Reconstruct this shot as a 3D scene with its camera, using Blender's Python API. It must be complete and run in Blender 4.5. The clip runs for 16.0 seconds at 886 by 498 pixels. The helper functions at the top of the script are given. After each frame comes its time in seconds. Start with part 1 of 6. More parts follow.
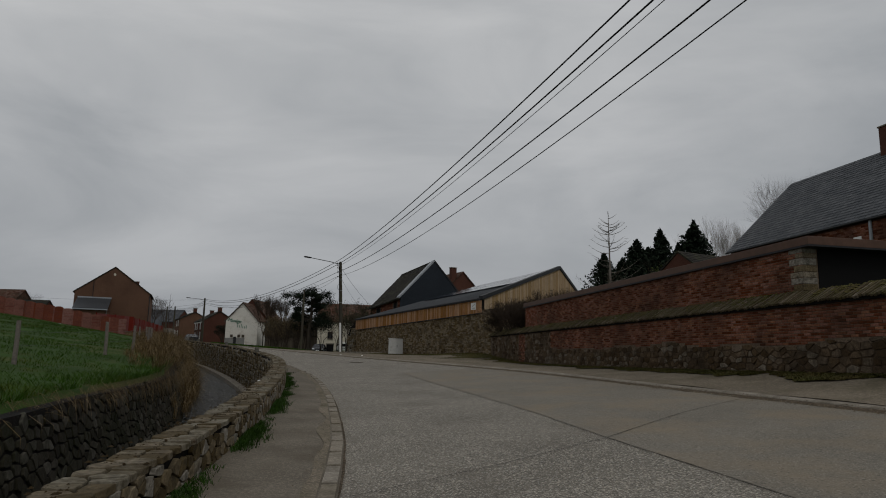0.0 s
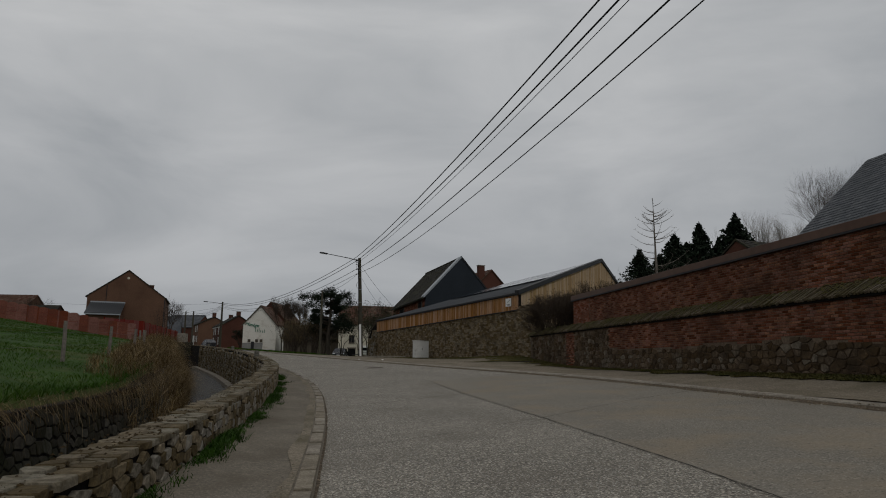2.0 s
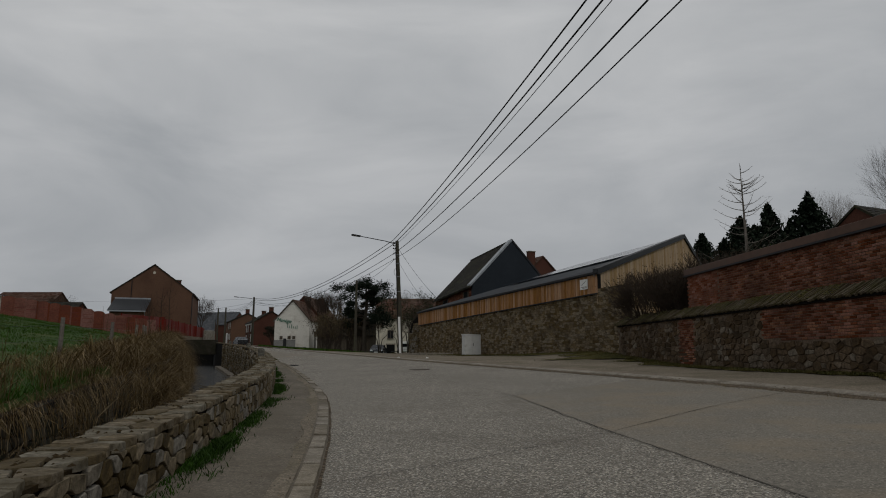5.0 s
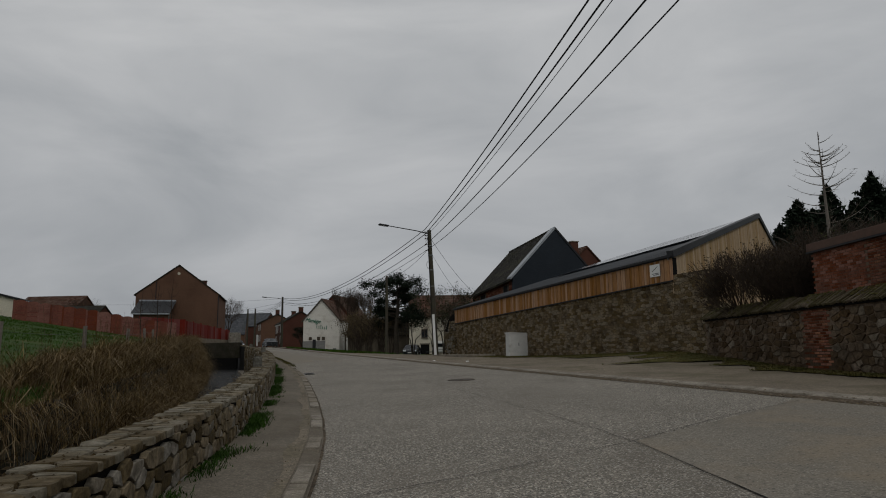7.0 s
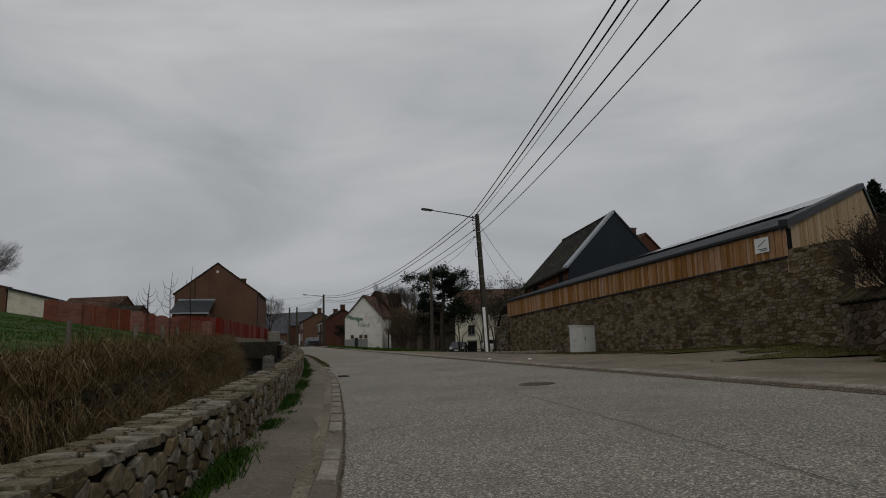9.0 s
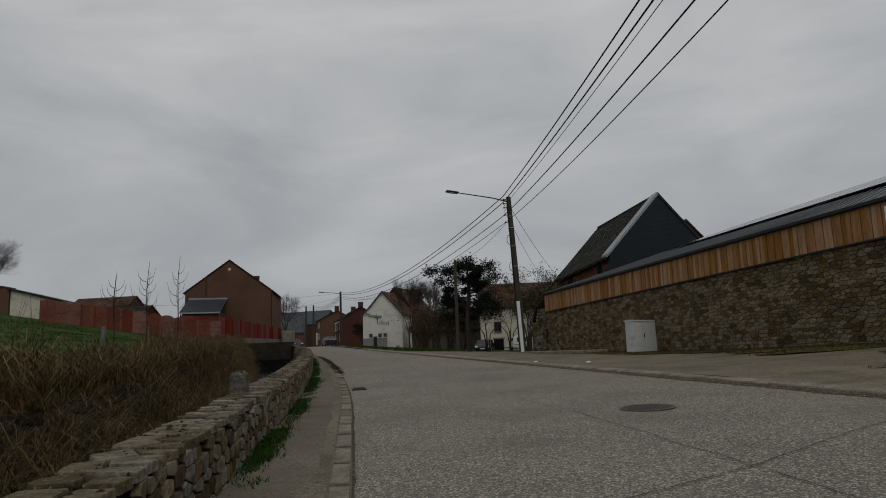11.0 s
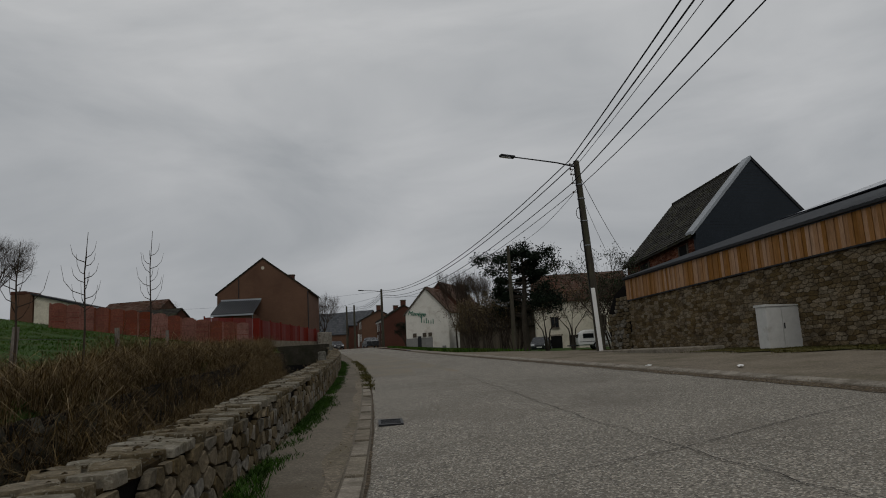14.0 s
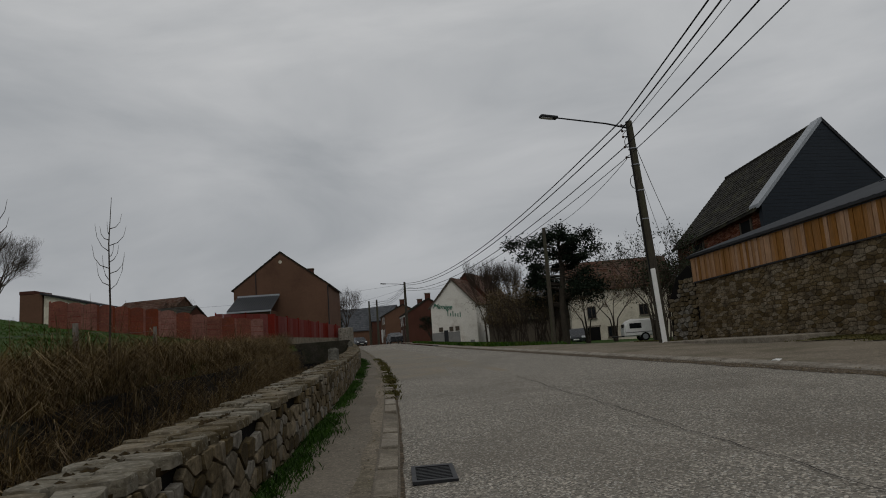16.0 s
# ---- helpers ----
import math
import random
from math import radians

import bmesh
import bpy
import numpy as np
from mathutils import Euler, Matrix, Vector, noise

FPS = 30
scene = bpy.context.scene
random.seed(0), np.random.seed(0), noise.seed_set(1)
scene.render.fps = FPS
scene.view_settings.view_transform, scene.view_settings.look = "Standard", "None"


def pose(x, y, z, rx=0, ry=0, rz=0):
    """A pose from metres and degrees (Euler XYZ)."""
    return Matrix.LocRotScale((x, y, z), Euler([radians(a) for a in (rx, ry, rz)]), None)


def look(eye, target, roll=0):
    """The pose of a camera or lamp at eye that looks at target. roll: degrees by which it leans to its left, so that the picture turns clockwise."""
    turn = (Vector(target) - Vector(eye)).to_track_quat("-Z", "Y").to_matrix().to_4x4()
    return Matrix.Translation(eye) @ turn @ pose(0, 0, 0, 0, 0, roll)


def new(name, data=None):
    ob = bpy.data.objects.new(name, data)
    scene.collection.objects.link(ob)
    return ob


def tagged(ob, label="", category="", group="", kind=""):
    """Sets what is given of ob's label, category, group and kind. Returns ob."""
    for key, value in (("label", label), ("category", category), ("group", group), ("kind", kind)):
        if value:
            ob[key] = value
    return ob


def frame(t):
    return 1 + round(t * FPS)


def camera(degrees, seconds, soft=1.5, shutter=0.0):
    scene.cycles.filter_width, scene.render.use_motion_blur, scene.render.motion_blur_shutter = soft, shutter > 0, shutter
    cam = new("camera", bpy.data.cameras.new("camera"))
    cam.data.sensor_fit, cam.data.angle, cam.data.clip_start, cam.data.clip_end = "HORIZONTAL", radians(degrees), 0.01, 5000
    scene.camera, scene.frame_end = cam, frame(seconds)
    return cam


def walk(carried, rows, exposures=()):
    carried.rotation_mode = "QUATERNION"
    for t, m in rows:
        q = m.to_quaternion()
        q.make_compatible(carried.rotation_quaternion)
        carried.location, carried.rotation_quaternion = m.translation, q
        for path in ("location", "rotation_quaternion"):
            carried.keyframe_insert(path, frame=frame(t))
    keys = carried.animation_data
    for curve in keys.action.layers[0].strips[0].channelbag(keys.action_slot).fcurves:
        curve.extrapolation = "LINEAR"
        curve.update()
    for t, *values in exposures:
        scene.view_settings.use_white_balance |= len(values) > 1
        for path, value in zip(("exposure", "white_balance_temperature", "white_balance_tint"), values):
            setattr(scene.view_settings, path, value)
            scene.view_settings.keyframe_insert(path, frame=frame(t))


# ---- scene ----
import collections

cam = camera(67.5, 16.0, soft=1.0)
PATH = [
    (0, (-1.2, -27.6, 0.823), (-0.808, -25.667, 1.15), 1.2),
    (0.5, (-0.99, -26.044, 0.826), (-0.6, -24.111, 1.16), 1.2),
    (1, (-0.778, -24.515, 0.809), (-0.399, -22.581, 1.147), 1.1),
    (1.5, (-0.561, -23.149, 0.821), (-0.198, -21.211, 1.16), 1.1),
    (2, (-0.353, -21.648, 0.811), (-0.033, -19.703, 1.149), 0.7),
    (2.5, (-0.245, -20.174, 0.817), (0.039, -18.224, 1.155), 0.5),
    (3, (-0.248, -18.672, 0.8), (0.0, -16.716, 1.138), 0.4),
    (3.5, (-0.159, -17.243, 0.795), (0.076, -15.285, 1.132), 0.3),
    (4, (-0.145, -15.856, 0.787), (0.08, -13.896, 1.12), 0.2),
    (6.5, (0.283, -8.982, 1.222), (0.429, -7.013, 1.541), -0.3),
    (7, (0.222, -7.642, 1.211), (0.333, -5.671, 1.53), -0.7),
    (7.5, (0.15, -6.368, 1.192), (0.249, -4.396, 1.509), -0.8),
    (8, (0.1, -5.199, 1.186), (0.167, -3.224, 1.499), -0.9),
    (8.5, (0.053, -4.088, 1.19), (0.084, -2.112, 1.503), -1.1),
    (9, (-0.073, -2.94, 1.201), (-0.088, -0.965, 1.516), -1.3),
    (11.5, (-0.902, 3.213, 1.467), (-0.975, 5.188, 1.773), -2.1),
    (12, (-1.026, 4.401, 1.49), (-1.109, 6.376, 1.795), -2.3),
    (12.5, (-1.138, 5.549, 1.496), (-1.239, 7.523, 1.806), -2.4),
    (13, (-1.328, 6.771, 1.51), (-1.456, 8.743, 1.824), -2.7),
    (13.5, (-1.493, 7.922, 1.529), (-1.644, 9.891, 1.846), -2.8),
    (14, (-1.671, 8.999, 1.541), (-1.865, 10.965, 1.853), -3.1),
    (14.5, (-1.887, 10.085, 1.548), (-2.117, 12.048, 1.855), -3.6),
    (15, (-2.145, 11.125, 1.566), (-2.393, 13.086, 1.87), -4.0),
    (15.5, (-2.393, 12.246, 1.573), (-2.643, 14.207, 1.877), -4.1),
    (16, (-2.609, 13.32, 1.583), (-2.869, 15.28, 1.884), -4.1),
]
walk(cam, [(t, look(eye, target, roll)) for t, eye, target, roll in PATH])

# ---------------- world and light ----------------
SLOPE = 0.03
scene.view_settings.exposure = 0.0
world = bpy.data.worlds.new("overcast_sky")
scene.world = world
world.use_nodes = True


def build_world():
    nt = world.node_tree
    nt.nodes.clear()
    out = nt.nodes.new("ShaderNodeOutputWorld")
    bg = nt.nodes.new("ShaderNodeBackground")
    sky = nt.nodes.new("ShaderNodeTexSky")
    sky.sky_type = "NISHITA"
    sky.sun_disc = False
    sky.sun_elevation = radians(48)
    sky.sun_rotation = radians(200)
    sky.dust_density = 6.0
    sky.air_density = 1.0
    geo = nt.nodes.new("ShaderNodeTexCoord")
    # a closed cloud layer lies over the sky: drifting streaks of thicker and thinner cloud
    mp = nt.nodes.new("ShaderNodeMapping")
    mp.inputs["Scale"].default_value = (1.0, 1.0, 3.2)
    mp.inputs["Rotation"].default_value = (0.0, 0.25, 0.3)
    n1 = nt.nodes.new("ShaderNodeTexNoise")
    n1.inputs["Scale"].default_value = 2.0
    n1.inputs["Detail"].default_value = 7.0
    n1.inputs["Roughness"].default_value = 0.52
    n1.inputs["Distortion"].default_value = 0.5
    ramp = nt.nodes.new("ShaderNodeValToRGB")
    ramp.color_ramp.elements[0].position = 0.32
    ramp.color_ramp.elements[0].color = (0.345, 0.36, 0.375, 1)
    ramp.color_ramp.elements[1].position = 0.70
    ramp.color_ramp.elements[1].color = (0.54, 0.545, 0.55, 1)
    # thicker, darker cloud towards the horizon
    sep = nt.nodes.new("ShaderNodeSeparateXYZ")
    r2 = nt.nodes.new("ShaderNodeValToRGB")
    r2.color_ramp.elements[0].position = 0.0
    r2.color_ramp.elements[0].color = (0.70, 0.72, 0.75, 1)
    r2.color_ramp.elements[1].position = 0.42
    r2.color_ramp.elements[1].color = (1, 1, 1, 1)
    mul = nt.nodes.new("ShaderNodeMix")
    mul.data_type = "RGBA"
    mul.blend_type = "MULTIPLY"
    mul.inputs["Factor"].default_value = 1.0
    mix = nt.nodes.new("ShaderNodeMix")
    mix.data_type = "RGBA"
    mix.inputs["Factor"].default_value = 0.97
    sc = nt.nodes.new("ShaderNodeMix")
    sc.data_type = "RGBA"
    sc.blend_type = "MULTIPLY"
    sc.inputs["Factor"].default_value = 1.0
    sc.inputs["B"].default_value = (0.1, 0.1, 0.1, 1)
    L = nt.links.new
    L(geo.outputs["Generated"], mp.inputs["Vector"])
    L(mp.outputs["Vector"], n1.inputs["Vector"])
    L(n1.outputs["Fac"], ramp.inputs["Fac"])
    L(geo.outputs["Generated"], sep.inputs["Vector"])
    L(sep.outputs["Z"], r2.inputs["Fac"])
    L(ramp.outputs["Color"], mul.inputs["A"])
    L(r2.outputs["Color"], mul.inputs["B"])
    L(sky.outputs["Color"], sc.inputs["A"])
    L(sc.outputs["Result"], mix.inputs["A"])
    L(mul.outputs["Result"], mix.inputs["B"])
    L(mix.outputs["Result"], bg.inputs["Color"])
    bg.inputs["Strength"].default_value = 1.0
    L(bg.outputs["Background"], out.inputs["Surface"])


build_world()
sun_data = bpy.data.lights.new("sun", "SUN")
sun_data.energy = 0.5
sun_data.angle = radians(25)
sun_data.color = (1.0, 0.97, 0.92)
sun = new("sun", sun_data)
sun.matrix_world = look((0, 0, 60), (0 - 20, 40, 0))


# ---------------- materials ----------------
def material(name, base, rough=0.85, vary=0.25, scale=6.0, big=0.6, bump=0.2, metal=0.0, dirt=None, dirt_amount=0.35,
             dirt_scale=1.2, per_object=0.0, per_island=0.0, spec=0.12, stretch=(1, 1, 1), bump_dist=0.02, speckle=None, speckle_scale=90.0,
             speckle_amount=0.3, alt=None, alt_from=0.6, pebble=0.0, pebble_scale=70.0):
    m = bpy.data.materials.new(name)
    m.use_nodes = True
    nt = m.node_tree
    L = nt.links.new
    b = nt.nodes["Principled BSDF"]
    b.inputs["Roughness"].default_value = rough
    b.inputs["Metallic"].default_value = metal
    b.inputs["Specular IOR Level"].default_value = spec
    tc = nt.nodes.new("ShaderNodeTexCoord")
    mp = nt.nodes.new("ShaderNodeMapping")
    mp.inputs["Scale"].default_value = stretch
    geo = nt.nodes.new("ShaderNodeNewGeometry")
    L(geo.outputs["Position"], mp.inputs["Vector"])

    def noise_node(s, detail=6.0, roughness=0.6):
        n = nt.nodes.new("ShaderNodeTexNoise")
        n.inputs["Scale"].default_value = s
        n.inputs["Detail"].default_value = detail
        n.inputs["Roughness"].default_value = roughness
        L(mp.outputs["Vector"], n.inputs["Vector"])
        return n.outputs["Fac"]

    def mix(blend, a, bb, fac):
        x = nt.nodes.new("ShaderNodeMix")
        x.data_type = "RGBA"
        x.blend_type = blend
        for key, v in (("A", a), ("B", bb), ("Factor", fac)):
            if hasattr(v, "links"):
                L(v, x.inputs[key])
            elif key == "Factor":
                x.inputs[key].default_value = v
            else:
                x.inputs[key].default_value = (*v, 1)
        return x.outputs["Result"]

    def ramp(src, lo, hi, c0, c1):
        r = nt.nodes.new("ShaderNodeMapRange")
        r.inputs["From Min"].default_value = lo
        r.inputs["From Max"].default_value = hi
        r.inputs["To Min"].default_value = c0
        r.inputs["To Max"].default_value = c1
        L(src, r.inputs["Value"])
        return r.outputs["Result"]

    fine = noise_node(scale)
    large = noise_node(big, 4.0)
    dark = tuple(c * (1 - vary) for c in base)
    light = tuple(min(1.0, c * (1 + vary)) for c in base)
    col = mix("MIX", dark, light, ramp(fine, 0.3, 0.7, 0, 1))
    col = mix("MULTIPLY", col, mix("MIX", (1 - vary * 0.8,) * 3, (1, 1, 1), ramp(large, 0.35, 0.62, 0, 1)), 1.0)
    if per_object:
        info = nt.nodes.new("ShaderNodeObjectInfo")
        v = ramp(info.outputs["Random"], 0, 1, 1 - per_object, 1 + per_object * 0.6)
        hs = nt.nodes.new("ShaderNodeHueSaturation")
        L(col, hs.inputs["Color"])
        L(v, hs.inputs["Value"])
        L(ramp(info.outputs["Random"], 0, 1, 1.15, 0.75), hs.inputs["Saturation"])
        col = hs.outputs["Color"]
    if per_island:
        v = ramp(geo.outputs["Random Per Island"], 0, 1, 1 - per_island, 1 + per_island * 0.6)
        hs = nt.nodes.new("ShaderNodeHueSaturation")
        L(col, hs.inputs["Color"])
        L(v, hs.inputs["Value"])
        L(ramp(geo.outputs["Random Per Island"], 0, 1, 1.2, 0.75), hs.inputs["Saturation"])
        col = hs.outputs["Color"]
    if alt:
        source = nt.nodes.new("ShaderNodeObjectInfo").outputs["Random"] if per_object else geo.outputs["Random Per Island"]
        times = nt.nodes.new("ShaderNodeMath")
        times.operation = "MULTIPLY"
        times.inputs[1].default_value = 17.3
        L(source, times.inputs[0])
        fract = nt.nodes.new("ShaderNodeMath")
        fract.operation = "FRACT"
        L(times.outputs[0], fract.inputs[0])
        col = mix("MIX", col, mix("MIX", tuple(c * (1 - vary) for c in alt), tuple(c * (1 + vary) for c in alt), ramp(fine, 0.3, 0.7, 0, 1)),
                  ramp(fract.outputs[0], alt_from, min(1.0, alt_from + 0.25), 0, 0.85))
    if pebble:
        vo = nt.nodes.new("ShaderNodeTexVoronoi")
        vo.inputs["Scale"].default_value = pebble_scale
        L(mp.outputs["Vector"], vo.inputs["Vector"])
        sp = nt.nodes.new("ShaderNodeSeparateColor")
        L(vo.outputs["Color"], sp.inputs["Color"])
        col = mix("MIX", col, tuple(c * 0.35 for c in base), ramp(sp.outputs[0], 0.45, 0.0, 0, pebble))
        col = mix("MIX", col, tuple(min(0.6, c * 2.6) for c in base), ramp(sp.outputs[1], 0.72, 1.0, 0, pebble))
    if dirt:
        col = mix("MIX", col, dirt, ramp(noise_node(dirt_scale, 8.0, 0.65), 0.62 - dirt_amount * 0.5, 0.72, 0, 0.9))
    if speckle:
        col = mix("MIX", col, speckle, ramp(noise_node(speckle_scale, 3.0, 0.55), 0.59, 0.66, 0, speckle_amount))
    L(col, b.inputs["Base Color"])
    L(ramp(fine, 0.2, 0.8, max(0.02, rough - 0.1), min(1.0, rough + 0.1)), b.inputs["Roughness"])
    if bump:
        bn = nt.nodes.new("ShaderNodeBump")
        bn.inputs["Strength"].default_value = bump
        bn.inputs["Distance"].default_value = bump_dist
        L(fine, bn.inputs["Height"])
        L(bn.outputs["Normal"], b.inputs["Normal"])
    return m


M = {}
M["concrete_road"] = material("worn_concrete_road", (0.172, 0.156, 0.130), 0.82, 0.28, 30, 0.35, 0.35, dirt=(0.12, 0.105, 0.085),
                              dirt_amount=0.25, dirt_scale=0.5, pebble=0.95, pebble_scale=56, speckle=(0.46, 0.45, 0.41), speckle_scale=46, speckle_amount=0.85, bump_dist=0.006)
M["road_patch"] = material("smooth_asphalt_patch", (0.178, 0.162, 0.134), 0.85, 0.2, 22, 0.45, 0.25, dirt=(0.22, 0.178, 0.125), dirt_amount=0.3, dirt_scale=0.6,
                           pebble=0.4, pebble_scale=70, speckle=(0.05, 0.045, 0.04), speckle_scale=26, speckle_amount=0.6, bump_dist=0.004)
M["joint"] = material("tarred_joint", (0.02, 0.018, 0.016), 0.8, 0.3, 20, 1, 0.3)
M["pavement"] = material("footpath_asphalt", (0.152, 0.132, 0.104), 0.88, 0.28, 22, 0.7, 0.4, dirt=(0.085, 0.07, 0.05), dirt_amount=0.35, dirt_scale=0.9,
                         pebble=0.3, pebble_scale=70, bump_dist=0.006)
M["kerb"] = material("weathered_concrete_kerb", (0.235, 0.205, 0.160), 0.9, 0.3, 18, 0.9, 0.5, dirt=(0.085, 0.07, 0.05), dirt_amount=0.35, dirt_scale=2.6,
                     per_object=0.15, pebble=0.25, pebble_scale=90, bump_dist=0.008)
M["dirt"] = material("gutter_dirt", (0.085, 0.066, 0.046), 0.95, 0.4, 18, 1.5, 0.8, pebble=0.7, pebble_scale=34)
M["verge"] = material("verge_gravel_and_moss", (0.175, 0.148, 0.112), 0.95, 0.34, 14, 0.5, 0.5, dirt=(0.085, 0.075, 0.045), dirt_amount=0.3, dirt_scale=0.7, pebble=0.35, pebble_scale=60)
M["soil"] = material("grassy_earth", (0.030, 0.064, 0.009), 0.95, 0.4, 10, 0.3, 0.6, dirt=(0.075, 0.07, 0.022), dirt_amount=0.2, dirt_scale=0.4)
# litter colour lowered to paint the black shade low on the bank
M["bank"] = material("dead_reed_litter_with_shade", (0.02, 0.015, 0.009), 0.95, 0.4, 12, 1.0, 0.7)
M["grass"] = material("grass_blades", (0.036, 0.084, 0.008), 0.8, 0.35, 3, 0.35, 0, per_island=0.4, dirt=(0.085, 0.09, 0.018), dirt_amount=0.2, dirt_scale=0.45, spec=0.05)
M["grass_dark"] = material("lush_weed_leaves", (0.034, 0.078, 0.010), 0.8, 0.4, 3, 0.8, 0, per_island=0.5, spec=0.05)
M["reed"] = material("dry_reed_stems", (0.250, 0.176, 0.080), 0.85, 0.35, 4, 0.4, 0, per_island=0.6, spec=0.05)
M["reed_dark"] = material("dry_bramble_stems", (0.105, 0.070, 0.032), 0.85, 0.35, 4, 0.4, 0, per_island=0.6, spec=0.05)
M["wall_moss"] = material("olive_moss", (0.082, 0.080, 0.018), 0.95, 0.45, 20, 1.2, 0.3, per_island=0.5, dirt=(0.085, 0.062, 0.026), dirt_amount=0.4)
M["leaf_dead"] = material("dead_brown_leaves", (0.052, 0.036, 0.020), 0.9, 0.4, 4, 0.6, 0, per_island=0.6)
M["coping_tile"] = material("mossy_brick_coping", (0.125, 0.098, 0.066), 0.92, 0.4, 14, 0.9, 0.6, per_object=0.55, dirt=(0.045, 0.042, 0.012), dirt_amount=0.5, dirt_scale=2.2)
M["coping_tile_i"] = material("mossy_brick_copings", (0.125, 0.098, 0.066), 0.92, 0.4, 14, 0.9, 0.6, per_island=0.55, dirt=(0.045, 0.042, 0.012), dirt_amount=0.5, dirt_scale=2.2)
M["stone"] = material("grey_brown_rubble_stone", (0.172, 0.130, 0.070), 0.9, 0.45, 16, 3.0, 1.0, per_object=0.65, dirt=(0.03, 0.025, 0.016), dirt_amount=0.3,
                      dirt_scale=6.0, bump_dist=0.03, alt=(0.225, 0.21, 0.18), alt_from=0.6)
M["stone_i"] = material("rubble_stone", (0.172, 0.130, 0.070), 0.9, 0.45, 16, 3.0, 1.0, per_island=0.65, dirt=(0.03, 0.025, 0.016), dirt_amount=0.3,
                        dirt_scale=6.0, bump_dist=0.03, alt=(0.225, 0.21, 0.18), alt_from=0.6)
M["stone_barn"] = material("brown_barn_stone", (0.188, 0.138, 0.074), 0.9, 0.48, 16, 1.5, 1.0, per_object=0.5, dirt=(0.04, 0.03, 0.02), dirt_amount=0.3,
                           dirt_scale=2.5, bump_dist=0.03, alt=(0.21, 0.175, 0.125), alt_from=0.65)
M["stone_barn_i"] = material("brown_barn_rubble", (0.188, 0.138, 0.074), 0.9, 0.48, 16, 1.5, 1.0, per_island=0.5, dirt=(0.04, 0.03, 0.02), dirt_amount=0.3,
                             dirt_scale=2.5, bump_dist=0.03, alt=(0.21, 0.175, 0.125), alt_from=0.65)
# stone darkened beyond its own colour to carry the channel's shade
M["stone_dark"] = material("stream_stone_with_shade", (0.036, 0.031, 0.022), 0.85, 0.45, 9, 0.8, 1.0, per_island=0.6, dirt=(0.012, 0.014, 0.005), dirt_amount=0.45,
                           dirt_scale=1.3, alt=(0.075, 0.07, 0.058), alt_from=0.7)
M["stone_foot"] = material("dark_brown_field_stone", (0.118, 0.080, 0.046), 0.9, 0.45, 11, 1.2, 1.0, per_island=0.55, dirt=(0.03, 0.022, 0.014), dirt_amount=0.4,
                          dirt_scale=1.4, bump_dist=0.03, alt=(0.19, 0.165, 0.13), alt_from=0.78)
M["coping"] = material("lichened_sandstone_coping", (0.165, 0.132, 0.082), 0.92, 0.45, 18, 3.0, 1.0, per_object=0.5, dirt=(0.05, 0.036, 0.014),
                       dirt_amount=0.4, dirt_scale=5.5, bump_dist=0.025, alt=(0.20, 0.185, 0.15), alt_from=0.5, speckle=(0.36, 0.35, 0.29), speckle_scale=40, speckle_amount=0.4)
M["coping_i"] = material("lichened_coping_slabs", (0.155, 0.122, 0.076), 0.92, 0.45, 18, 3.0, 1.0, per_island=0.5, dirt=(0.045, 0.032, 0.012),
                         dirt_amount=0.45, dirt_scale=5.5, bump_dist=0.025, alt=(0.18, 0.165, 0.13), alt_from=0.55)
M["mortar"] = material("old_lime_mortar", (0.088, 0.068, 0.044), 0.95, 0.45, 14, 0.8, 0.7, dirt=(0.03, 0.024, 0.016), dirt_amount=0.45, dirt_scale=2.5)
M["post_stone"] = material("grey_lichened_post_stone", (0.15, 0.145, 0.125), 0.92, 0.45, 24, 5.0, 1.0, dirt=(0.045, 0.04, 0.028), dirt_amount=0.4, dirt_scale=9.0, bump_dist=0.03)
M["mortar_earth"] = material("earthy_joints", (0.062, 0.043, 0.027), 0.95, 0.4, 14, 0.8, 0.5)
# mortar taken almost to black: shade in joints is put into its colour
M["mortar_dark"] = material("mossy_mortar_with_shade", (0.007, 0.006, 0.005), 0.95, 0.4, 14, 0.8, 0.5)
M["brick"] = material("old_red_brick", (0.215, 0.078, 0.044), 0.9, 0.3, 18, 0.6, 0.4, per_object=0.4, dirt=(0.055, 0.032, 0.026), dirt_amount=0.35, dirt_scale=1.0)
M["brick_i"] = material("old_red_brickwork", (0.225, 0.074, 0.037), 0.9, 0.4, 18, 0.45, 0.5, per_island=0.6, dirt=(0.034, 0.018, 0.012), dirt_amount=0.55, dirt_scale=0.6,
                        alt=(0.30, 0.135, 0.075), alt_from=0.75)
M["brick_mortar"] = material("brick_mortar", (0.185, 0.14, 0.10), 0.95, 0.35, 14, 0.6, 0.4, dirt=(0.045, 0.028, 0.02), dirt_amount=0.5, dirt_scale=0.6)
M["roof_dark"] = material("dark_roof_tiles", (0.030, 0.027, 0.022), 0.8, 0.35, 6, 0.6, 0.4, per_island=0.35, dirt=(0.06, 0.06, 0.03), dirt_amount=0.25)
M["roof_red"] = material("weathered_red_roof_tiles", (0.105, 0.055, 0.038), 0.85, 0.35, 6, 0.6, 0.4, per_island=0.35, dirt=(0.05, 0.045, 0.03), dirt_amount=0.3)
M["slate"] = material("grey_slate", (0.075, 0.08, 0.088), 0.6, 0.2, 8, 0.6, 0.2, per_island=0.25)
M["blue_clad"] = material("anthracite_cladding", (0.022, 0.028, 0.036), 0.5, 0.15, 5, 0.5, 0.05)
M["zinc"] = material("zinc_flashing", (0.30, 0.32, 0.34), 0.45, 0.12, 5, 0.8, 0.05, metal=0.3)
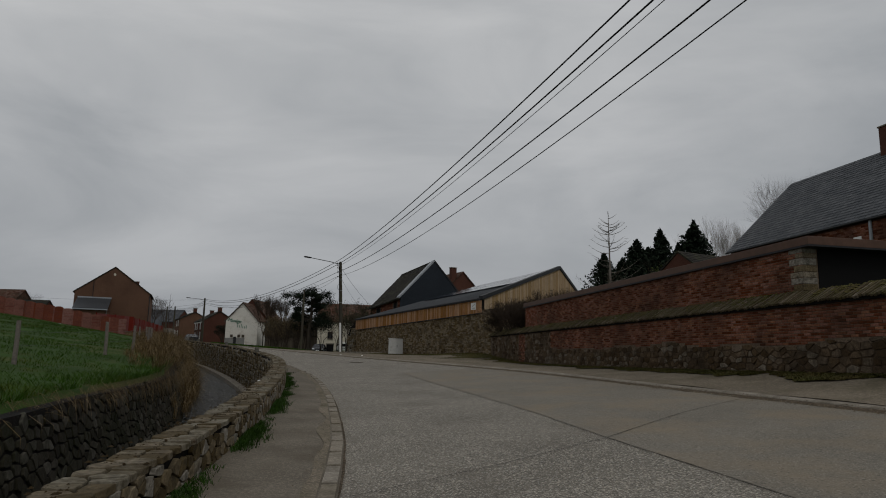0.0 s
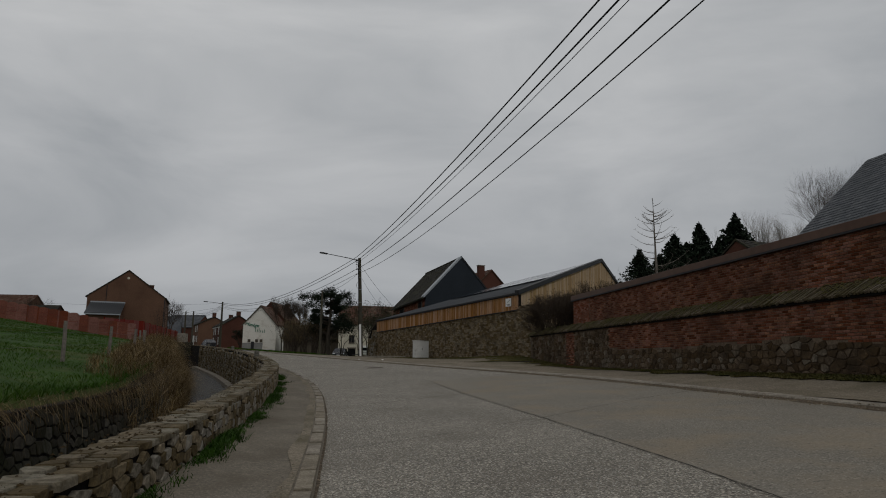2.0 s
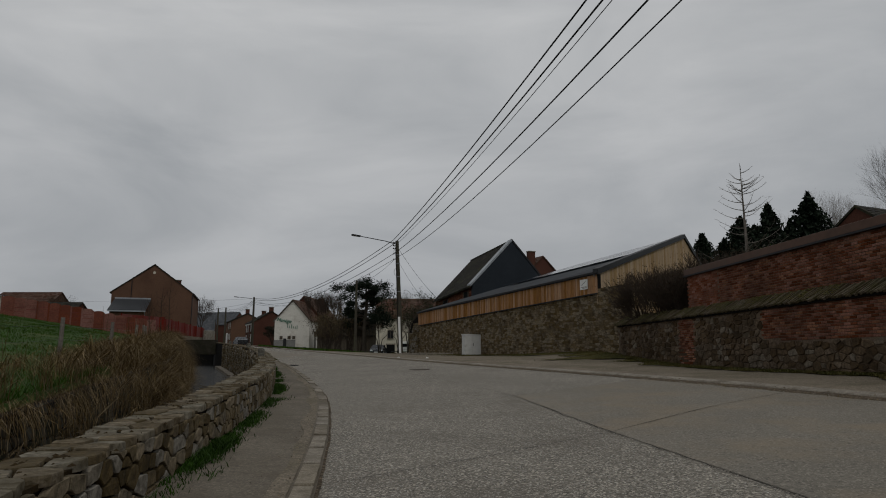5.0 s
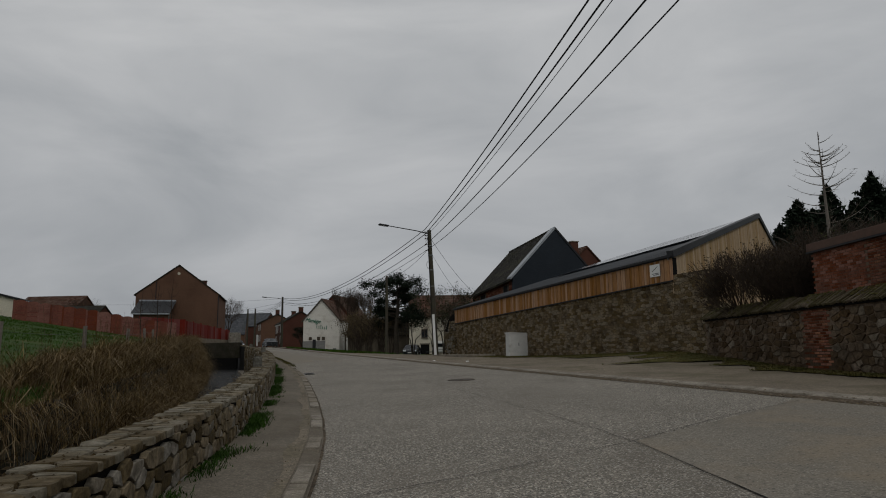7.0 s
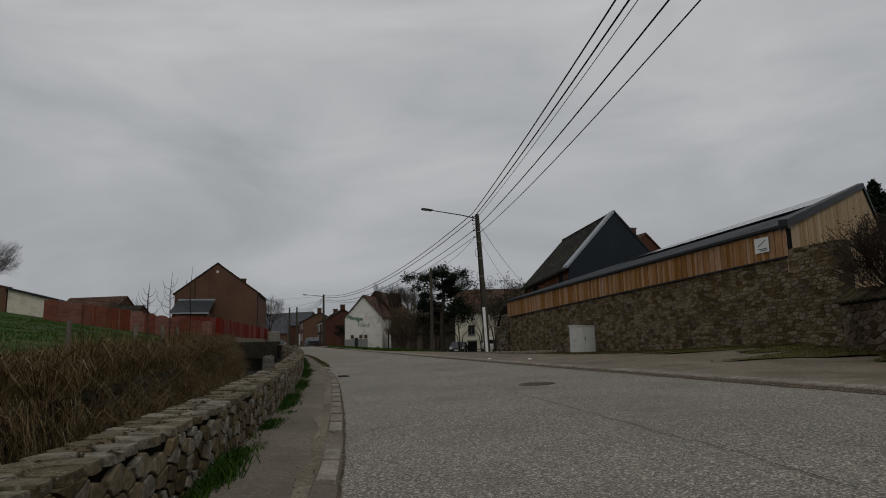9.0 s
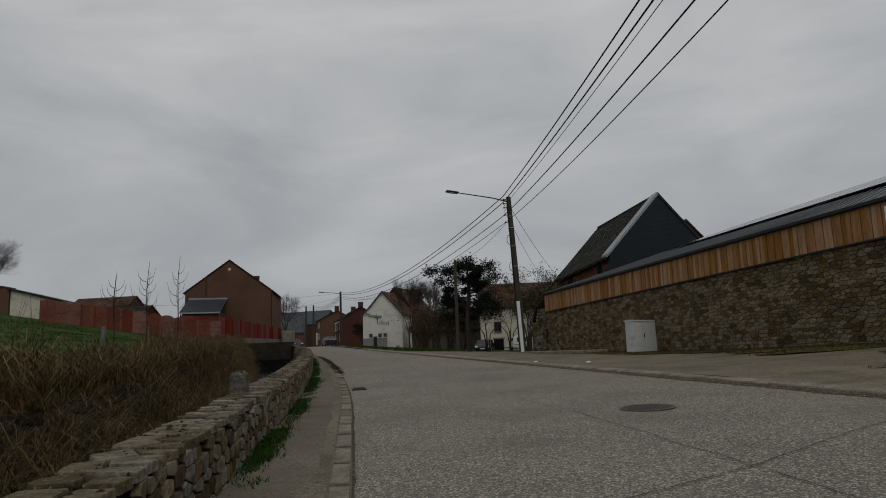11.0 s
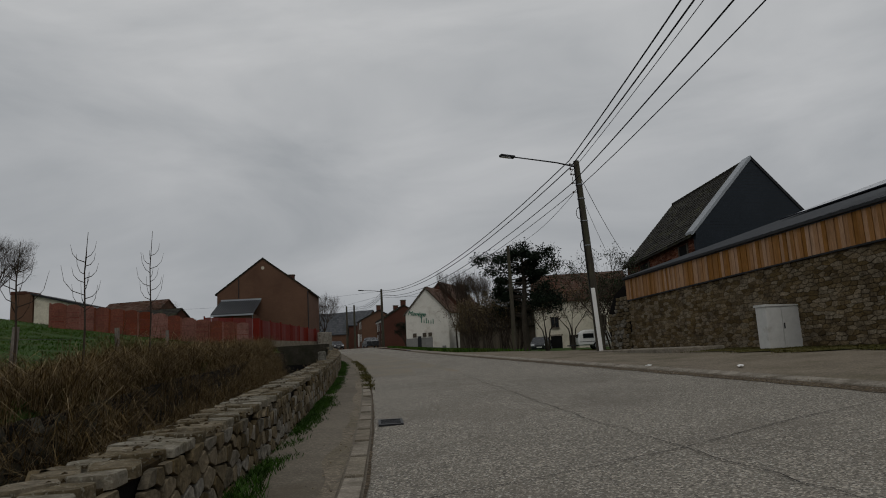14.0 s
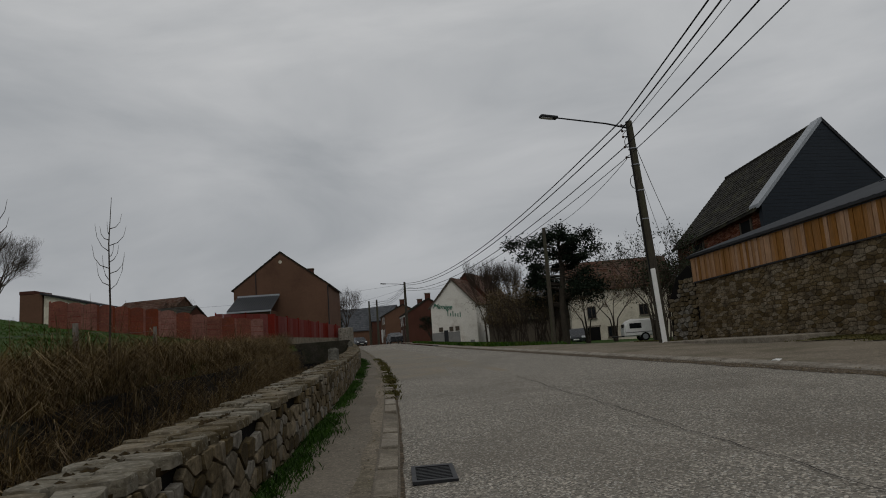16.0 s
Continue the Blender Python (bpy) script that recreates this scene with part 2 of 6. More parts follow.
M["metal_roof"] = material("grey_standing_metal_roof", (0.06, 0.064, 0.07), 0.45, 0.15, 4, 0.4, 0.05, metal=0.2)
M["solar"] = material("solar_glass", (0.012, 0.016, 0.026), 0.12, 0.1, 3, 0.3, 0.0, spec=0.6)
M["wood"] = material("larch_cladding", (0.36, 0.185, 0.075), 0.7, 0.3, 5, 0.9, 0.2, per_object=0.3, stretch=(6, 6, 0.6), bump_dist=0.005)
M["wood_pale"] = material("pale_larch_cladding", (0.42, 0.29, 0.16), 0.75, 0.25, 5, 0.9, 0.2, per_object=0.25, stretch=(6, 6, 0.6), bump_dist=0.005)
M["wood_old"] = material("old_weathered_wood", (0.09, 0.075, 0.058), 0.85, 0.3, 10, 1, 0.4, stretch=(5, 5, 0.5))
M["brown_trim"] = material("brown_metal_trim", (0.10, 0.058, 0.042), 0.5, 0.15, 4, 0.5, 0.05)
M["pole"] = material("tarred_wooden_pole", (0.062, 0.054, 0.042), 0.85, 0.35, 9, 0.7, 0.4, dirt=(0.06, 0.065, 0.035), dirt_amount=0.3, stretch=(3, 3, 0.4))
M["white_plastic"] = material("white_plastic", (0.72, 0.72, 0.70), 0.5, 0.06, 5, 0.6, 0.03)
M["cabinet"] = material("light_grey_painted_metal", (0.56, 0.56, 0.54), 0.5, 0.08, 5, 0.8, 0.03, dirt=(0.36, 0.34, 0.30), dirt_amount=0.1, dirt_scale=1.5)
M["dark_metal"] = material("dark_grey_metal", (0.035, 0.036, 0.038), 0.55, 0.2, 10, 1, 0.1, metal=0.4)
M["cast_iron"] = material("rusty_cast_iron", (0.15, 0.125, 0.105), 0.65, 0.3, 20, 2, 0.3, metal=0.5)
# near-black fill that paints the unlit depth of openings
M["black"] = material("black_opening_shade", (0.006, 0.006, 0.006), 0.8, 0.2, 5, 1, 0)
M["cable"] = material("black_cable", (0.01, 0.01, 0.011), 0.6, 0.1, 5, 1, 0)
M["white_wall"] = material("whitewashed_brick", (0.66, 0.64, 0.58), 0.9, 0.1, 9, 0.5, 0.3, dirt=(0.40, 0.36, 0.30), dirt_amount=0.15, dirt_scale=0.6)
M["cream_wall"] = material("stained_cream_render", (0.58, 0.54, 0.44), 0.9, 0.12, 8, 0.5, 0.3, dirt=(0.32, 0.28, 0.22), dirt_amount=0.25, dirt_scale=0.8)
M["grey_plinth"] = material("grey_cement_plinth", (0.22, 0.22, 0.21), 0.9, 0.15, 9, 0.8, 0.3)
M["house_brick"] = material("brown_house_brick", (0.125, 0.070, 0.046), 0.9, 0.25, 12, 0.25, 0.3, dirt=(0.085, 0.045, 0.030), dirt_amount=0.2, dirt_scale=0.3)
M["house_brick_red"] = material("dark_red_house_brick", (0.088, 0.038, 0.027), 0.9, 0.25, 12, 0.3, 0.3)
M["fence_red"] = material("red_painted_concrete_panel", (0.185, 0.064, 0.042), 0.85, 0.25, 9, 0.5, 0.25, per_object=0.25, dirt=(0.095, 0.038, 0.028), dirt_amount=0.32)
M["fence_dark"] = material("dark_red_painted_panel", (0.145, 0.024, 0.018), 0.8, 0.18, 9, 0.5, 0.2, per_object=0.12)
M["glass_dark"] = material("dark_window_glass", (0.012, 0.014, 0.016), 0.08, 0.1, 3, 0.5, 0, spec=0.6)
M["needle"] = material("dark_conifer_needles", (0.012, 0.021, 0.011), 0.8, 0.35, 3, 0.5, 0, per_island=0.5)
M["leaf"] = material("evergreen_leaves", (0.022, 0.036, 0.013), 0.65, 0.35, 3, 0.5, 0, per_island=0.5)
M["leaf_young"] = material("young_spring_leaves", (0.13, 0.17, 0.04), 0.7, 0.3, 3, 0.5, 0, per_island=0.4)
M["leaf_brown"] = material("brownish_shrub_leaves", (0.125, 0.092, 0.045), 0.8, 0.35, 3, 0.5, 0, per_island=0.5)
M["bark"] = material("grey_brown_bark", (0.055, 0.046, 0.036), 0.9, 0.3, 12, 1, 0.4)
M["bark_pale"] = material("pale_grey_bark", (0.17, 0.15, 0.13), 0.9, 0.25, 12, 1, 0.3)
M["twig"] = material("bare_twigs", (0.050, 0.038, 0.029), 0.9, 0.3, 8, 1, 0)
M["car_dark"] = material("dark_car_paint", (0.018, 0.02, 0.024), 0.25, 0.1, 3, 0.5, 0, spec=0.6)
M["tyre"] = material("black_rubber", (0.012, 0.012, 0.012), 0.85, 0.2, 10, 1, 0.1)
M["headlight"] = material("headlamp_glass", (0.75, 0.77, 0.80), 0.15, 0.05, 3, 0.5, 0, spec=0.6)
M["green_paint"] = material("green_sign_paint", (0.02, 0.16, 0.10), 0.6, 0.15, 6, 1, 0)
M["ceramic"] = material("brown_ceramic", (0.06, 0.035, 0.025), 0.35, 0.1, 5, 1, 0)
M["moss"] = material("dry_moss", (0.034, 0.022, 0.008), 0.95, 0.4, 30, 3, 0.6)


def build_water():
    m = bpy.data.materials.new("stream_water")
    m.use_nodes = True
    nt = m.node_tree
    b = nt.nodes["Principled BSDF"]
    b.inputs["Base Color"].default_value = (0.018, 0.020, 0.019, 1)
    b.inputs["Roughness"].default_value = 0.08
    n = nt.nodes.new("ShaderNodeTexNoise")
    n.inputs["Scale"].default_value = 4.0
    n.inputs["Detail"].default_value = 4.0
    bn = nt.nodes.new("ShaderNodeBump")
    bn.inputs["Strength"].default_value = 1.0
    bn.inputs["Distance"].default_value = 0.35
    geo = nt.nodes.new("ShaderNodeNewGeometry")
    nt.links.new(geo.outputs["Position"], n.inputs["Vector"])
    nt.links.new(n.outputs["Fac"], bn.inputs["Height"])
    nt.links.new(bn.outputs["Normal"], b.inputs["Normal"])
    return m


M["water"] = build_water()


# ---------------- mesh helpers ----------------
def mesh_from(name, verts, faces, mat, smooth=False):
    me = bpy.data.meshes.new(name)
    me.from_pydata([tuple(v) for v in verts], [], faces)
    me.materials.append(mat)
    if smooth:
        me.polygons.foreach_set("use_smooth", [True] * len(me.polygons))
    me.update()
    return me


def obj(name, verts, faces, mat, parent=None, label="", category="", group="", kind="", smooth=False):
    ob = new(name, mesh_from(name, verts, faces, mat, smooth))
    if parent:
        ob.parent = parent
    return tagged(ob, label, category, group, kind)


def part(name, bm, mat, parent, label=""):
    me = bpy.data.meshes.new(name)
    bmesh.ops.recalc_face_normals(bm, faces=bm.faces)
    bm.to_mesh(me)
    bm.free()
    me.materials.append(mat)
    ob = new(name, me)
    ob.parent = parent
    return tagged(ob, label)


def empty(name, m, label="", category="", group="", kind=""):
    ob = new(name)
    ob.matrix_basis = m
    return tagged(ob, label, category, group, kind)


def bm_box(bm, lo, hi, m=None, bevel=0.0):
    r = bmesh.ops.create_cube(bm, size=1.0)
    vs = r["verts"]
    for v in vs:
        v.co = Vector([lo[i] + (v.co[i] + 0.5) * (hi[i] - lo[i]) for i in range(3)])
    if bevel:
        es = list({e for v in vs for e in v.link_edges})
        r2 = bmesh.ops.bevel(bm, geom=es, offset=bevel, segments=2, affect="EDGES", profile=0.5)
        vs = list({v for f in r2["faces"] for v in f.verts} | {v for v in vs if v.is_valid})
    if m is not None:
        for v in vs:
            v.co = m @ v.co
    return bm


def box(lo, hi, m=None, bevel=0.0):
    return bm_box(bmesh.new(), lo, hi, m, bevel)


def prism(poly, y0, y1, m=None):
    """A solid with the outline poly in x and z, from y0 to y1."""
    bm = bmesh.new()
    a = [bm.verts.new((x, y0, z)) for x, z in poly]
    b = [bm.verts.new((x, y1, z)) for x, z in poly]
    n = len(poly)
    bm.faces.new(a)
    bm.faces.new(b[::-1])
    for i in range(n):
        bm.faces.new((a[i], b[i], b[(i + 1) % n], a[(i + 1) % n]))
    if m is not None:
        bm.transform(m)
    return bm


def tube_into(bm, pts, radii, sides=8, cap=True):
    """A round bar along pts."""
    rings = []
    pts = [Vector(p) for p in pts]
    for i, p in enumerate(pts):
        d = (pts[min(i + 1, len(pts) - 1)] - pts[max(i - 1, 0)])
        if d.length < 1e-6:
            d = Vector((0, 0, 1))
        d.normalize()
        ref = Vector((0, 0, 1)) if abs(d.z) < 0.9 else Vector((1, 0, 0))
        u = d.cross(ref).normalized()
        w = d.cross(u)
        r = radii[i] if hasattr(radii, "__len__") else radii
        rings.append([bm.verts.new(p + (u * math.cos(k * math.tau / sides) + w * math.sin(k * math.tau / sides)) * r) for k in range(sides)])
    for a, b in zip(rings, rings[1:]):
        for k in range(sides):
            bm.faces.new((a[k], a[(k + 1) % sides], b[(k + 1) % sides], b[k]))
    if cap:
        bm.faces.new(rings[0])
        bm.faces.new(rings[-1][::-1])
    return bm


def tube(pts, radii, sides=8):
    return tube_into(bmesh.new(), pts, radii, sides)


class Soup:
    """Collects many small faces for one mesh."""

    def __init__(self):
        self.v, self.f = [], []

    def add(self, verts, faces):
        n = len(self.v)
        self.v.extend(verts)
        self.f.extend([tuple(i + n for i in f) for f in faces])

    def stick(self, p, q, r0, r1, sides=3):
        p, q = Vector(p), Vector(q)
        d = q - p
        if d.length < 1e-6:
            return
        d.normalize()
        ref = Vector((0, 0, 1)) if abs(d.z) < 0.9 else Vector((1, 0, 0))
        u = d.cross(ref).normalized()
        w = d.cross(u)
        vs = []
        for c, r in ((p, r0), (q, r1)):
            for k in range(sides):
                a = k * math.tau / sides
                vs.append(c + (u * math.cos(a) + w * math.sin(a)) * r)
        self.add(vs, [(k, (k + 1) % sides, sides + (k + 1) % sides, sides + k) for k in range(sides)])

    def leaf(self, c, size, rnd):
        d = Vector((rnd.gauss(0, 1), rnd.gauss(0, 1), rnd.gauss(0, 1))).normalized()
        e = d.orthogonal().normalized()
        e = Matrix.Rotation(rnd.uniform(0, 6.28), 3, d) @ e
        c = Vector(c)
        s = size * rnd.uniform(0.6, 1.3)
        self.add([c - e * s, c + d.cross(e) * s * 0.45, c + e * s, c - d.cross(e) * s * 0.45], [(0, 1, 2, 3)])

    def make(self, name, mat, parent=None, label="", category="", kind="", group=""):
        return obj(name, self.v, self.f, mat, parent, label, category, group, kind)


def interp(table, y):
    ys = [r[0] for r in table]
    return [float(np.interp(y, ys, [r[k] for r in table])) for k in range(1, len(table[0]))]


# ---------------- plan ----------------
# y; x of the left kerb; gap from it to the stone wall; x and rise of the right kerb; x and rise of the foot of the right-hand walls
PLAN = [
    (-75, -6.5, 1.75, 6.0, 0.9, 10.6, 1.9),
    (-40, -2.7, 1.75, 8.0, 0.85, 10.9, 1.75),
    (-28, -1.45, 1.70, 8.6, 0.75, 11.0, 1.50),
    (-17, -0.50, 1.52, 8.7, 0.60, 11.1, 1.18),
    (-10, -0.38, 1.34, 8.7, 0.46, 11.1, 0.92),
    (-4, -0.50, 1.27, 8.5, 0.40, 11.1, 0.72),
    (2, -0.90, 1.18, 7.6, 0.34, 11.05, 0.54),
    (7, -1.65, 1.12, 6.5, 0.28, 10.95, 0.42),
    (11, -2.35, 1.10, 5.5, 0.23, 10.95, 0.42),
    (15, -3.05, 1.08, 4.5, 0.19, 11.3, 0.58),
    (18.5, -3.75, 1.08, 3.5, 0.16, 11.2, 0.72),
    (22, -4.5, 1.05, 2.6, 0.13, 10.2, 0.56),
    (27.5, -5.75, 1.0, 0.95, 0.10, 8.4, 0.28),
    (38, -8.4, 0.9, -2.6, 0.10, 4.9, 0.02),
    (46, -10.7, 0.9, -5.2, 0.09, 1.6, -0.05),
    (52, -12.4, 0.9, -7.2, 0.08, -1.0, -0.2),
    (76, -19.6, 0.9, -14.6, 0.05, -8.0, -0.55),
    (100, -27.5, 0.9, -22.5, 0.05, -17.0, 0.05),
    (140, -42.0, 0.9, -37.0, 0.05, -29.0, 0.05),
]


def plan(y):
    return interp(PLAN, y)


def base(y):
    """Height of the road along the left kerb."""
    return SLOPE * y if y < 90 else SLOPE * 90 + 0.012 * (y - 90)


def frange(a, b, step):
    n = max(1, int(round((b - a) / step)))
    return [a + (b - a) * i / n for i in range(n + 1)]


def ribbon(name, ys, cols, mat, label="", category="", kind="structure", parent=None):
    """A sheet between curves: cols are functions of y that give (x, z)."""
    v, f = [], []
    n = len(cols)
    for y in ys:
        for c in cols:
            x, z = c(y)
            v.append((x, y, z))
    for i in range(len(ys) - 1):
        for k in range(n - 1):
            a = i * n + k
            f.append((a, a + 1, a + n + 1, a + n))
    return obj(name, v, f, mat, parent, label, category, "", kind)


def smooth_plan(y):
    """The plan with its corners rounded."""
    a, b, c = plan(y - 2.0), plan(y), plan(y + 2.0)
    return [(p + 2 * q + r) / 4 for p, q, r in zip(a, b, c)]


CACHE = {}


def pl(y):
    k = round(y, 3)
    if k not in CACHE:
        CACHE[k] = smooth_plan(y)
    return CACHE[k]


def road_z(x, y):
    p = pl(y)
    k = (x - p[0]) / (p[2] - p[0])
    return base(y) + p[3] * k + 0.03 * math.sin(max(0, min(1, k)) * math.pi)


def verge_z(x, y):
    p = pl(y)
    k = max(0.0, min(1.0, (x - p[2]) / (p[4] - p[2])))
    return base(y) + p[3] + 0.07 + (p[5] - p[3] - 0.07) * k ** 1.3


def wall_x(y):
    """Front of the low stone wall."""
    return pl(y)[0] - pl(y)[1]


def bank_x(y):
    """Far edge of the stream."""
    return interp([(-75, -12.5), (-40, -7.6), (-15, -6.1), (0, -6.3), (10, -7.6), (20, -9.6), (30, -12.2), (40, -14.6), (52, -18.2), (62, -20.6), (76, -23.0), (135, -45)], y)[0]


def field_z(x, y):
    """Rising meadow beyond the stream."""
    d = max(0.0, bank_x(y) - x)
    rise = interp([(-75, 0.05), (0, 0.085), (30, 0.13), (55, 0.175), (70, 0.14), (100, 0.08), (135, 0.05)], y)[0]
    return base(y) + 0.25 + 0.28 * min(1.0, y / 30 if y > 0 else 0) + rise * min(d, 60) + 0.25 * noise.noise(Vector((x * 0.08, y * 0.08, 0)))


# ---------------- ground ----------------
YS = frange(-70, 135, 0.5)
ribbon("road", YS, [lambda y, k=k: (pl(y)[0] + 0.02 + (pl(y)[2] - pl(y)[0] - 0.04) * k / 10, road_z(pl(y)[0] + (pl(y)[2] - pl(y)[0]) * k / 10, y)) for k in range(11)],
       M["concrete_road"], "worn speckled grey concrete road climbing gently round a bend", "road")
ribbon("pavement", YS, [lambda y: (pl(y)[0] + 0.03, base(y) + 0.0), lambda y: (pl(y)[0] - 0.05, base(y) + 0.035), lambda y: (pl(y)[0] - 0.20, base(y) + 0.058), lambda y: (pl(y)[0] - 0.2 - (pl(y)[1] - 0.2) * 0.5, base(y) + 0.075 + 0.012 * noise.noise(Vector((0, y * 0.7, 3)))),
                        lambda y: (wall_x(y) - 0.1, base(y) + 0.09)],
       M["pavement"], "narrow stained asphalt footpath along the stone wall", "pavement")
VERGE_K = (0, 0.06, 0.15, 0.3, 0.45, 0.6, 0.75, 0.9, 1.0, 1.12)
ribbon("verge", YS, [lambda y, k=k: (pl(y)[2] + 0.2 + (pl(y)[4] - pl(y)[2]) * k, verge_z(pl(y)[2] + 0.2 + (pl(y)[4] - pl(y)[2]) * k, y)
                                     + 0.03 * noise.noise(Vector((k * 4, y * 0.4, 1)))) for k in VERGE_K],
       M["verge"], "wide dusty paved verge with moss below the walls", "pavement")
def moss_width(y):
    wide = interp([(-40, 0.9), (0, 0.9), (9, 1.2), (14, 2.4), (18, 4.2), (25, 3.8), (32, 3.6), (38, 1.8), (44, 0.5)], y)[0]
    return max(0.05, wide * (0.55 + 0.8 * noise.noise(Vector((y * 0.55, 0, 31))) + 0.4 * noise.noise(Vector((y * 2.1, 0, 33)))))


ribbon("moss_mat", frange(-40, 45, 0.25), [lambda y, k=k: (pl(y)[4] + 0.05 - (moss_width(y) + 0.05) * k, verge_z(pl(y)[4] - moss_width(y) * k, y) + (0.045 if 0 < k < 1 else 0.03) + 0.02 * noise.noise(Vector((k * 3, y * 2, 8))))
                                           for k in (0, 0.35, 0.7, 1.0)], M["wall_moss"], "olive moss and short grass at the foot of the walls", "moss", "stuff")
# land behind the walls and houses on the right
ribbon("ground", frange(-70, 135, 2.5), [lambda y: (pl(y)[4] + 0.6 + 0.0, base(y) + pl(y)[5] - 0.05),
                                        lambda y: (pl(y)[4] + 30, base(y) + (1.5 if y < 44 else -1.3)), lambda y: (pl(y)[4] + 90, base(y) + (5 if y < 44 else 0)), lambda y: (900, base(y) + 8)],
       M["soil"], "rough grassy land behind the walls", "ground")
obj("ground", [(-900, 134, 3.2), (900, 134, 3.2), (900, 1500, 12.0), (-900, 1500, 12.0)], [(0, 1, 2, 3)], M["soil"], None, "distant fields beyond the village", "ground", "", "structure")
# meadow, bank and stream
FIELD_D = (0, 0.5, 1.2, 2.5, 4, 7, 11, 16, 24, 36, 60, 100, 400)
ribbon("meadow", YS, [lambda y, d=d: (bank_x(y) - d, field_z(bank_x(y) - d, y) - (0.25 if d == 0 else 0) + 0.12 * noise.noise(Vector((d * 0.9, y * 0.45, 5)))) for d in FIELD_D],
       M["soil"], "short green grass meadow rising from the stream", "ground")
ribbon("water", frange(-70, 62, 1.0), [lambda y: (wall_x(y) - 0.35, base(y) - 1.75), lambda y: (bank_x(y) + 0.6, base(y) - 1.75)],
       M["water"], "shallow grey stream in a walled channel", "water")


# ---------------- rubble walls ----------------
def clip(poly, nx, ny, c):
    """Keep the side of a polygon where nx * x + ny * y <= c."""
    out = []
    for i, a in enumerate(poly):
        b = poly[(i + 1) % len(poly)]
        da, db = nx * a[0] + ny * a[1] - c, nx * b[0] + ny * b[1] - c
        if da <= 0:
            out.append(a)
        if da * db < 0:
            t = da / (da - db)
            out.append((a[0] + (b[0] - a[0]) * t, a[1] + (b[1] - a[1]) * t))
    return out


def rubble(length, height_at, w, h, rnd, jitter=0.36):
    """Irregular stones that fill a face without overlap: (u, v, outline round the middle)."""
    hmax = max(height_at(length * i / 40) for i in range(41))
    k = w / h
    seeds = []
    for r in range(-1, int(hmax / h) + 2):
        u = -w * (1 + rnd.random())
        while u < length + w:
            step = w * rnd.choice((0.4, 0.6, 0.8, 1.0, 1.3, 1.7, 2.0))
            seeds.append(((u + step / 2) / k, (r + 0.5 + rnd.uniform(-jitter, jitter)) * h))
            u += step
    bins = collections.defaultdict(list)
    for q in seeds:
        bins[int(q[0] // (2.4 * h)), int(q[1] // (2.4 * h))].append(q)
    out = []
    for q in seeds:
        if not (0 < q[0] * k < length and 0 < q[1] < height_at(q[0] * k) - 0.15 * h):
            continue
        i, j = int(q[0] // (2.4 * h)), int(q[1] // (2.4 * h))
        near = [o for a in (-1, 0, 1) for b in (-1, 0, 1) for o in bins.get((i + a, j + b), ()) if o != q]
        near.sort(key=lambda o: (o[0] - q[0]) ** 2 + (o[1] - q[1]) ** 2)
        poly = [(q[0] - 1.5 * h, q[1] - 1.5 * h), (q[0] + 1.5 * h, q[1] - 1.5 * h), (q[0] + 1.5 * h, q[1] + 1.5 * h), (q[0] - 1.5 * h, q[1] + 1.5 * h)]
        for o in near[:14]:
            nx, ny = o[0] - q[0], o[1] - q[1]
            poly = clip(poly, nx, ny, (nx * (o[0] + q[0]) + ny * (o[1] + q[1])) / 2)
        poly = clip(poly, 0, 1, height_at(q[0] * k))
        poly = clip(poly, 0, -1, 0.0)
        if len(poly) < 3:
            continue
        poly = [(x * k, y) for x, y in poly]
        cu, cv = sum(x for x, _ in poly) / len(poly), sum(y for _, y in poly) / len(poly)
        out.append((cu, cv, [(x - cu, y - cv) for x, y in poly]))
    return out


def stone_solid(poly, gap, depth, rnd, flat=0.86, rough=0.22):
    """A split stone over an outline: corners knocked off, its face uneven and a little tilted."""
    gap *= rnd.uniform(0.6, 1.5)
    ring = []
    for i, a in enumerate(poly):
        b = poly[(i + 1) % len(poly)]
        if math.dist(a, b) < gap:
            ring.append(((a[0] + b[0]) / 2, (a[1] + b[1]) / 2))
        else:
            ring += [(a[0] + (b[0] - a[0]) * t, a[1] + (b[1] - a[1]) * t) for t in (rnd.uniform(0.04, 0.13), rnd.uniform(0.87, 0.96))]
    shrunk = []
    for x, y in ring:
        r = math.hypot(x, y)
        s = max(0.35, 1 - gap / max(r, 1e-4))
        shrunk.append((x * s, y * s))
    size = max(0.03, max(math.hypot(x, y) for x, y in shrunk))
    ta, tb = rnd.uniform(-rough, rough) / size, rnd.uniform(-rough, rough) / size
    proud = rnd.uniform(0.75, 1.2)
    n = len(shrunk)
    v = [(x, y, -0.035) for x, y in shrunk]
    v += [(x * 0.985, y * 0.985, depth * (0.55 * proud + 0.5 * (ta * x + tb * y))) for x, y in shrunk]
    v += [(x * flat, y * flat, depth * (proud + ta * x + tb * y + rnd.uniform(-0.08, 0.08))) for x, y in shrunk]
    f = []
    for o in (0, n):
        f += [(o + i, o + (i + 1) % n, o + n + (i + 1) % n, o + n + i) for i in range(n)]
    f.append(tuple(range(2 * n, 3 * n)))
    return v, f


def lay(soup, m, solid):
    soup.add([m @ Vector(v) for v in solid[0]], solid[1])


def lay_part(name, m, solid, mat, parent):
    set_stone(m, mesh_from(name, solid[0], solid[1], mat), name, parent)


def set_stone(m, me, name, parent):
    o = new(name, me)
    o.parent = parent
    o.matrix_basis = m
    return o


def face_matrix(origin, along, up, out):
    m = Matrix.Identity(4)
    for i, c in enumerate((along, up, out)):
        m.col[i] = Vector((*c, 0))
    m.col[3] = Vector((*origin, 1))
    return m


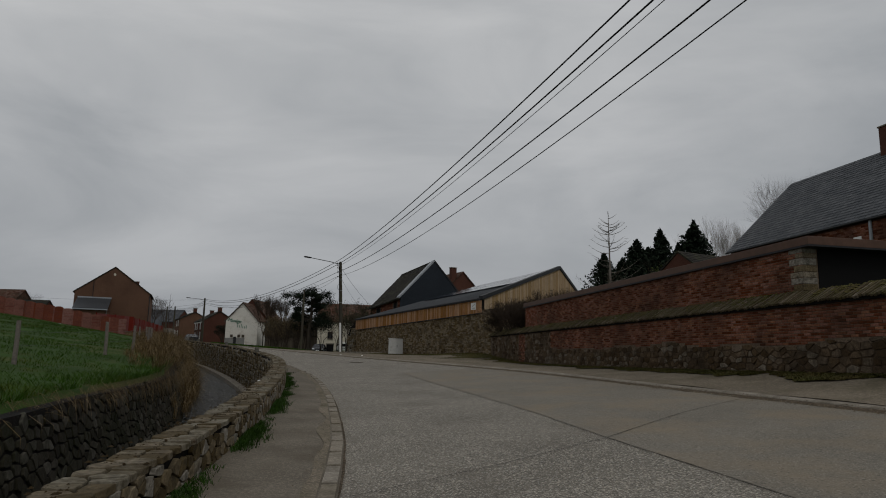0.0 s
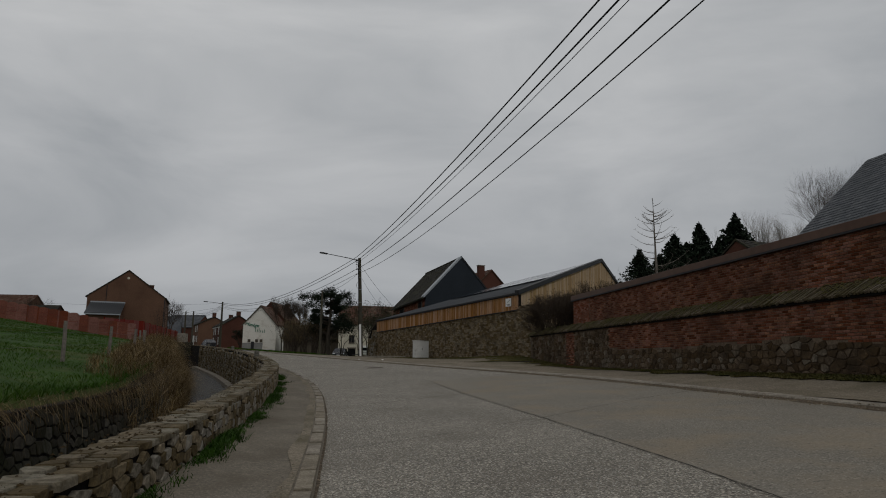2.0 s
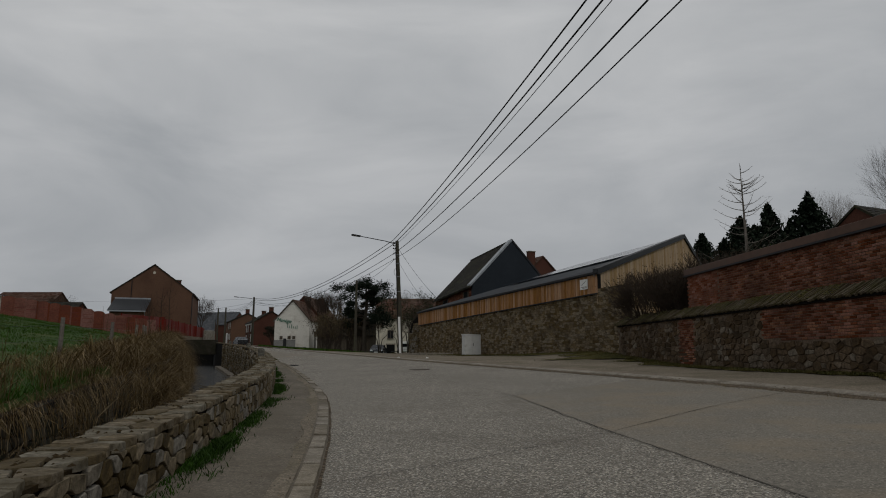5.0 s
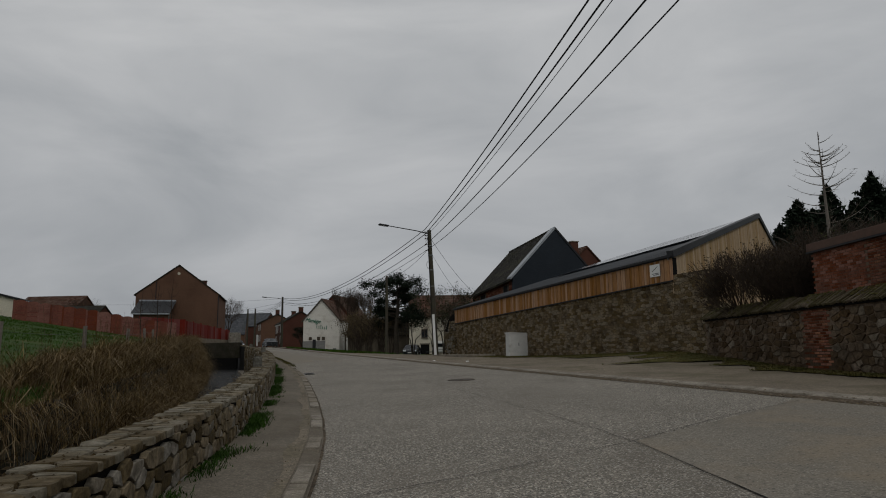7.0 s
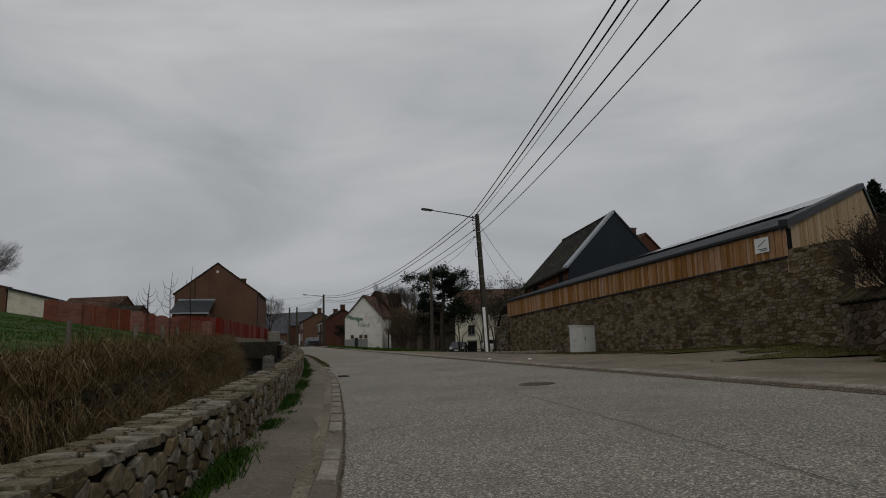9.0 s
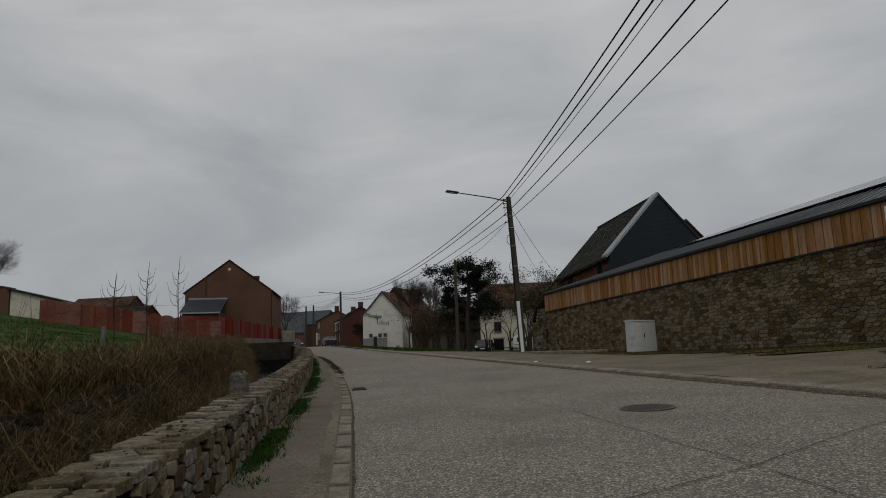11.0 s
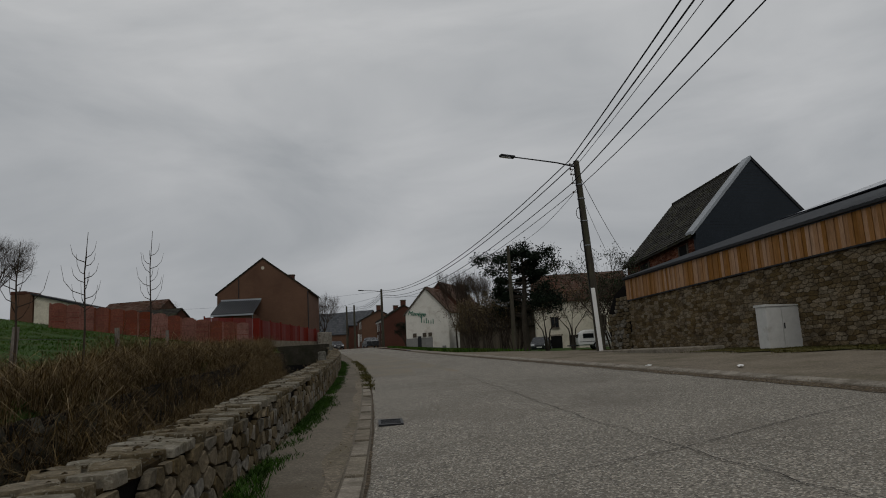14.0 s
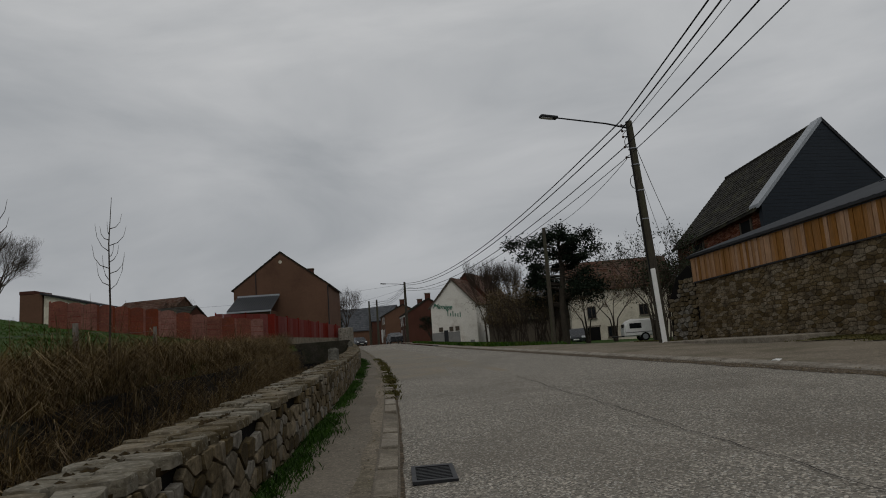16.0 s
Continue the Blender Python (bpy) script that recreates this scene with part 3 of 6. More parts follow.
def soup_stone(soup, m, me):
    soup.add([m @ v.co for v in me.vertices], [tuple(p.vertices) for p in me.polygons])


# ---------------- low stone wall along the stream ----------------
WALL_T = 0.46


def wall_top(y):
    return base(y) + interp([(-75, 0.45), (-28, 0.47), (-14, 0.50), (-2, 0.60), (8, 0.64), (30, 0.66), (140, 0.66)], y)[0]


def wall_frame(y):
    d = Vector((wall_x(y + 0.25) - wall_x(y - 0.25), 0.5, wall_top(y + 0.25) - wall_top(y - 0.25))).normalized()
    up = Vector((0, 0, 1))
    out = d.cross(up).normalized()
    return Vector((wall_x(y), y, 0)), d, out


def low_wall():
    rnd = random.Random(11)
    ys = frange(-70, 118, 0.5)
    # the core's near-black colour stands for shade deep between the stones
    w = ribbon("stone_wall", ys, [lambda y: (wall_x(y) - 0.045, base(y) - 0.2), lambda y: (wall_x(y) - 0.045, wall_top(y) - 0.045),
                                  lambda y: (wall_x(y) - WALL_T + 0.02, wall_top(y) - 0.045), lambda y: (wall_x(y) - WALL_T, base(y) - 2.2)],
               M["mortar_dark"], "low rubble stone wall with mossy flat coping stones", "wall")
    far = Soup()
    y0 = -30.0
    count = 0
    for u, v, poly in rubble(95.0, lambda u: wall_top(y0 + u) - base(y0 + u) - 0.028, 0.20, 0.13, rnd, 0.32):
        y = y0 + u
        o, d, out = wall_frame(y)
        m = face_matrix((o.x, y, base(y) + v), d, Vector((0, 0, 1)), out)
        solid = stone_solid(poly, 0.014, 0.016, rnd, 0.93, 0.35)
        if 6.0 < y < 22.0 and count < 290:
            lay_part("stone", m, solid, M["stone"], w)
            count += 1
        else:
            lay(far, m, solid)
    far.make("stonework", M["stone_i"], w, "irregular grey and tan rubble stones", "", "stuff")
    # coping: flat slabs of uneven outline, two or so across the wall
    cop_far = Soup()
    count = 0
    for u, v, poly in rubble(97.0, lambda u: WALL_T + 0.05, 0.21, 0.25, rnd, 0.2):
        y = -31.0 + u
        o, d, out = wall_frame(y)
        c = v - 0.02
        m = face_matrix((o.x - out.x * c, y - out.y * c, wall_top(y) + 0.004 + rnd.uniform(-0.006, 0.006)), d, out * -1, Vector((0, 0, 1)))
        solid = stone_solid(poly, 0.014, 0.026, rnd, 0.95, 0.25)
        if 0.0 < y < 26 and count < 240:
            lay_part("coping_stone", m, solid, M["coping"], w)
            count += 1
        else:
            lay(cop_far, m, solid)
    cop_far.make("coping", M["coping_i"], w, "flat lichened coping stones", "", "stuff")
    ribbon("bedding", frange(-31, 66, 0.5), [lambda y: (wall_x(y) - 0.03, wall_top(y) - 0.05), lambda y: (wall_x(y) - 0.03, wall_top(y) - 0.012), lambda y: (wall_x(y) - WALL_T, wall_top(y) - 0.012)],
           M["moss"], "dark earth and brown moss between the slabs", "", "stuff", w)
    # moss in the joints of the coping
    moss = Soup()
    for _ in range(2600):
        y = rnd.uniform(-24, 34)
        if noise.noise(Vector((y * 0.9, 0, 7))) < -0.15:
            continue
        o, d, out = wall_frame(y)
        c = rnd.gauss(0.3, 0.13)
        p = Vector((o.x - out.x * c, y - out.y * c, wall_top(y) + 0.026 + rnd.uniform(0, 0.008)))
        s = rnd.uniform(0.010, 0.034)
        moss.add([p + Vector((s * math.cos(a), s * 1.6 * math.sin(a), -0.012)) for a in (0, 1.25, 2.5, 3.8, 5.0)] + [p + Vector((0, 0, 0.004))],
                 [(i, (i + 1) % 5, 5) for i in range(5)])
    moss.make("moss", M["moss"], w, "brown dry moss in the joints", "", "stuff")
    return w


def stream_bank():
    rnd = random.Random(23)
    ys = frange(-70, 62, 0.5)
    # near-black backing paints the deep shade low in the channel
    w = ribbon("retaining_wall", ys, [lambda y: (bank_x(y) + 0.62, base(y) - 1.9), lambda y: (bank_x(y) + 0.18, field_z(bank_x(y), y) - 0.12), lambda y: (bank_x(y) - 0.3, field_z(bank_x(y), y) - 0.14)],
               M["mortar_dark"], "overgrown rubble retaining wall of the stream, shade in its colour", "wall")
    s = Soup()
    for u, v, poly in rubble(48.0, lambda u: 2.3, 0.30, 0.22, rnd):
        y = -26 + u
        top = field_z(bank_x(y), y) - 0.12
        z = base(y) - 1.9 + v
        if z > top - 0.05:
            continue
        k = (z - (base(y) - 1.9)) / (top - (base(y) - 1.9))
        m = face_matrix((bank_x(y) + 0.62 - 0.44 * k, y, z), Vector((0, 1, 0)), Vector((-0.2, 0, 0.98)), Vector((0.98, 0, 0.2)))
        lay(s, m, stone_solid(poly, 0.022, 0.035, rnd, 0.9, 0.5))
    s.make("stonework", M["stone_dark"], w, "dark rubble stones with the channel's shade in their colour", "", "stuff")
    # near channel face under the low wall, further on
    s2 = Soup()
    for u, v, poly in rubble(60.0, lambda u: 2.5, 0.27, 0.19, rnd):
        y = -6 + u
        z = base(y) - 1.8 + v
        if z > wall_top(y) - 0.1:
            continue
        m = face_matrix((wall_x(y) - WALL_T, y, z), Vector((0, -1, 0)), Vector((0, 0, 1)), Vector((-1, 0, 0)))
        lay(s2, m, stone_solid([(-x, q) for x, q in poly], 0.015, 0.05, rnd, 0.84, 0.3))
    s2.make("stonework", M["stone_i"], bpy.data.objects["stone_wall"], "stream face of the rubble wall", "", "stuff")
    # ledge of stone at the water
    ribbon("channel_ledge", frange(-5, 55, 0.5), [lambda y: (wall_x(y) - 0.4, base(y) - 1.52), lambda y: (wall_x(y) - 1.0, base(y) - 1.52), lambda y: (wall_x(y) - 1.05, base(y) - 1.9)],
           M["kerb"], "concrete ledge along the foot of the stream wall", "ledge")


LOW_WALL = low_wall()
stream_bank()


def stone_post(y, name="stone_post"):
    o, d, out = wall_frame(y)
    e = empty(name, pose(o.x - 0.38, y, wall_top(y) + 0.03, 0, 0, 8), "weathered square stone post standing on the low wall", "post", "posts on the stone wall")
    bm = box((-0.11, -0.11, -0.03), (0.11, 0.11, 0.25), None, 0.025)
    for v in bm.verts:
        v.co += Vector((noise.noise(v.co * 9), noise.noise(v.co * 9 + Vector((3, 0, 0))), 0)) * 0.012
    part("shaft", bm, M["post_stone"], e)
    part("cap", prism([(-0.10, 0.24), (0.10, 0.24), (0.05, 0.275), (-0.05, 0.275)], -0.09, 0.09), M["post_stone"], e)
    return e


for yy in (10.75, 28.5, 47.0):
    stone_post(yy)


# ---------------- kerbs ----------------
def kerbs():
    rnd = random.Random(5)
    k = empty("kerb", Matrix.Identity(4), "worn concrete kerbstones between road and footpath", "kerb", "", "structure")
    bm = bmesh.new()
    bm_box(bm, (-0.5, -0.5, -0.5), (0.5, 0.5, 0.5))
    bmesh.ops.bevel(bm, geom=[e for e in bm.edges if abs(e.verts[0].co.z - 0.5) < 0.01 and abs(e.verts[1].co.z - 0.5) < 0.01], offset=0.02, segments=2, affect="EDGES")
    me = bpy.data.meshes.new("kerbstone")
    bm.to_mesh(me)
    bm.free()
    me.materials.append(M["kerb"])
    y = -30.0
    n = 0
    while y < 66:
        ln = 1.0
        a, b = Vector((pl(y)[0], y, base(y))), Vector((pl(y + ln)[0], y + ln, base(y + ln)))
        d = (b - a).normalized()
        out = d.cross(Vector((0, 0, 1))).normalized()
        c = (a + b) / 2 - out * 0.10
        if rnd.random() > 0.05:
            m = face_matrix(c + Vector((0, 0, -0.046 + 0.004 + rnd.uniform(-0.004, 0.003))), d, out * -1, Vector((0, 0, 1))) @ Matrix.Diagonal((ln * 1.0, 0.17, 0.22, 1))
            set_stone(m, me, "kerbstone", k)
            n += 1
        y += ln
    # right-hand kerb: a long worn step, half buried in dirt
    ribbon("kerb", frange(-60, 60, 0.5), [lambda y: (pl(y)[2] - 0.03, road_z(pl(y)[2], y) - 0.02), lambda y: (pl(y)[2] + 0.02 + 0.03 * noise.noise(Vector((y, 0, 0))), road_z(pl(y)[2], y) + 0.05),
                                         lambda y: (pl(y)[2] + 0.24, base(y) + pl(y)[3] + 0.085)],
           M["kerb"], "crumbling low kerb below the verge", "kerb")
    ribbon("gutter_dirt", frange(-60, 60, 0.4), [lambda y: (pl(y)[2] - 0.32 - 0.12 * noise.noise(Vector((y * 1.3, 0, 0))), road_z(pl(y)[2] - 0.3, y) + 0.006),
                                                lambda y: (pl(y)[2] - 0.1, road_z(pl(y)[2], y) + 0.015), lambda y: (pl(y)[2] + 0.06, road_z(pl(y)[2], y) + 0.035)],
           M["dirt"], "dark dirt gathered in the gutter", "dirt")
    ribbon("gutter_dirt", frange(-30, 60, 0.4), [lambda y: (pl(y)[0] - 0.005, base(y) + 0.012), lambda y: (pl(y)[0] + 0.035 + 0.03 * noise.noise(Vector((y * 1.7, 2, 0))), base(y) + 0.012)],
           M["dirt"], "thin line of dirt along the kerb", "dirt")
    # earth washed over the footpath beside the kerb
    ribbon("path_dirt", frange(-30, 40, 0.4), [lambda y: (pl(y)[0] - 0.21, base(y) + 0.066), lambda y: (pl(y)[0] - 0.36 - 0.16 * noise.noise(Vector((y * 0.6, 5, 0))), base(y) + 0.073)],
           M["verge"], "pale dirt washed along the kerb", "dirt")
    grit = Soup()
    for i in range(5200):
        left = rnd.random() < 0.12
        y = rnd.uniform(-26, 30)
        if left:
            x = pl(y)[0] - 0.22 - abs(rnd.gauss(0, 0.14))
            z = base(y) + 0.072
        else:
            x = pl(y)[2] - 0.12 + rnd.gauss(0, 0.16)
            z = road_z(min(x, pl(y)[2]), y) + (0.012 if x < pl(y)[2] else 0.05)
        r = rnd.uniform(0.005, 0.012 if left else 0.022)
        a0 = rnd.uniform(0, 6)
        c = Vector((x, y, z))
        grit.add([c + Vector((r * math.cos(a0 + k * 1.57) * rnd.uniform(0.7, 1.3), r * math.sin(a0 + k * 1.57), 0)) for k in range(4)] + [c + Vector((0, 0, r * 0.8))],
                 [(k, (k + 1) % 4, 4) for k in range(4)])
    grit.make("gutter_gravel", M["stone_i"], None, "loose gravel and crumbs gathered along the kerbs", "gravel", "stuff")


kerbs()


# ---------------- road details ----------------
def strip(name, pts, width, mat, label, category, lift=0.006):
    v, f = [], []
    rnd = random.Random(len(pts) + int(pts[0][0] * 10))
    dense = []
    for (a, b) in zip(pts, pts[1:]):
        n = max(2, int(math.dist(a, b) / 0.25))
        dense += [(a[0] + (b[0] - a[0]) * i / n, a[1] + (b[1] - a[1]) * i / n) for i in range(n)]
    dense.append(pts[-1])
    for i, (x, y) in enumerate(dense):
        p, q = dense[max(0, i - 1)], dense[min(len(dense) - 1, i + 1)]
        d = Vector((q[0] - p[0], q[1] - p[1])).normalized()
        wv = width * rnd.uniform(0.5, 1.3)
        jx = rnd.uniform(-0.03, 0.03)
        for s in (-1, 1):
            xx, yy = x - d.y * s * wv / 2 + jx, y + d.x * s * wv / 2 + jx
            v.append((xx, yy, road_z(xx, yy) + lift))
    f = [(2 * i, 2 * i + 1, 2 * i + 3, 2 * i + 2) for i in range(len(dense) - 1)]
    return obj(name, v, f, mat, None, label, category, "", "structure")


def mid_x(y):
    """The joint between the two lanes of slabs."""
    return interp([(-60, 2.6), (-30, 3.1), (-18.3, 3.18), (-15, 3.28), (-10.5, 3.23), (-4, 2.95), (0.3, 2.9), (2.75, 2.58), (7.5, 1.69), (12, 0.8), (15.5, -0.18), (17.6, -0.76), (30, -3.6), (60, -11)], y)[0]


strip("road_joint", [(mid_x(y), y) for y in frange(-45, 29, 1.0)], 0.011, M["joint"], "dark joint along the middle of the concrete slabs", "joint", 0.012)
for y in (-33.8, -26.0, -18.3, -10.5, -4.9, 0.3, 7.9, 15.5, 23.0):
    x = mid_x(y)
    left, right = pl(y - 2)[0] + 0.15, pl(y + 4)[2] - 0.4
    strip("road_joint", [(left, y - (x - left) * 0.55), ((left + x) / 2, y - (x - left) * 0.31), (x, y)], 0.013, M["joint"], "dark ragged joint across the concrete slabs", "joint", 0.012)
    strip("road_joint", [(x, y), ((x + right) / 2, y + (right - x) * 0.42), (right, y + (right - x) * 0.78)], 0.013, M["joint"], "dark ragged joint across the concrete slabs", "joint", 0.012)


def patches():
    ys = frange(30.0, 62, 0.5)
    ribbon("road_patch", ys, [lambda y: (pl(y)[0] + 0.1, road_z(pl(y)[0] + 0.1, y) + 0.008), lambda y: (pl(y)[0] + 3.0 - 0.03 * (y - 30), road_z(pl(y)[0] + 2.6, y) + 0.008)],
           M["road_patch"], "smooth pale strip of newer road surface", "road")
    # the lane under the garden wall is worn smooth as far as a cross joint
    v, f = [], []
    ys = frange(-60, 0.3, 0.4)
    n = 9
    for y in ys:
        for k in range(n):
            t = k / (n - 1)
            yy = y + 3.4 * t
            x = mid_x(y) * (1 - t) + (pl(yy)[2] - 0.25) * t + (0.0 if 0 < k else 0.03)
            v.append((x, yy, road_z(x, yy) + 0.006))
    for i in range(len(ys) - 1):
        f += [(i * n + k, i * n + k + 1, i * n + n + k + 1, i * n + n + k) for k in range(n - 1)]
    obj("road_patch", v, f, M["road_patch"], None, "smooth worn lane of dusty asphalt with fine pits", "road", "", "structure")


patches()


def manhole(x, y):
    z = road_z(x, y)
    e = empty("manhole_cover", pose(x, y, z + 0.004, 1.7, -1.9, 0), "round rusty cast iron manhole grating in the road", "manhole")
    bm = bmesh.new()
    n = 32
    rings = []
    for r, h in ((0.40, 0.0), (0.40, 0.014), (0.355, 0.014), (0.355, -0.03)):
        rings.append([bm.verts.new((r * math.cos(i * math.tau / n), r * math.sin(i * math.tau / n), h)) for i in range(n)])
    for a, b in zip(rings, rings[1:]):
        for i in range(n):
            bm.faces.new((a[i], a[(i + 1) % n], b[(i + 1) % n], b[i]))
    part("frame", bm, M["cast_iron"], e, "round iron rim")
    bm = bmesh.new()
    bmesh.ops.create_circle(bm, cap_ends=True, radius=0.353, segments=32, matrix=pose(0, 0, 0.003))
    part("pit", bm, M["black"], e, "black gap under the bars")
    for i in range(-6, 7):
        hx = i * 0.052
        hl = math.sqrt(max(0.01, 0.35 ** 2 - hx ** 2))
        part("bar", box((hx - 0.011, -hl, 0.004), (hx + 0.011, hl, 0.013)), M["cast_iron"], e)


manhole(1.82, 12.05)


def drain(x, y, ang):
    e = empty("drain_grate", pose(x, y, road_z(x, y) + 0.012, 1.7, 0, ang) @ Matrix.Diagonal((0.72, 1.25, 1, 1)), "square iron street drain with slanted bars", "drain")
    fr = bmesh.new()
    for lo, hi in (((-0.25, -0.25, -0.01), (0.25, -0.20, 0.014)), ((-0.25, 0.20, -0.01), (0.25, 0.25, 0.014)), ((-0.25, -0.2, -0.01), (-0.20, 0.2, 0.014)), ((0.20, -0.2, -0.01), (0.25, 0.2, 0.014))):
        bm_box(fr, lo, hi)
    part("frame", fr, M["dark_metal"], e, "square iron frame")
    part("pit", box((-0.2, -0.2, -0.01), (0.2, 0.2, -0.004)), M["black"], e, "black shaft below")
    for i in range(9):
        u = -0.18 + i * 0.045
        part("bar", box((-0.2, u - 0.007, -0.002), (0.2, u + 0.007, 0.006)), M["dark_metal"], e)


drain(-3.56, 18.9, 12)


# ---------------- brick wall on the right ----------------
def wall_line(a, b):
    d = Vector((b[0] - a[0], b[1] - a[1], 0))
    return pose(a[0], a[1], 0, 0, 0, math.degrees(math.atan2(d.y, d.x))), d.length


def brick_into(soup, u, z, y, w, h, proud, rnd):
    c = 0.006
    v = [(u, y, z), (u + w, y, z), (u + w, y, z + h), (u, y, z + h)]
    q = proud + rnd.uniform(-0.004, 0.005)
    v += [(u + c, y + q, z + c), (u + w - c, y + q, z + c), (u + w - c, y + q, z + h - c), (u + c, y + q, z + h - c)]
    soup.add(v, [(0, 1, 5, 4), (1, 2, 6, 5), (2, 3, 7, 6), (3, 0, 4, 7), (4, 5, 6, 7)])


def brick_face(soup, u0, u1, z0, z1, y, rnd, keep=lambda u, z: True, bl=0.215, bh=0.062):
    row = 0
    z = z0
    while z < z1 - 0.03:
        u = u0 - (0.11 if row % 2 else 0)
        while u < u1:
            a, b = max(u, u0), min(u + bl, u1)
            if b - a > 0.04 and keep((a + b) / 2, z):
                brick_into(soup, a, z, y, b - a, bh, 0.008, rnd)
            u += bl + 0.012
        z += bh + 0.012
        row += 1


def rubble_on(soup, u0, length, z0, height_at, y, w, h, rnd, gap=0.019, depth=0.03):
    for u, v, poly in rubble(length, height_at, w, h, rnd):
        m = face_matrix((u0 + u, y, z0 + v), Vector((1, 0, 0)), Vector((0, 0, 1)), Vector((0, 1, 0)))
        lay(soup, m, stone_solid(poly, gap, depth, rnd, 0.9, 0.5))


def brick_wall():
    rnd = random.Random(31)
    m, L = wall_line((11.1, -42.0), (11.15, 16.2))
    w = empty("wall_brick", m, "old garden wall of red brick on a rubble stone foot, with mossy tile coping", "wall", "", "structure")
    part("core", box((0, -0.42, -1.5), (L, -0.004, 2.42)), M["brick_mortar"], w, "mortar core of the wall")
    part("bedding", box((20, -0.01, -1.0), (L, 0.006, 1.32)), M["mortar_earth"], w, "dark earthy joints of the stone foot")
    foot = lambda u: 1.45 + 0.28 * noise.noise(Vector((u * 0.35, 3, 0))) if u < 47 else (2.4 if not (51.0 < u < 52.2) else 0.3)
    s = Soup()
    rubble_on(s, 20, L - 20, 0.35, lambda u: foot(u + 20) - 0.35, 0.0, 0.27, 0.175, rnd)
    s.make("stonework", M["stone_foot"], w, "rubble stone foot of the wall", "", "stuff")
    s = Soup()
    brick_face(s, 20, L, 0.55, 2.40, 0.0, rnd, lambda u, z: z > foot(u) - 0.03)
    s.make("brickwork", M["brick_i"], w, "worn red bricks", "", "stuff")
    # coping of bricks laid aslant on edge
    tb = box((-0.036, -0.52, -0.03), (0.036, 0.04, 0.045), None, 0.012)
    tile = bpy.data.meshes.new("coping_brick")
    tb.to_mesh(tile)
    tb.free()
    tile.materials.append(M["coping_tile"])
    u, n = 18.0, 0
    soup = Soup()
    while u < L + 0.05:
        tm = pose(u + 0.1, 0.10 + rnd.uniform(-0.02, 0.015), 2.43 + rnd.uniform(-0.02, 0.02)) @ pose(0, 0, 0, -34 + rnd.uniform(-3, 3), 0, -14 + rnd.uniform(-5, 5))
        if 34 < u < 58 and n < 260:
            set_stone(tm, tile, "coping_brick", w)
            n += 1
        else:
            soup_stone(soup, tm, tile)
        u += 0.098
    soup.make("coping", M["coping_tile_i"], w, "row of mossy bricks laid aslant", "", "stuff")
    # shade below the overhanging tiles is put into this course's near-black colour
    part("cornice", box((18, -0.3, 2.34), (L, 0.075, 2.42)), M["mortar_dark"], w, "projecting course under the tiles, with painted shade")
    # moss clumps on the tiles
    ms = Soup()
    for _ in range(4200):
        uu = rnd.uniform(24, L)
        if noise.noise(Vector((uu * 0.5, 1, 1))) < -0.1:
            continue
        k = rnd.random() ** 0.6
        p = Vector((uu, 0.08 - 0.46 * k, 2.48 + 0.31 * k))
        sz = rnd.uniform(0.02, 0.06)
        ms.add([p + Vector((sz * math.cos(a), sz * math.sin(a), 0)) for a in (0, 1.25, 2.5, 3.8, 5.0)] + [p + Vector((0, 0, sz * 0.6))], [(i, (i + 1) % 5, 5) for i in range(5)])
    ms.make("moss", M["wall_moss"], w, "green moss cushions on the tiles", "", "stuff")
    # outbuilding standing on the wall
    m2, L2 = wall_line((11.5, -12.6), (11.5, 10.0))
    b = empty("brick_outbuilding", m2, "long low red brick outbuilding with brown metal roof edge", "building")
    part("wall", box((0, -3.2, 0.3), (L2, -0.004, 3.95)), M["brick_mortar"], b, "mortar core")
    s = Soup()
    n = 0
    brick_me = None
    brick_face(s, 0, L2 - 2.2, 2.55, 3.92, 0.0, rnd)
    s.make("brickwork", M["brick_i"], b, "red brick front", "", "stuff")
    row = 0
    z = 2.55
    bm = bmesh.new()
    bm_box(bm, (-0.5, 0, -0.5), (0.5, 1, 0.5))
    brick_me = bpy.data.meshes.new("brick")
    bm.to_mesh(brick_me)
    bm.free()
    brick_me.materials.append(M["brick"])
    while z < 3.89:
        u = L2 - 2.2 + (0.0 if row % 2 else 0.11)
        while u < L2 - 0.1:
            set_stone(pose(u + 0.107, -0.003, z + 0.031) @ Matrix.Diagonal((0.213, 0.011 + rnd.uniform(-0.003, 0.004), 0.062, 1)), brick_me, "brick", b)
            u += 0.227
        z += 0.074
        row += 1
    # pale stone quoins at the near end
    z = 2.6
    while z < 3.85:
        h = rnd.uniform(0.13, 0.2)
        part("quoin", box((-0.02, -0.4, z), (rnd.uniform(0.25, 0.5), 0.02, z + h - 0.015), None, 0.012), M["stone"], b)
        z += h
    part("fascia", box((-0.35, -3.4, 3.95), (L2 + 0.1, 0.10, 4.17), None, 0.01), M["brown_trim"], b, "brown metal roof edge")
    part("drip", box((-0.37, -3.4, 3.90), (L2 + 0.12, 0.115, 3.95)), M["dark_metal"], b, "thin metal drip edge")
    # black panel on the solid end wall paints the shaded interior
    part("doorway", box((-0.02, -3.0, 0.6), (0.0, -0.45, 3.9)), M["black"], b, "black panel painting the shaded open end under the roof")
    return w


brick_wall()


# ---------------- barn ----------------
A, B = (11.2, 18.9), (3.87, 41.2)
W = Vector((-0.31226, 0.95, 0))
NOUT = Vector((-0.95, -0.31226, 0))


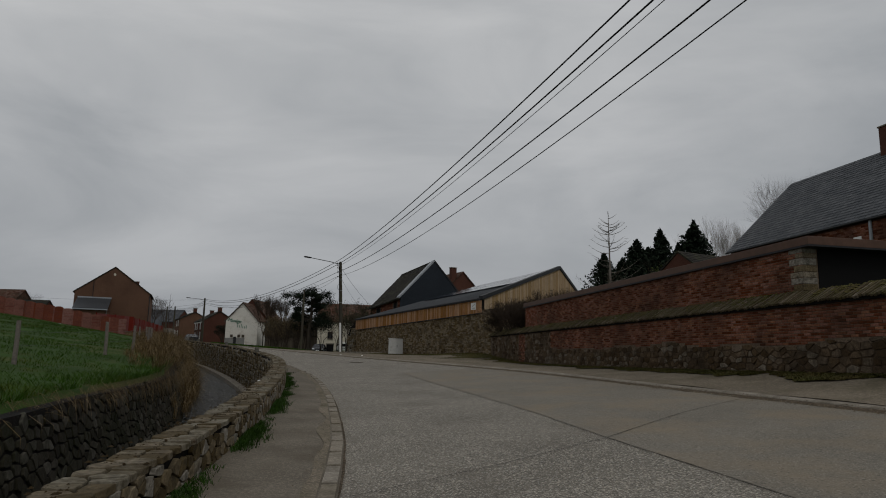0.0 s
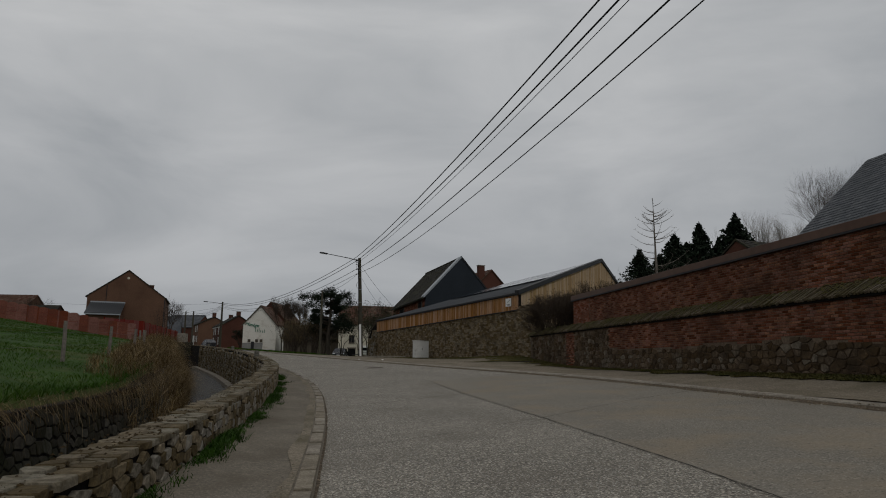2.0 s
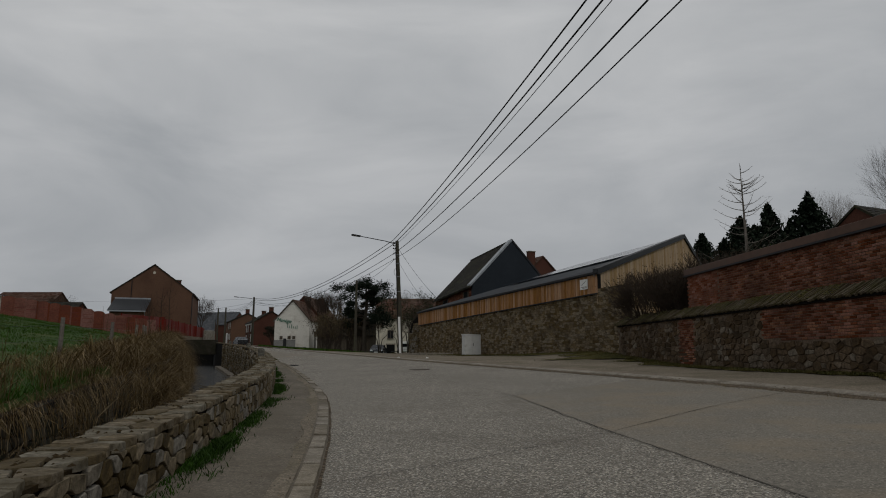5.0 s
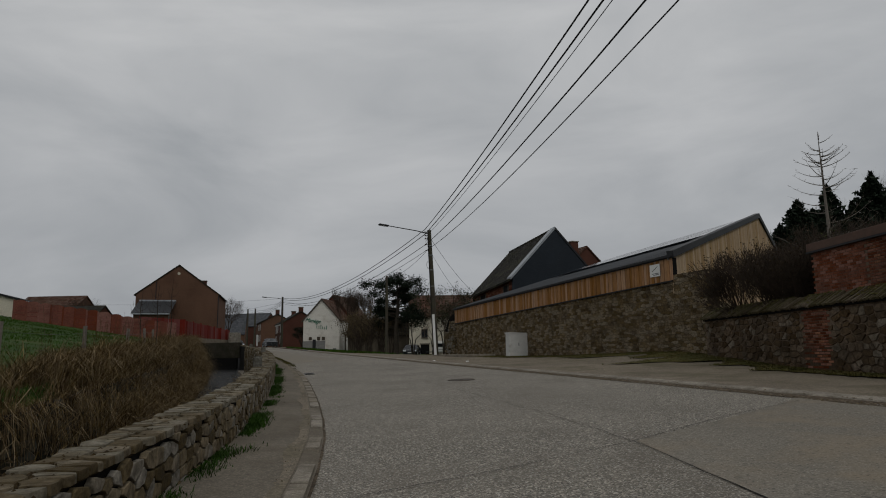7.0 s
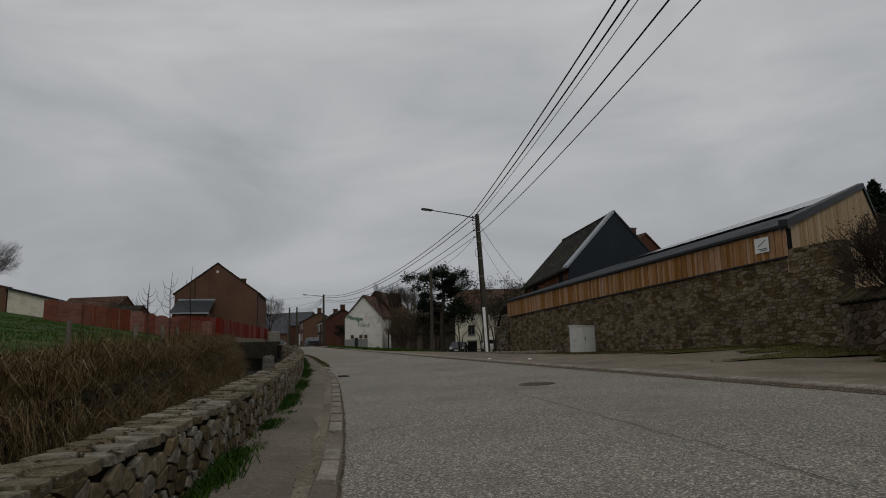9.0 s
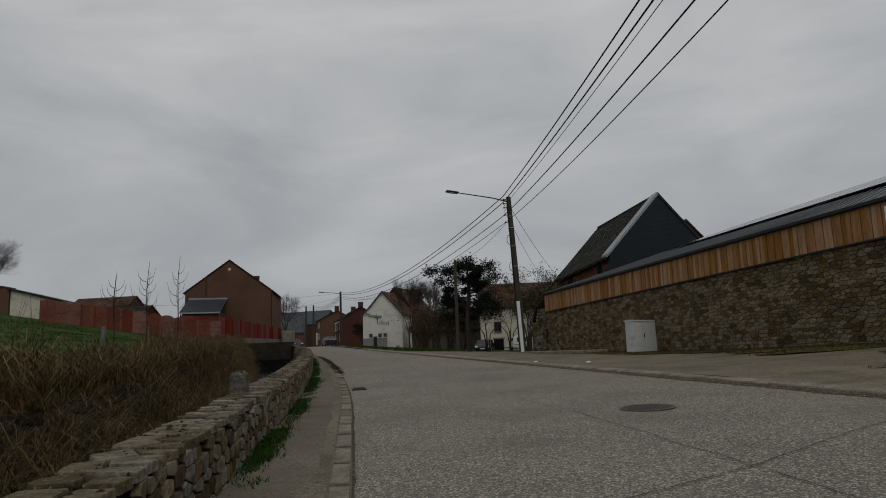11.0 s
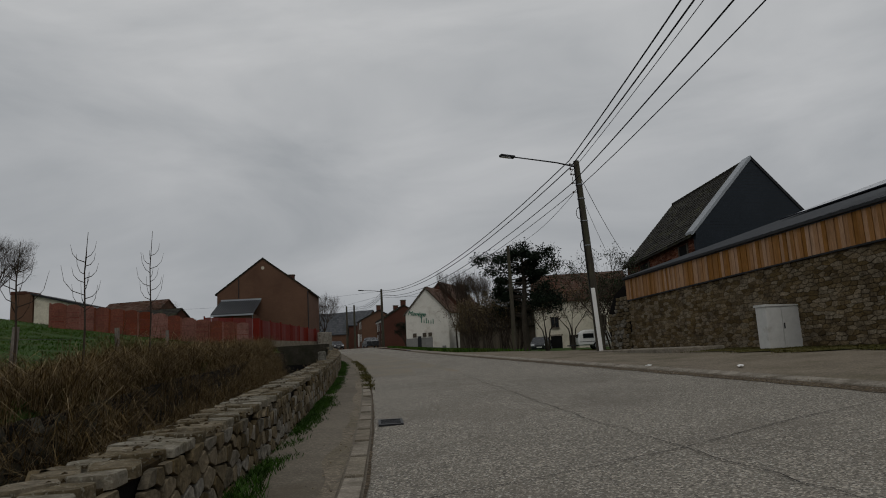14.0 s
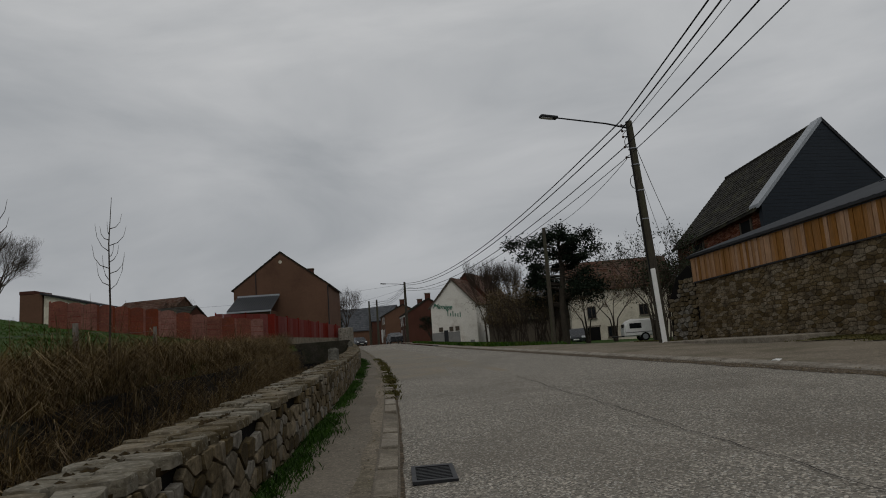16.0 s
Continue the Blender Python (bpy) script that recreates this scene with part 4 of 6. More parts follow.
def barn():
    rnd = random.Random(41)
    m, L = wall_line(A, B)
    b = empty("barn", m, "long barn with rubble stone walls, larch cladding and grey metal roof", "barn")
    sill = lambda u: 4.20 - 0.6 * u / L
    eave = lambda u: 5.12 - 0.58 * u / L
    # stone wall with a slightly sloping top
    part("wall", prism([(-1.9, 0.2), (L, 0.2), (L, sill(L)), (0, sill(0)), (0, sill(0) + 0.2), (-1.9, sill(0) + 0.2)], -0.5, -0.004), M["mortar"], b, "rubble stone wall")
    s = Soup()
    n = 0
    wall = b.children[0]
    for u, v, poly in rubble(L + 1.9, lambda u: sill(max(0, u - 1.9)) - (0.73 if u > 1.9 else 0.5), 0.27, 0.125, rnd, 0.33):
        uu = u - 1.9
        mm = face_matrix((uu, 0.0, 0.7 + v), Vector((1, 0, 0)), Vector((0, 0, 1)), Vector((0, 1, 0)))
        solid = stone_solid(poly, 0.011, 0.018, rnd, 0.9, 0.4)
        if 7 < uu < 15 and n < 260:
            lay_part("stone", mm, solid, M["stone_barn"], wall)
            n += 1
        else:
            lay(s, mm, solid)
    s.make("stonework", M["stone_barn_i"], wall, "brown and grey rubble stones", "", "stuff")
    # cladding boards
    bw = 0.165
    i = 0
    u = -0.02
    while u < L + 0.05:
        part_board = box((u, 0.03, sill(u) - 0.03), (u + bw - 0.012, 0.06 + (0.018 if i % 2 else 0.0), eave(u) + 0.02))
        part("board", part_board, M["wood"], b)
        u += bw
        i += 1
    part("backing", prism([(0, sill(0)), (L, sill(L)), (L, eave(L)), (0, eave(0))], -0.2, 0.03), M["black"], b, "dark backing behind the boards")
    part("drip_edge", prism([(0, sill(0) - 0.07), (L, sill(L) - 0.07), (L, sill(L) - 0.02), (0, sill(0) - 0.02)], -0.1, 0.10), M["dark_metal"], b, "black metal drip edge")
    # gutter
    part("gutter", prism([(-0.15, eave(0) + 0.02), (L + 0.15, eave(L) + 0.02), (L + 0.15, eave(L) + 0.11), (-0.15, eave(0) + 0.11)], 0.06, 0.20), M["dark_metal"], b, "dark metal gutter")
    # main roof: eave, ridge
    inv = m.inverted()
    ra = inv @ Vector((22.5, 32.4, 0))
    rb = inv @ Vector((18.1, 45.9, 0))
    e0, e1 = Vector((-0.15, 0.10, eave(0) + 0.10)), Vector((L + 0.15, 0.10, eave(L) + 0.10))
    r0, r1 = Vector((ra.x, ra.y, 9.75)), Vector((rb.x, rb.y, 9.2))
    bm = bmesh.new()
    for t in (0.0, -0.12):
        vs = [bm.verts.new(p + Vector((0, 0, t))) for p in (e0, e1, r1, r0)]
        bm.faces.new(vs)
    vs = list(bm.verts)
    for i in range(4):
        bm.faces.new((vs[i], vs[(i + 1) % 4], vs[4 + (i + 1) % 4], vs[4 + i]))
    roof = part("roof", bm, M["metal_roof"], b, "grey ribbed metal roof")
    for i in range(56):
        k = (i + 0.5) / 56
        p, q = e0.lerp(e1, k), r0.lerp(r1, k)
        part("rib", tube([p + Vector((0, 0.03, 0.02)), q + Vector((0, 0, 0.02))], 0.022, 4), M["metal_roof"], roof)
    # far slope behind the ridge
    back = Vector((0, -6.5, -2.2))
    bm = bmesh.new()
    bm.faces.new([bm.verts.new(p) for p in (r0, r1, r1 + back, r0 + back + Vector((4.2, 0, 0)))])
    part("roof", bm, M["metal_roof"], b, "far slope of the metal roof")
    # solar panels in a raised row below the ridge
    nrm = (e1 - e0).cross(r0 - e0).normalized()
    if nrm.z < 0:
        nrm = -nrm
    for i in range(12):
        for j in range(3):
            k0, k1 = 0.03 + i * 0.066, 0.03 + i * 0.066 + 0.063
            h0, h1 = 0.40 + j * 0.17, 0.40 + j * 0.17 + 0.162
            c = [e0.lerp(e1, k0).lerp(r0.lerp(r1, k0), h0), e0.lerp(e1, k1).lerp(r0.lerp(r1, k1), h0), e0.lerp(e1, k1).lerp(r0.lerp(r1, k1), h1), e0.lerp(e1, k0).lerp(r0.lerp(r1, k0), h1)]
            bm = bmesh.new()
            lo = [bm.verts.new(p + nrm * 0.10) for p in c]
            hi = [bm.verts.new(p + nrm * 0.15) for p in c]
            bm.faces.new(lo)
            bm.faces.new(hi)
            for q in range(4):
                bm.faces.new((lo[q], lo[(q + 1) % 4], hi[(q + 1) % 4], hi[q]))
            part("solar_panel", bm, M["solar"], roof, "dark blue glass solar panel")
    # end wall: boards from the corner up to the ridge
    g0, g1 = Vector((0.0, 0.0, 0)), Vector((ra.x, ra.y, 0))
    gl = (g1 - g0).length
    gd = (g1 - g0).normalized()
    gang = math.degrees(math.atan2(gd.y, gd.x))
    end = empty("end_wall", pose(0, 0, 0, 0, 0, gang), "pale larch boards on the barn's end")
    end.parent = b
    for k in range(int(gl / 0.2)):
        u = k * 0.2
        top = eave(0) + 0.02 + (9.7 - eave(0)) * u / gl
        part("board", box((u, 0.0, 3.6), (u + 0.185, 0.05 + (0.02 if k % 2 else 0), top)), M["wood_pale"], end)
    for k in range(34):
        u = gl + k * 0.2
        top = 9.7 - 2.2 * (k * 0.2) / 6.8
        part("board", box((u, 0.0, 3.6), (u + 0.185, 0.05 + (0.02 if k % 2 else 0), top)), M["wood_pale"], end)
    part("foot", box((0.5, -0.3, 0.0), (gl + 6.8, -0.02, 3.62)), M["stone_i"], end, "plain stone foot")
    part("barge_board", prism([(-0.15, eave(0) - 0.03), (gl, 9.62), (gl, 9.92), (-0.15, eave(0) + 0.27)], -0.1, 0.18), M["dark_metal"], end, "dark metal verge")
    part("barge_board", prism([(gl, 9.62), (gl + 6.8, 7.42), (gl + 6.8, 7.72), (gl, 9.92)], -0.1, 0.18), M["dark_metal"], end, "dark metal verge")
    part("downpipe", tube([(-0.05, 0.18, eave(0)), (0.35, 0.16, eave(0) - 0.3), (0.95, 0.14, eave(0) - 0.55)], 0.045), M["zinc"], end, "zinc downpipe")
    part("floodlight", box((gl - 1.6, 0.08, 8.3), (gl - 1.2, 0.35, 8.6), None, 0.02), M["dark_metal"], end, "black floodlight")
    part("alarm_box", box((gl - 2.5, 0.07, 8.35), (gl - 2.2, 0.2, 8.75), None, 0.02), M["white_plastic"], end, "white plastic box")
    # sign
    sg = empty("wall_sign", m @ pose(1.0, 0.10, 0), "small white sign with grey lines on the barn boards", "sign")
    part("panel", box((-0.32, 0, 4.43), (0.32, 0.02, 4.95), None, 0.004), M["white_plastic"], sg)
    part("picture", prism([(-0.2, 4.84), (-0.18, 4.86), (0.18, 4.66), (0.16, 4.64)], 0.021, 0.024), M["slate"], sg, "grey drawn shape")
    for k, (x0, x1) in enumerate(((-0.24, 0.1), (-0.24, 0.2))):
        part("text_bar", box((x0, 0.021, 4.49 + k * 0.055), (x1, 0.024, 4.515 + k * 0.055)), M["dark_metal"], sg)
    # rough buttress and low wall left of the barn
    bt = empty("brick_pier", wall_line((3.80, 41.35), (3.1, 43.1))[0], "old dark stone pier with broken top at the barn's corner", "pier", "", "structure")
    part("core", prism([(-0.1, 0.8), (1.9, 0.8), (1.8, 3.1), (1.2, 3.9), (0.3, 4.3), (-0.1, 4.0)], -0.9, -0.03), M["mortar_dark"], bt)
    s = Soup()
    rubble_on(s, -0.1, 1.9, 0.9, lambda u: 2.9 if u < 1.2 else 2.2, 0.0, 0.28, 0.18, rnd)
    s.make("stonework", M["stone_i"], bt, "dark stones", "", "stuff")
    # flat slab in front
    sl = empty("concrete_slab", pose(4.6, 36.4, verge_z(3.4, 37), 0, 0, -72), "cracked concrete slab raised above the verge", "slab", "", "structure")
    part("slab", box((-3.0, -1.9, -0.2), (3.0, 0.2, 0.12), None, 0.03), M["kerb"], sl)


barn()


def cabinet():
    z = base(30.7) + 0.13
    m = pose(6.12, 30.55, z, 0, 0, 18.2)
    c = empty("utility_cabinet", m, "light grey metal utility cabinet with two doors by the barn wall", "cabinet")
    part("plinth", box((0.02, 0.0, -0.1), (1.20, 0.44, 0.10)), M["kerb"], c, "concrete plinth")
    part("body", box((0, 0, 0.08), (1.22, 0.46, 1.40), None, 0.012), M["cabinet"], c)
    part("roof", prism([(-0.03, 1.40), (1.25, 1.40), (1.25, 1.44), (-0.03, 1.47)], -0.04, 0.50), M["cabinet"], c, "slightly sloping lid")
    for x0, x1 in ((0.02, 0.545), (0.56, 1.20)):
        d = part("door", box((x0, -0.018, 0.12), (x1, 0.0, 1.37), None, 0.006), M["cabinet"], c)
    part("handle", box((0.585, -0.035, 0.70), (0.625, -0.018, 0.88), None, 0.005), M["dark_metal"], d, "black swing handle")
    for k in range(6):
        part("vent_slat", box((1.221, 0.14, 0.28 + k * 0.03), (1.228, 0.34, 0.297 + k * 0.03)), M["dark_metal"], c)


cabinet()


# ---------------- poles and wires ----------------
def lamp_arm(pole, start, tip):
    s, t = Vector(start), Vector(tip)
    part("lamp_arm", tube([s, s.lerp(t, 0.3) + Vector((0, 0, 0.06)), t], (0.045, 0.035, 0.03), 8), M["dark_metal"], pole, "thin grey steel arm")
    d = (t - s).normalized()
    ang = math.degrees(math.atan2(d.y, d.x))
    h = part("lamp_head", box((-0.32, -0.15, -0.06), (0.42, 0.15, 0.05), pose(t.x, t.y, t.z, 0, -5, ang), 0.035), M["dark_metal"], pole, "flat dark lamp head")
    part("lens", box((-0.1, -0.11, -0.075), (0.36, 0.11, -0.058), pose(t.x, t.y, t.z, 0, -5, ang)), M["headlight"], h, "pale lamp glass")


def utility_pole(x, y, z0, top, r=0.15, label="tall dark wooden utility pole", lean=(0, 0)):
    p = empty("utility_pole", pose(x, y, z0), label, "pole", "utility poles")
    h = top - z0
    bm = tube([(0, 0, -0.3), (lean[0] * 0.3, lean[1] * 0.3, h * 0.3), (lean[0] * 0.65, lean[1] * 0.65, h * 0.65), (lean[0], lean[1], h)], (r * 1.25, r * 1.15, r, r * 0.8), 14)
    part("shaft", bm, M["pole"], p)
    return p


MAIN = Vector((2.36, 41.0, 1.18))
LEAN = (-0.42, -0.05)
TOPZ = 10.5


def pole_point(z, off=0.0):
    k = (z - MAIN.z) / (TOPZ - MAIN.z)
    return Vector((MAIN.x + LEAN[0] * k - off, MAIN.y + LEAN[1] * k, z))


def main_pole():
    p = utility_pole(*MAIN, TOPZ, 0.17, "tall weathered wooden utility pole with a street lamp and cable guard", LEAN)
    loc = lambda v: Vector(v) - MAIN
    lamp_arm(p, loc(pole_point(10.2)), loc((-1.35, 39.6, 10.62)))
    part("cable_guard", box((-0.13, -0.30, -0.05), (0.05, -0.17, 3.05), pose(0, 0, 0, 0, -2.6, 0), 0.02), M["white_plastic"], p, "white plastic cable guard")
    for z in (2.2, 3.6, 5.0, 6.3, 7.5, 8.6, 9.3):
        c = loc(pole_point(z))
        part("strap", tube([c + Vector((0, 0, -0.02)), c + Vector((0, 0, 0.02))], 0.185, 14), M["zinc"], p, "steel strap")
    for z, s in ((7.9, 1), (6.3, 1), (9.6, 0.8)):
        c = loc(pole_point(z, 0.16))
        pts = [c + Vector((-0.16 * s * math.sin(a), -0.02, 0.28 * s * math.cos(a))) for a in frange(0.1, 3.1, 0.3)]
        part("cable_loop", tube(pts, 0.016, 6), M["cable"], p, "slack black cable loop")
    part("cable", tube([loc(pole_point(z)) + Vector((-0.15, -0.14, 0)) for z in (4.0, 6.0, 8.0, 10.0)], 0.025, 6), M["cable"], p, "black cable down the shaft")
    for z in (10.35, 10.1, 9.85, 9.4, 8.95):
        c = loc(pole_point(z, 0.0))
        part("bracket", tube([c, c + Vector((-0.32, -0.04, 0.0))], 0.022, 6), M["dark_metal"], p, "steel bracket")
        ib = bmesh.new()
        tube_into(ib, [c + Vector((-0.32, -0.04, -0.05)), c + Vector((-0.32, -0.04, 0.0)), c + Vector((-0.32, -0.04, 0.05))], (0.03, 0.05, 0.03), 8)
        part("insulator", ib, M["ceramic"], p, "brown ceramic insulator")
    return p


main_pole()


def wire(a, b, sag, r, label="black overhead cable between the poles"):
    a, b = Vector(a), Vector(b)
    n = 28
    pts = [a.lerp(b, i / n) - Vector((0, 0, 4 * sag * (i / n) * (1 - i / n))) for i in range(n + 1)]
    bm = tube(pts, r, 5)
    me = bpy.data.meshes.new("overhead_cable")
    bm.to_mesh(me)
    bm.free()
    me.materials.append(M["cable"])
    return tagged(new("overhead_cable", me), label, "cable", "overhead cables")


HP = (10.55, 10.2, 9.95, 9.42, 8.95)
HQ = (10.95, 10.3, 10.1, 9.3, 8.9)
SAG = (1.0, 1.0, 1.05, 1.25, 1.5)
FAR_POLE = Vector((-19.5, 99.4, 2.9))
near_pole = utility_pole(8.75, -34.0, base(-34) + 0.75, 10.9, 0.17, "wooden utility pole beside the road")
for hp, hq, r, i in zip(HP, HQ, (0.026, 0.026, 0.012, 0.022, 0.016), range(5)):
    wire(pole_point(hp, 0.32), (8.4, -34.0, hq), SAG[i], r)
    if i != 2:
        wire(pole_point(hp, 0.32), (FAR_POLE.x - 0.1, FAR_POLE.y, 10.7 - i * 0.22), 1.75, r)
wire(pole_point(10.0), (6.9, 57.0, 7.2), 0.3, 0.014, "thin black service cable to the old house")
wire(pole_point(8.9), (6.3, 57.4, 6.3), 0.4, 0.010, "thin black service cable to the old house")
wire(pole_point(8.9, 0.3), (-1.6, 56.0, 8.7), 0.4, 0.012, "thin black cable to the pole in the trees")

mid = utility_pole(-1.65, 56.0, 1.45, 8.9, 0.13, "grey wooden telephone pole standing among the trees")
far_p = utility_pole(*FAR_POLE, 10.85, 0.17, "dark wooden utility pole with a street lamp by the brick house")
lamp_arm(far_p, (0, 0, 7.6), (-2.6, -1.0, 7.85))
for (x, y, z, top) in ((-30.2, 122.0, 3.6, 10.6), (-27.9, 118.0, 3.5, 10.4)):
    utility_pole(x, y, z, top, 0.16, "distant wooden utility pole in the village")
for i, (x, y, top) in enumerate(((-30.2, 122.0, 10.5), (-27.9, 118.0, 10.3))):
    for k in range(3):
        wire((FAR_POLE.x, FAR_POLE.y, 10.4 - k * 0.3), (x, y, top - k * 0.3), 0.9, 0.014)
wire((FAR_POLE.x, FAR_POLE.y, 10.3), (-11.6, 86, 8.4), 0.3, 0.012, "thin black service cable to the white house")
wire((FAR_POLE.x, FAR_POLE.y, 10.6), (-75, 112, 12.0), 1.0, 0.012, "thin black cable across the stream")
wire((FAR_POLE.x, FAR_POLE.y, 10.0), (-60, 128, 8.6), 1.0, 0.012, "thin black cable across the stream")


# ---------------- houses ----------------
def tiles_on(roof_parent, p00, p10, p01, p11, rows, cols, mat, rnd, lift=0.03):
    """Overlapping tiles on a roof face, joined into one mesh. p00-p10 is the eave."""
    s = Soup()
    p00, p10, p01, p11 = (Vector(p) for p in (p00, p10, p01, p11))
    n = (p10 - p00).cross(p01 - p00).normalized()
    if n.z < 0:
        n = -n

    def at(u, v):
        return p00.lerp(p10, u).lerp(p01.lerp(p11, u), v)

    for j in range(rows):
        for i in range(cols):
            u0, u1 = i / cols, (i + 0.94) / cols
            v0, v1 = j / rows, (j + 1.1) / rows
            l = lift * rnd.uniform(0.8, 1.5)
            s.add([at(u0, v0) + n * l, at(u1, v0) + n * l, at(u1, v1) + n * 0.006, at(u0, v1) + n * 0.006, at(u0, v0), at(u1, v0)],
                  [(0, 1, 2, 3), (4, 5, 1, 0), (4, 0, 3), (5, 2, 1)])
    return s.make("roof_tiles", M[mat], roof_parent, "overlapping roof tiles", "", "stuff")


def window(parent, x0, x1, z0, z1, y, frame_mat="white_plastic", out=-1, sill=True):
    """A window in a wall whose face lies at y and looks along out."""
    w = part("window", box((x0, min(y - 0.03 * out, y), z0), (x1, max(y - 0.03 * out, y) + 0.004, z1)), M["black"], parent, "dark window reveal")
    q = y + 0.012 * out
    t = 0.06
    for lo, hi in (((x0, z0), (x1, z0 + t)), ((x0, z1 - t), (x1, z1)), ((x0, z0), (x0 + t, z1)), ((x1 - t, z0), (x1, z1)), (((x0 + x1) / 2 - 0.03, z0), ((x0 + x1) / 2 + 0.03, z1))):
        part("frame", box((lo[0], min(q, q + 0.03 * out), lo[1]), (hi[0], max(q, q + 0.03 * out), hi[1])), M[frame_mat], w, "window frame bar")
    part("pane", box((x0 + t, min(q, q + 0.008 * out), z0 + t), (x1 - t, max(q, q + 0.008 * out), z1 - t)), M["glass_dark"], w, "dark glass")
    if sill:
        part("sill", box((x0 - 0.06, min(y, y + 0.12 * out), z0 - 0.07), (x1 + 0.06, max(y, y + 0.12 * out), z0)), M["kerb"], w, "stone sill")
    return w


def gabled(name, m, half, length, eave_z, ridge_z, wall_mat, roof_mat, label, rows=14, cols=26, over=0.2, tile=True, z0=-1.0):
    """A house with its gable at y = 0 and its ridge along +y; z 0 is its foot."""
    rnd = random.Random(len(name) + int(half * 10))
    h = empty(name, m, label, "house", "")
    wall = part("wall", prism([(-half, z0), (half, z0), (half, eave_z), (0, ridge_z), (-half, eave_z)], 0, length), M[wall_mat], h)
    sl = (ridge_z - eave_z) / half
    for s in (-1, 1):
        x1 = s * (half + over)
        z1 = eave_z - over * sl
        roof = part("roof", prism([(0, ridge_z + 0.02), (x1, z1 + 0.02), (x1, z1 + 0.14), (0, ridge_z + 0.16)], -0.12, length + 0.12), M[roof_mat], h, "pitched roof slope")
        if tile:
            tiles_on(roof, (x1, -0.12, z1 + 0.15), (x1, length + 0.12, z1 + 0.15), (0, -0.12, ridge_z + 0.17), (0, length + 0.12, ridge_z + 0.17), rows, cols, roof_mat, rnd)
    return h


def chimney(parent, x, y, z0, z1, w=0.5, d=0.6, mat="house_brick_red"):
    c = part("chimney", box((x - w / 2, y - d / 2, z0), (x + w / 2, y + d / 2, z1), None, 0.01), M[mat], parent, "brick chimney")
    part("chimney_cap", box((x - w / 2 - 0.06, y - d / 2 - 0.06, z1), (x + w / 2 + 0.06, y + d / 2 + 0.06, z1 + 0.1)), M["kerb"], c, "stone chimney cap")


def old_house():
    """Old farmhouse with a clad gable, above the barn."""
    ang = math.degrees(math.atan2(W.y, W.x)) - 90
    mid_p = Vector((9.5, 49.56, 0)) + Vector((0.95, 0.31226, 0)) * 4.25
    h = gabled("old_farmhouse", pose(mid_p.x, mid_p.y, 1.0, 0, 0, ang), 4.25, 8.6, 6.95, 11.3, "house_brick_red", "roof_dark",
               "old brick farmhouse with mossy dark roof and anthracite clad gable", 24, 34, 0.35)
    # clad gable leaf, proud of the wall
    g = part("gable_cladding", prism([(-4.35, 0), (4.35, 0), (4.35, 6.95), (0, 11.42), (-4.35, 6.95)], -0.30, -0.02), M["blue_clad"], h, "anthracite panel cladding")
    for k in range(30):
        z = 6.0 + k * 0.19
        hw = 4.35 if z < 6.95 else 4.35 * (11.42 - z) / 4.47
        if hw > 0.2:
            part("panel_joint", box((-hw, -0.308, z), (hw, -0.30, z + 0.012)), M["dark_metal"], g)
    for s in (-1, 1):
        part("verge_flashing", prism([(0, 11.42), (s * 4.55, 6.75), (s * 4.55, 6.98), (0, 11.66)], -0.36, 0.45 if s < 0 else 0.0), M["zinc"] if s < 0 else M["dark_metal"], h, "pale zinc verge flashing")
    # side wall openings under the eave
    for y0, y1 in ((0.9, 1.7), (5.6, 6.6)):
        part("window", box((-4.29, y0, 5.1), (-4.2, y1, 6.45)), M["black"], h, "dark empty window opening")
        part("window_jamb", box((-4.31, y0 - 0.14, 5.1), (-4.2, y0, 6.5)), M["wood_old"], h, "worn pale jamb")
        part("window_jamb", box((-4.31, y1, 5.1), (-4.2, y1 + 0.14, 6.5)), M["wood_old"], h, "worn pale jamb")
    rnd = random.Random(4)
    s = Soup()
    brick_face(s, 0, 8.6, 4.5, 6.7, 0, rnd, lambda u, z: not (0.75 < u < 1.85 or 5.45 < u < 6.75) or z < 5.0)
    s.v = [Vector((-4.255 - v[1], v[0], v[2])) for v in s.v]
    s.make("brickwork", M["brick_i"], h, "red bricks under the eave", "", "stuff")
    # ridge tiles
    for k in range(22):
        part("ridge_tile", tube([(0, 0.1 + k * 0.39, 11.46), (0, 0.46 + k * 0.39, 11.48)], 0.12, 8), M["roof_dark"], h)
    for o in h.children_recursive:
        for v in o.data.vertices:
            v.co.z -= 0.095 * max(0.0, v.co.y)
    # gable wall of a lower house behind, with its chimney
    b2 = gabled("brick_house_behind", pose(21.2, 67.5, 1.0, 0, 0, ang), 3.4, 7.0, 9.3, 12.5, "house_brick_red", "roof_red", "weathered brick house behind the farmhouse", 12, 20)
    chimney(b2, -1.5, 0.4, 10.4, 13.1, 0.9, 0.6)


old_house()


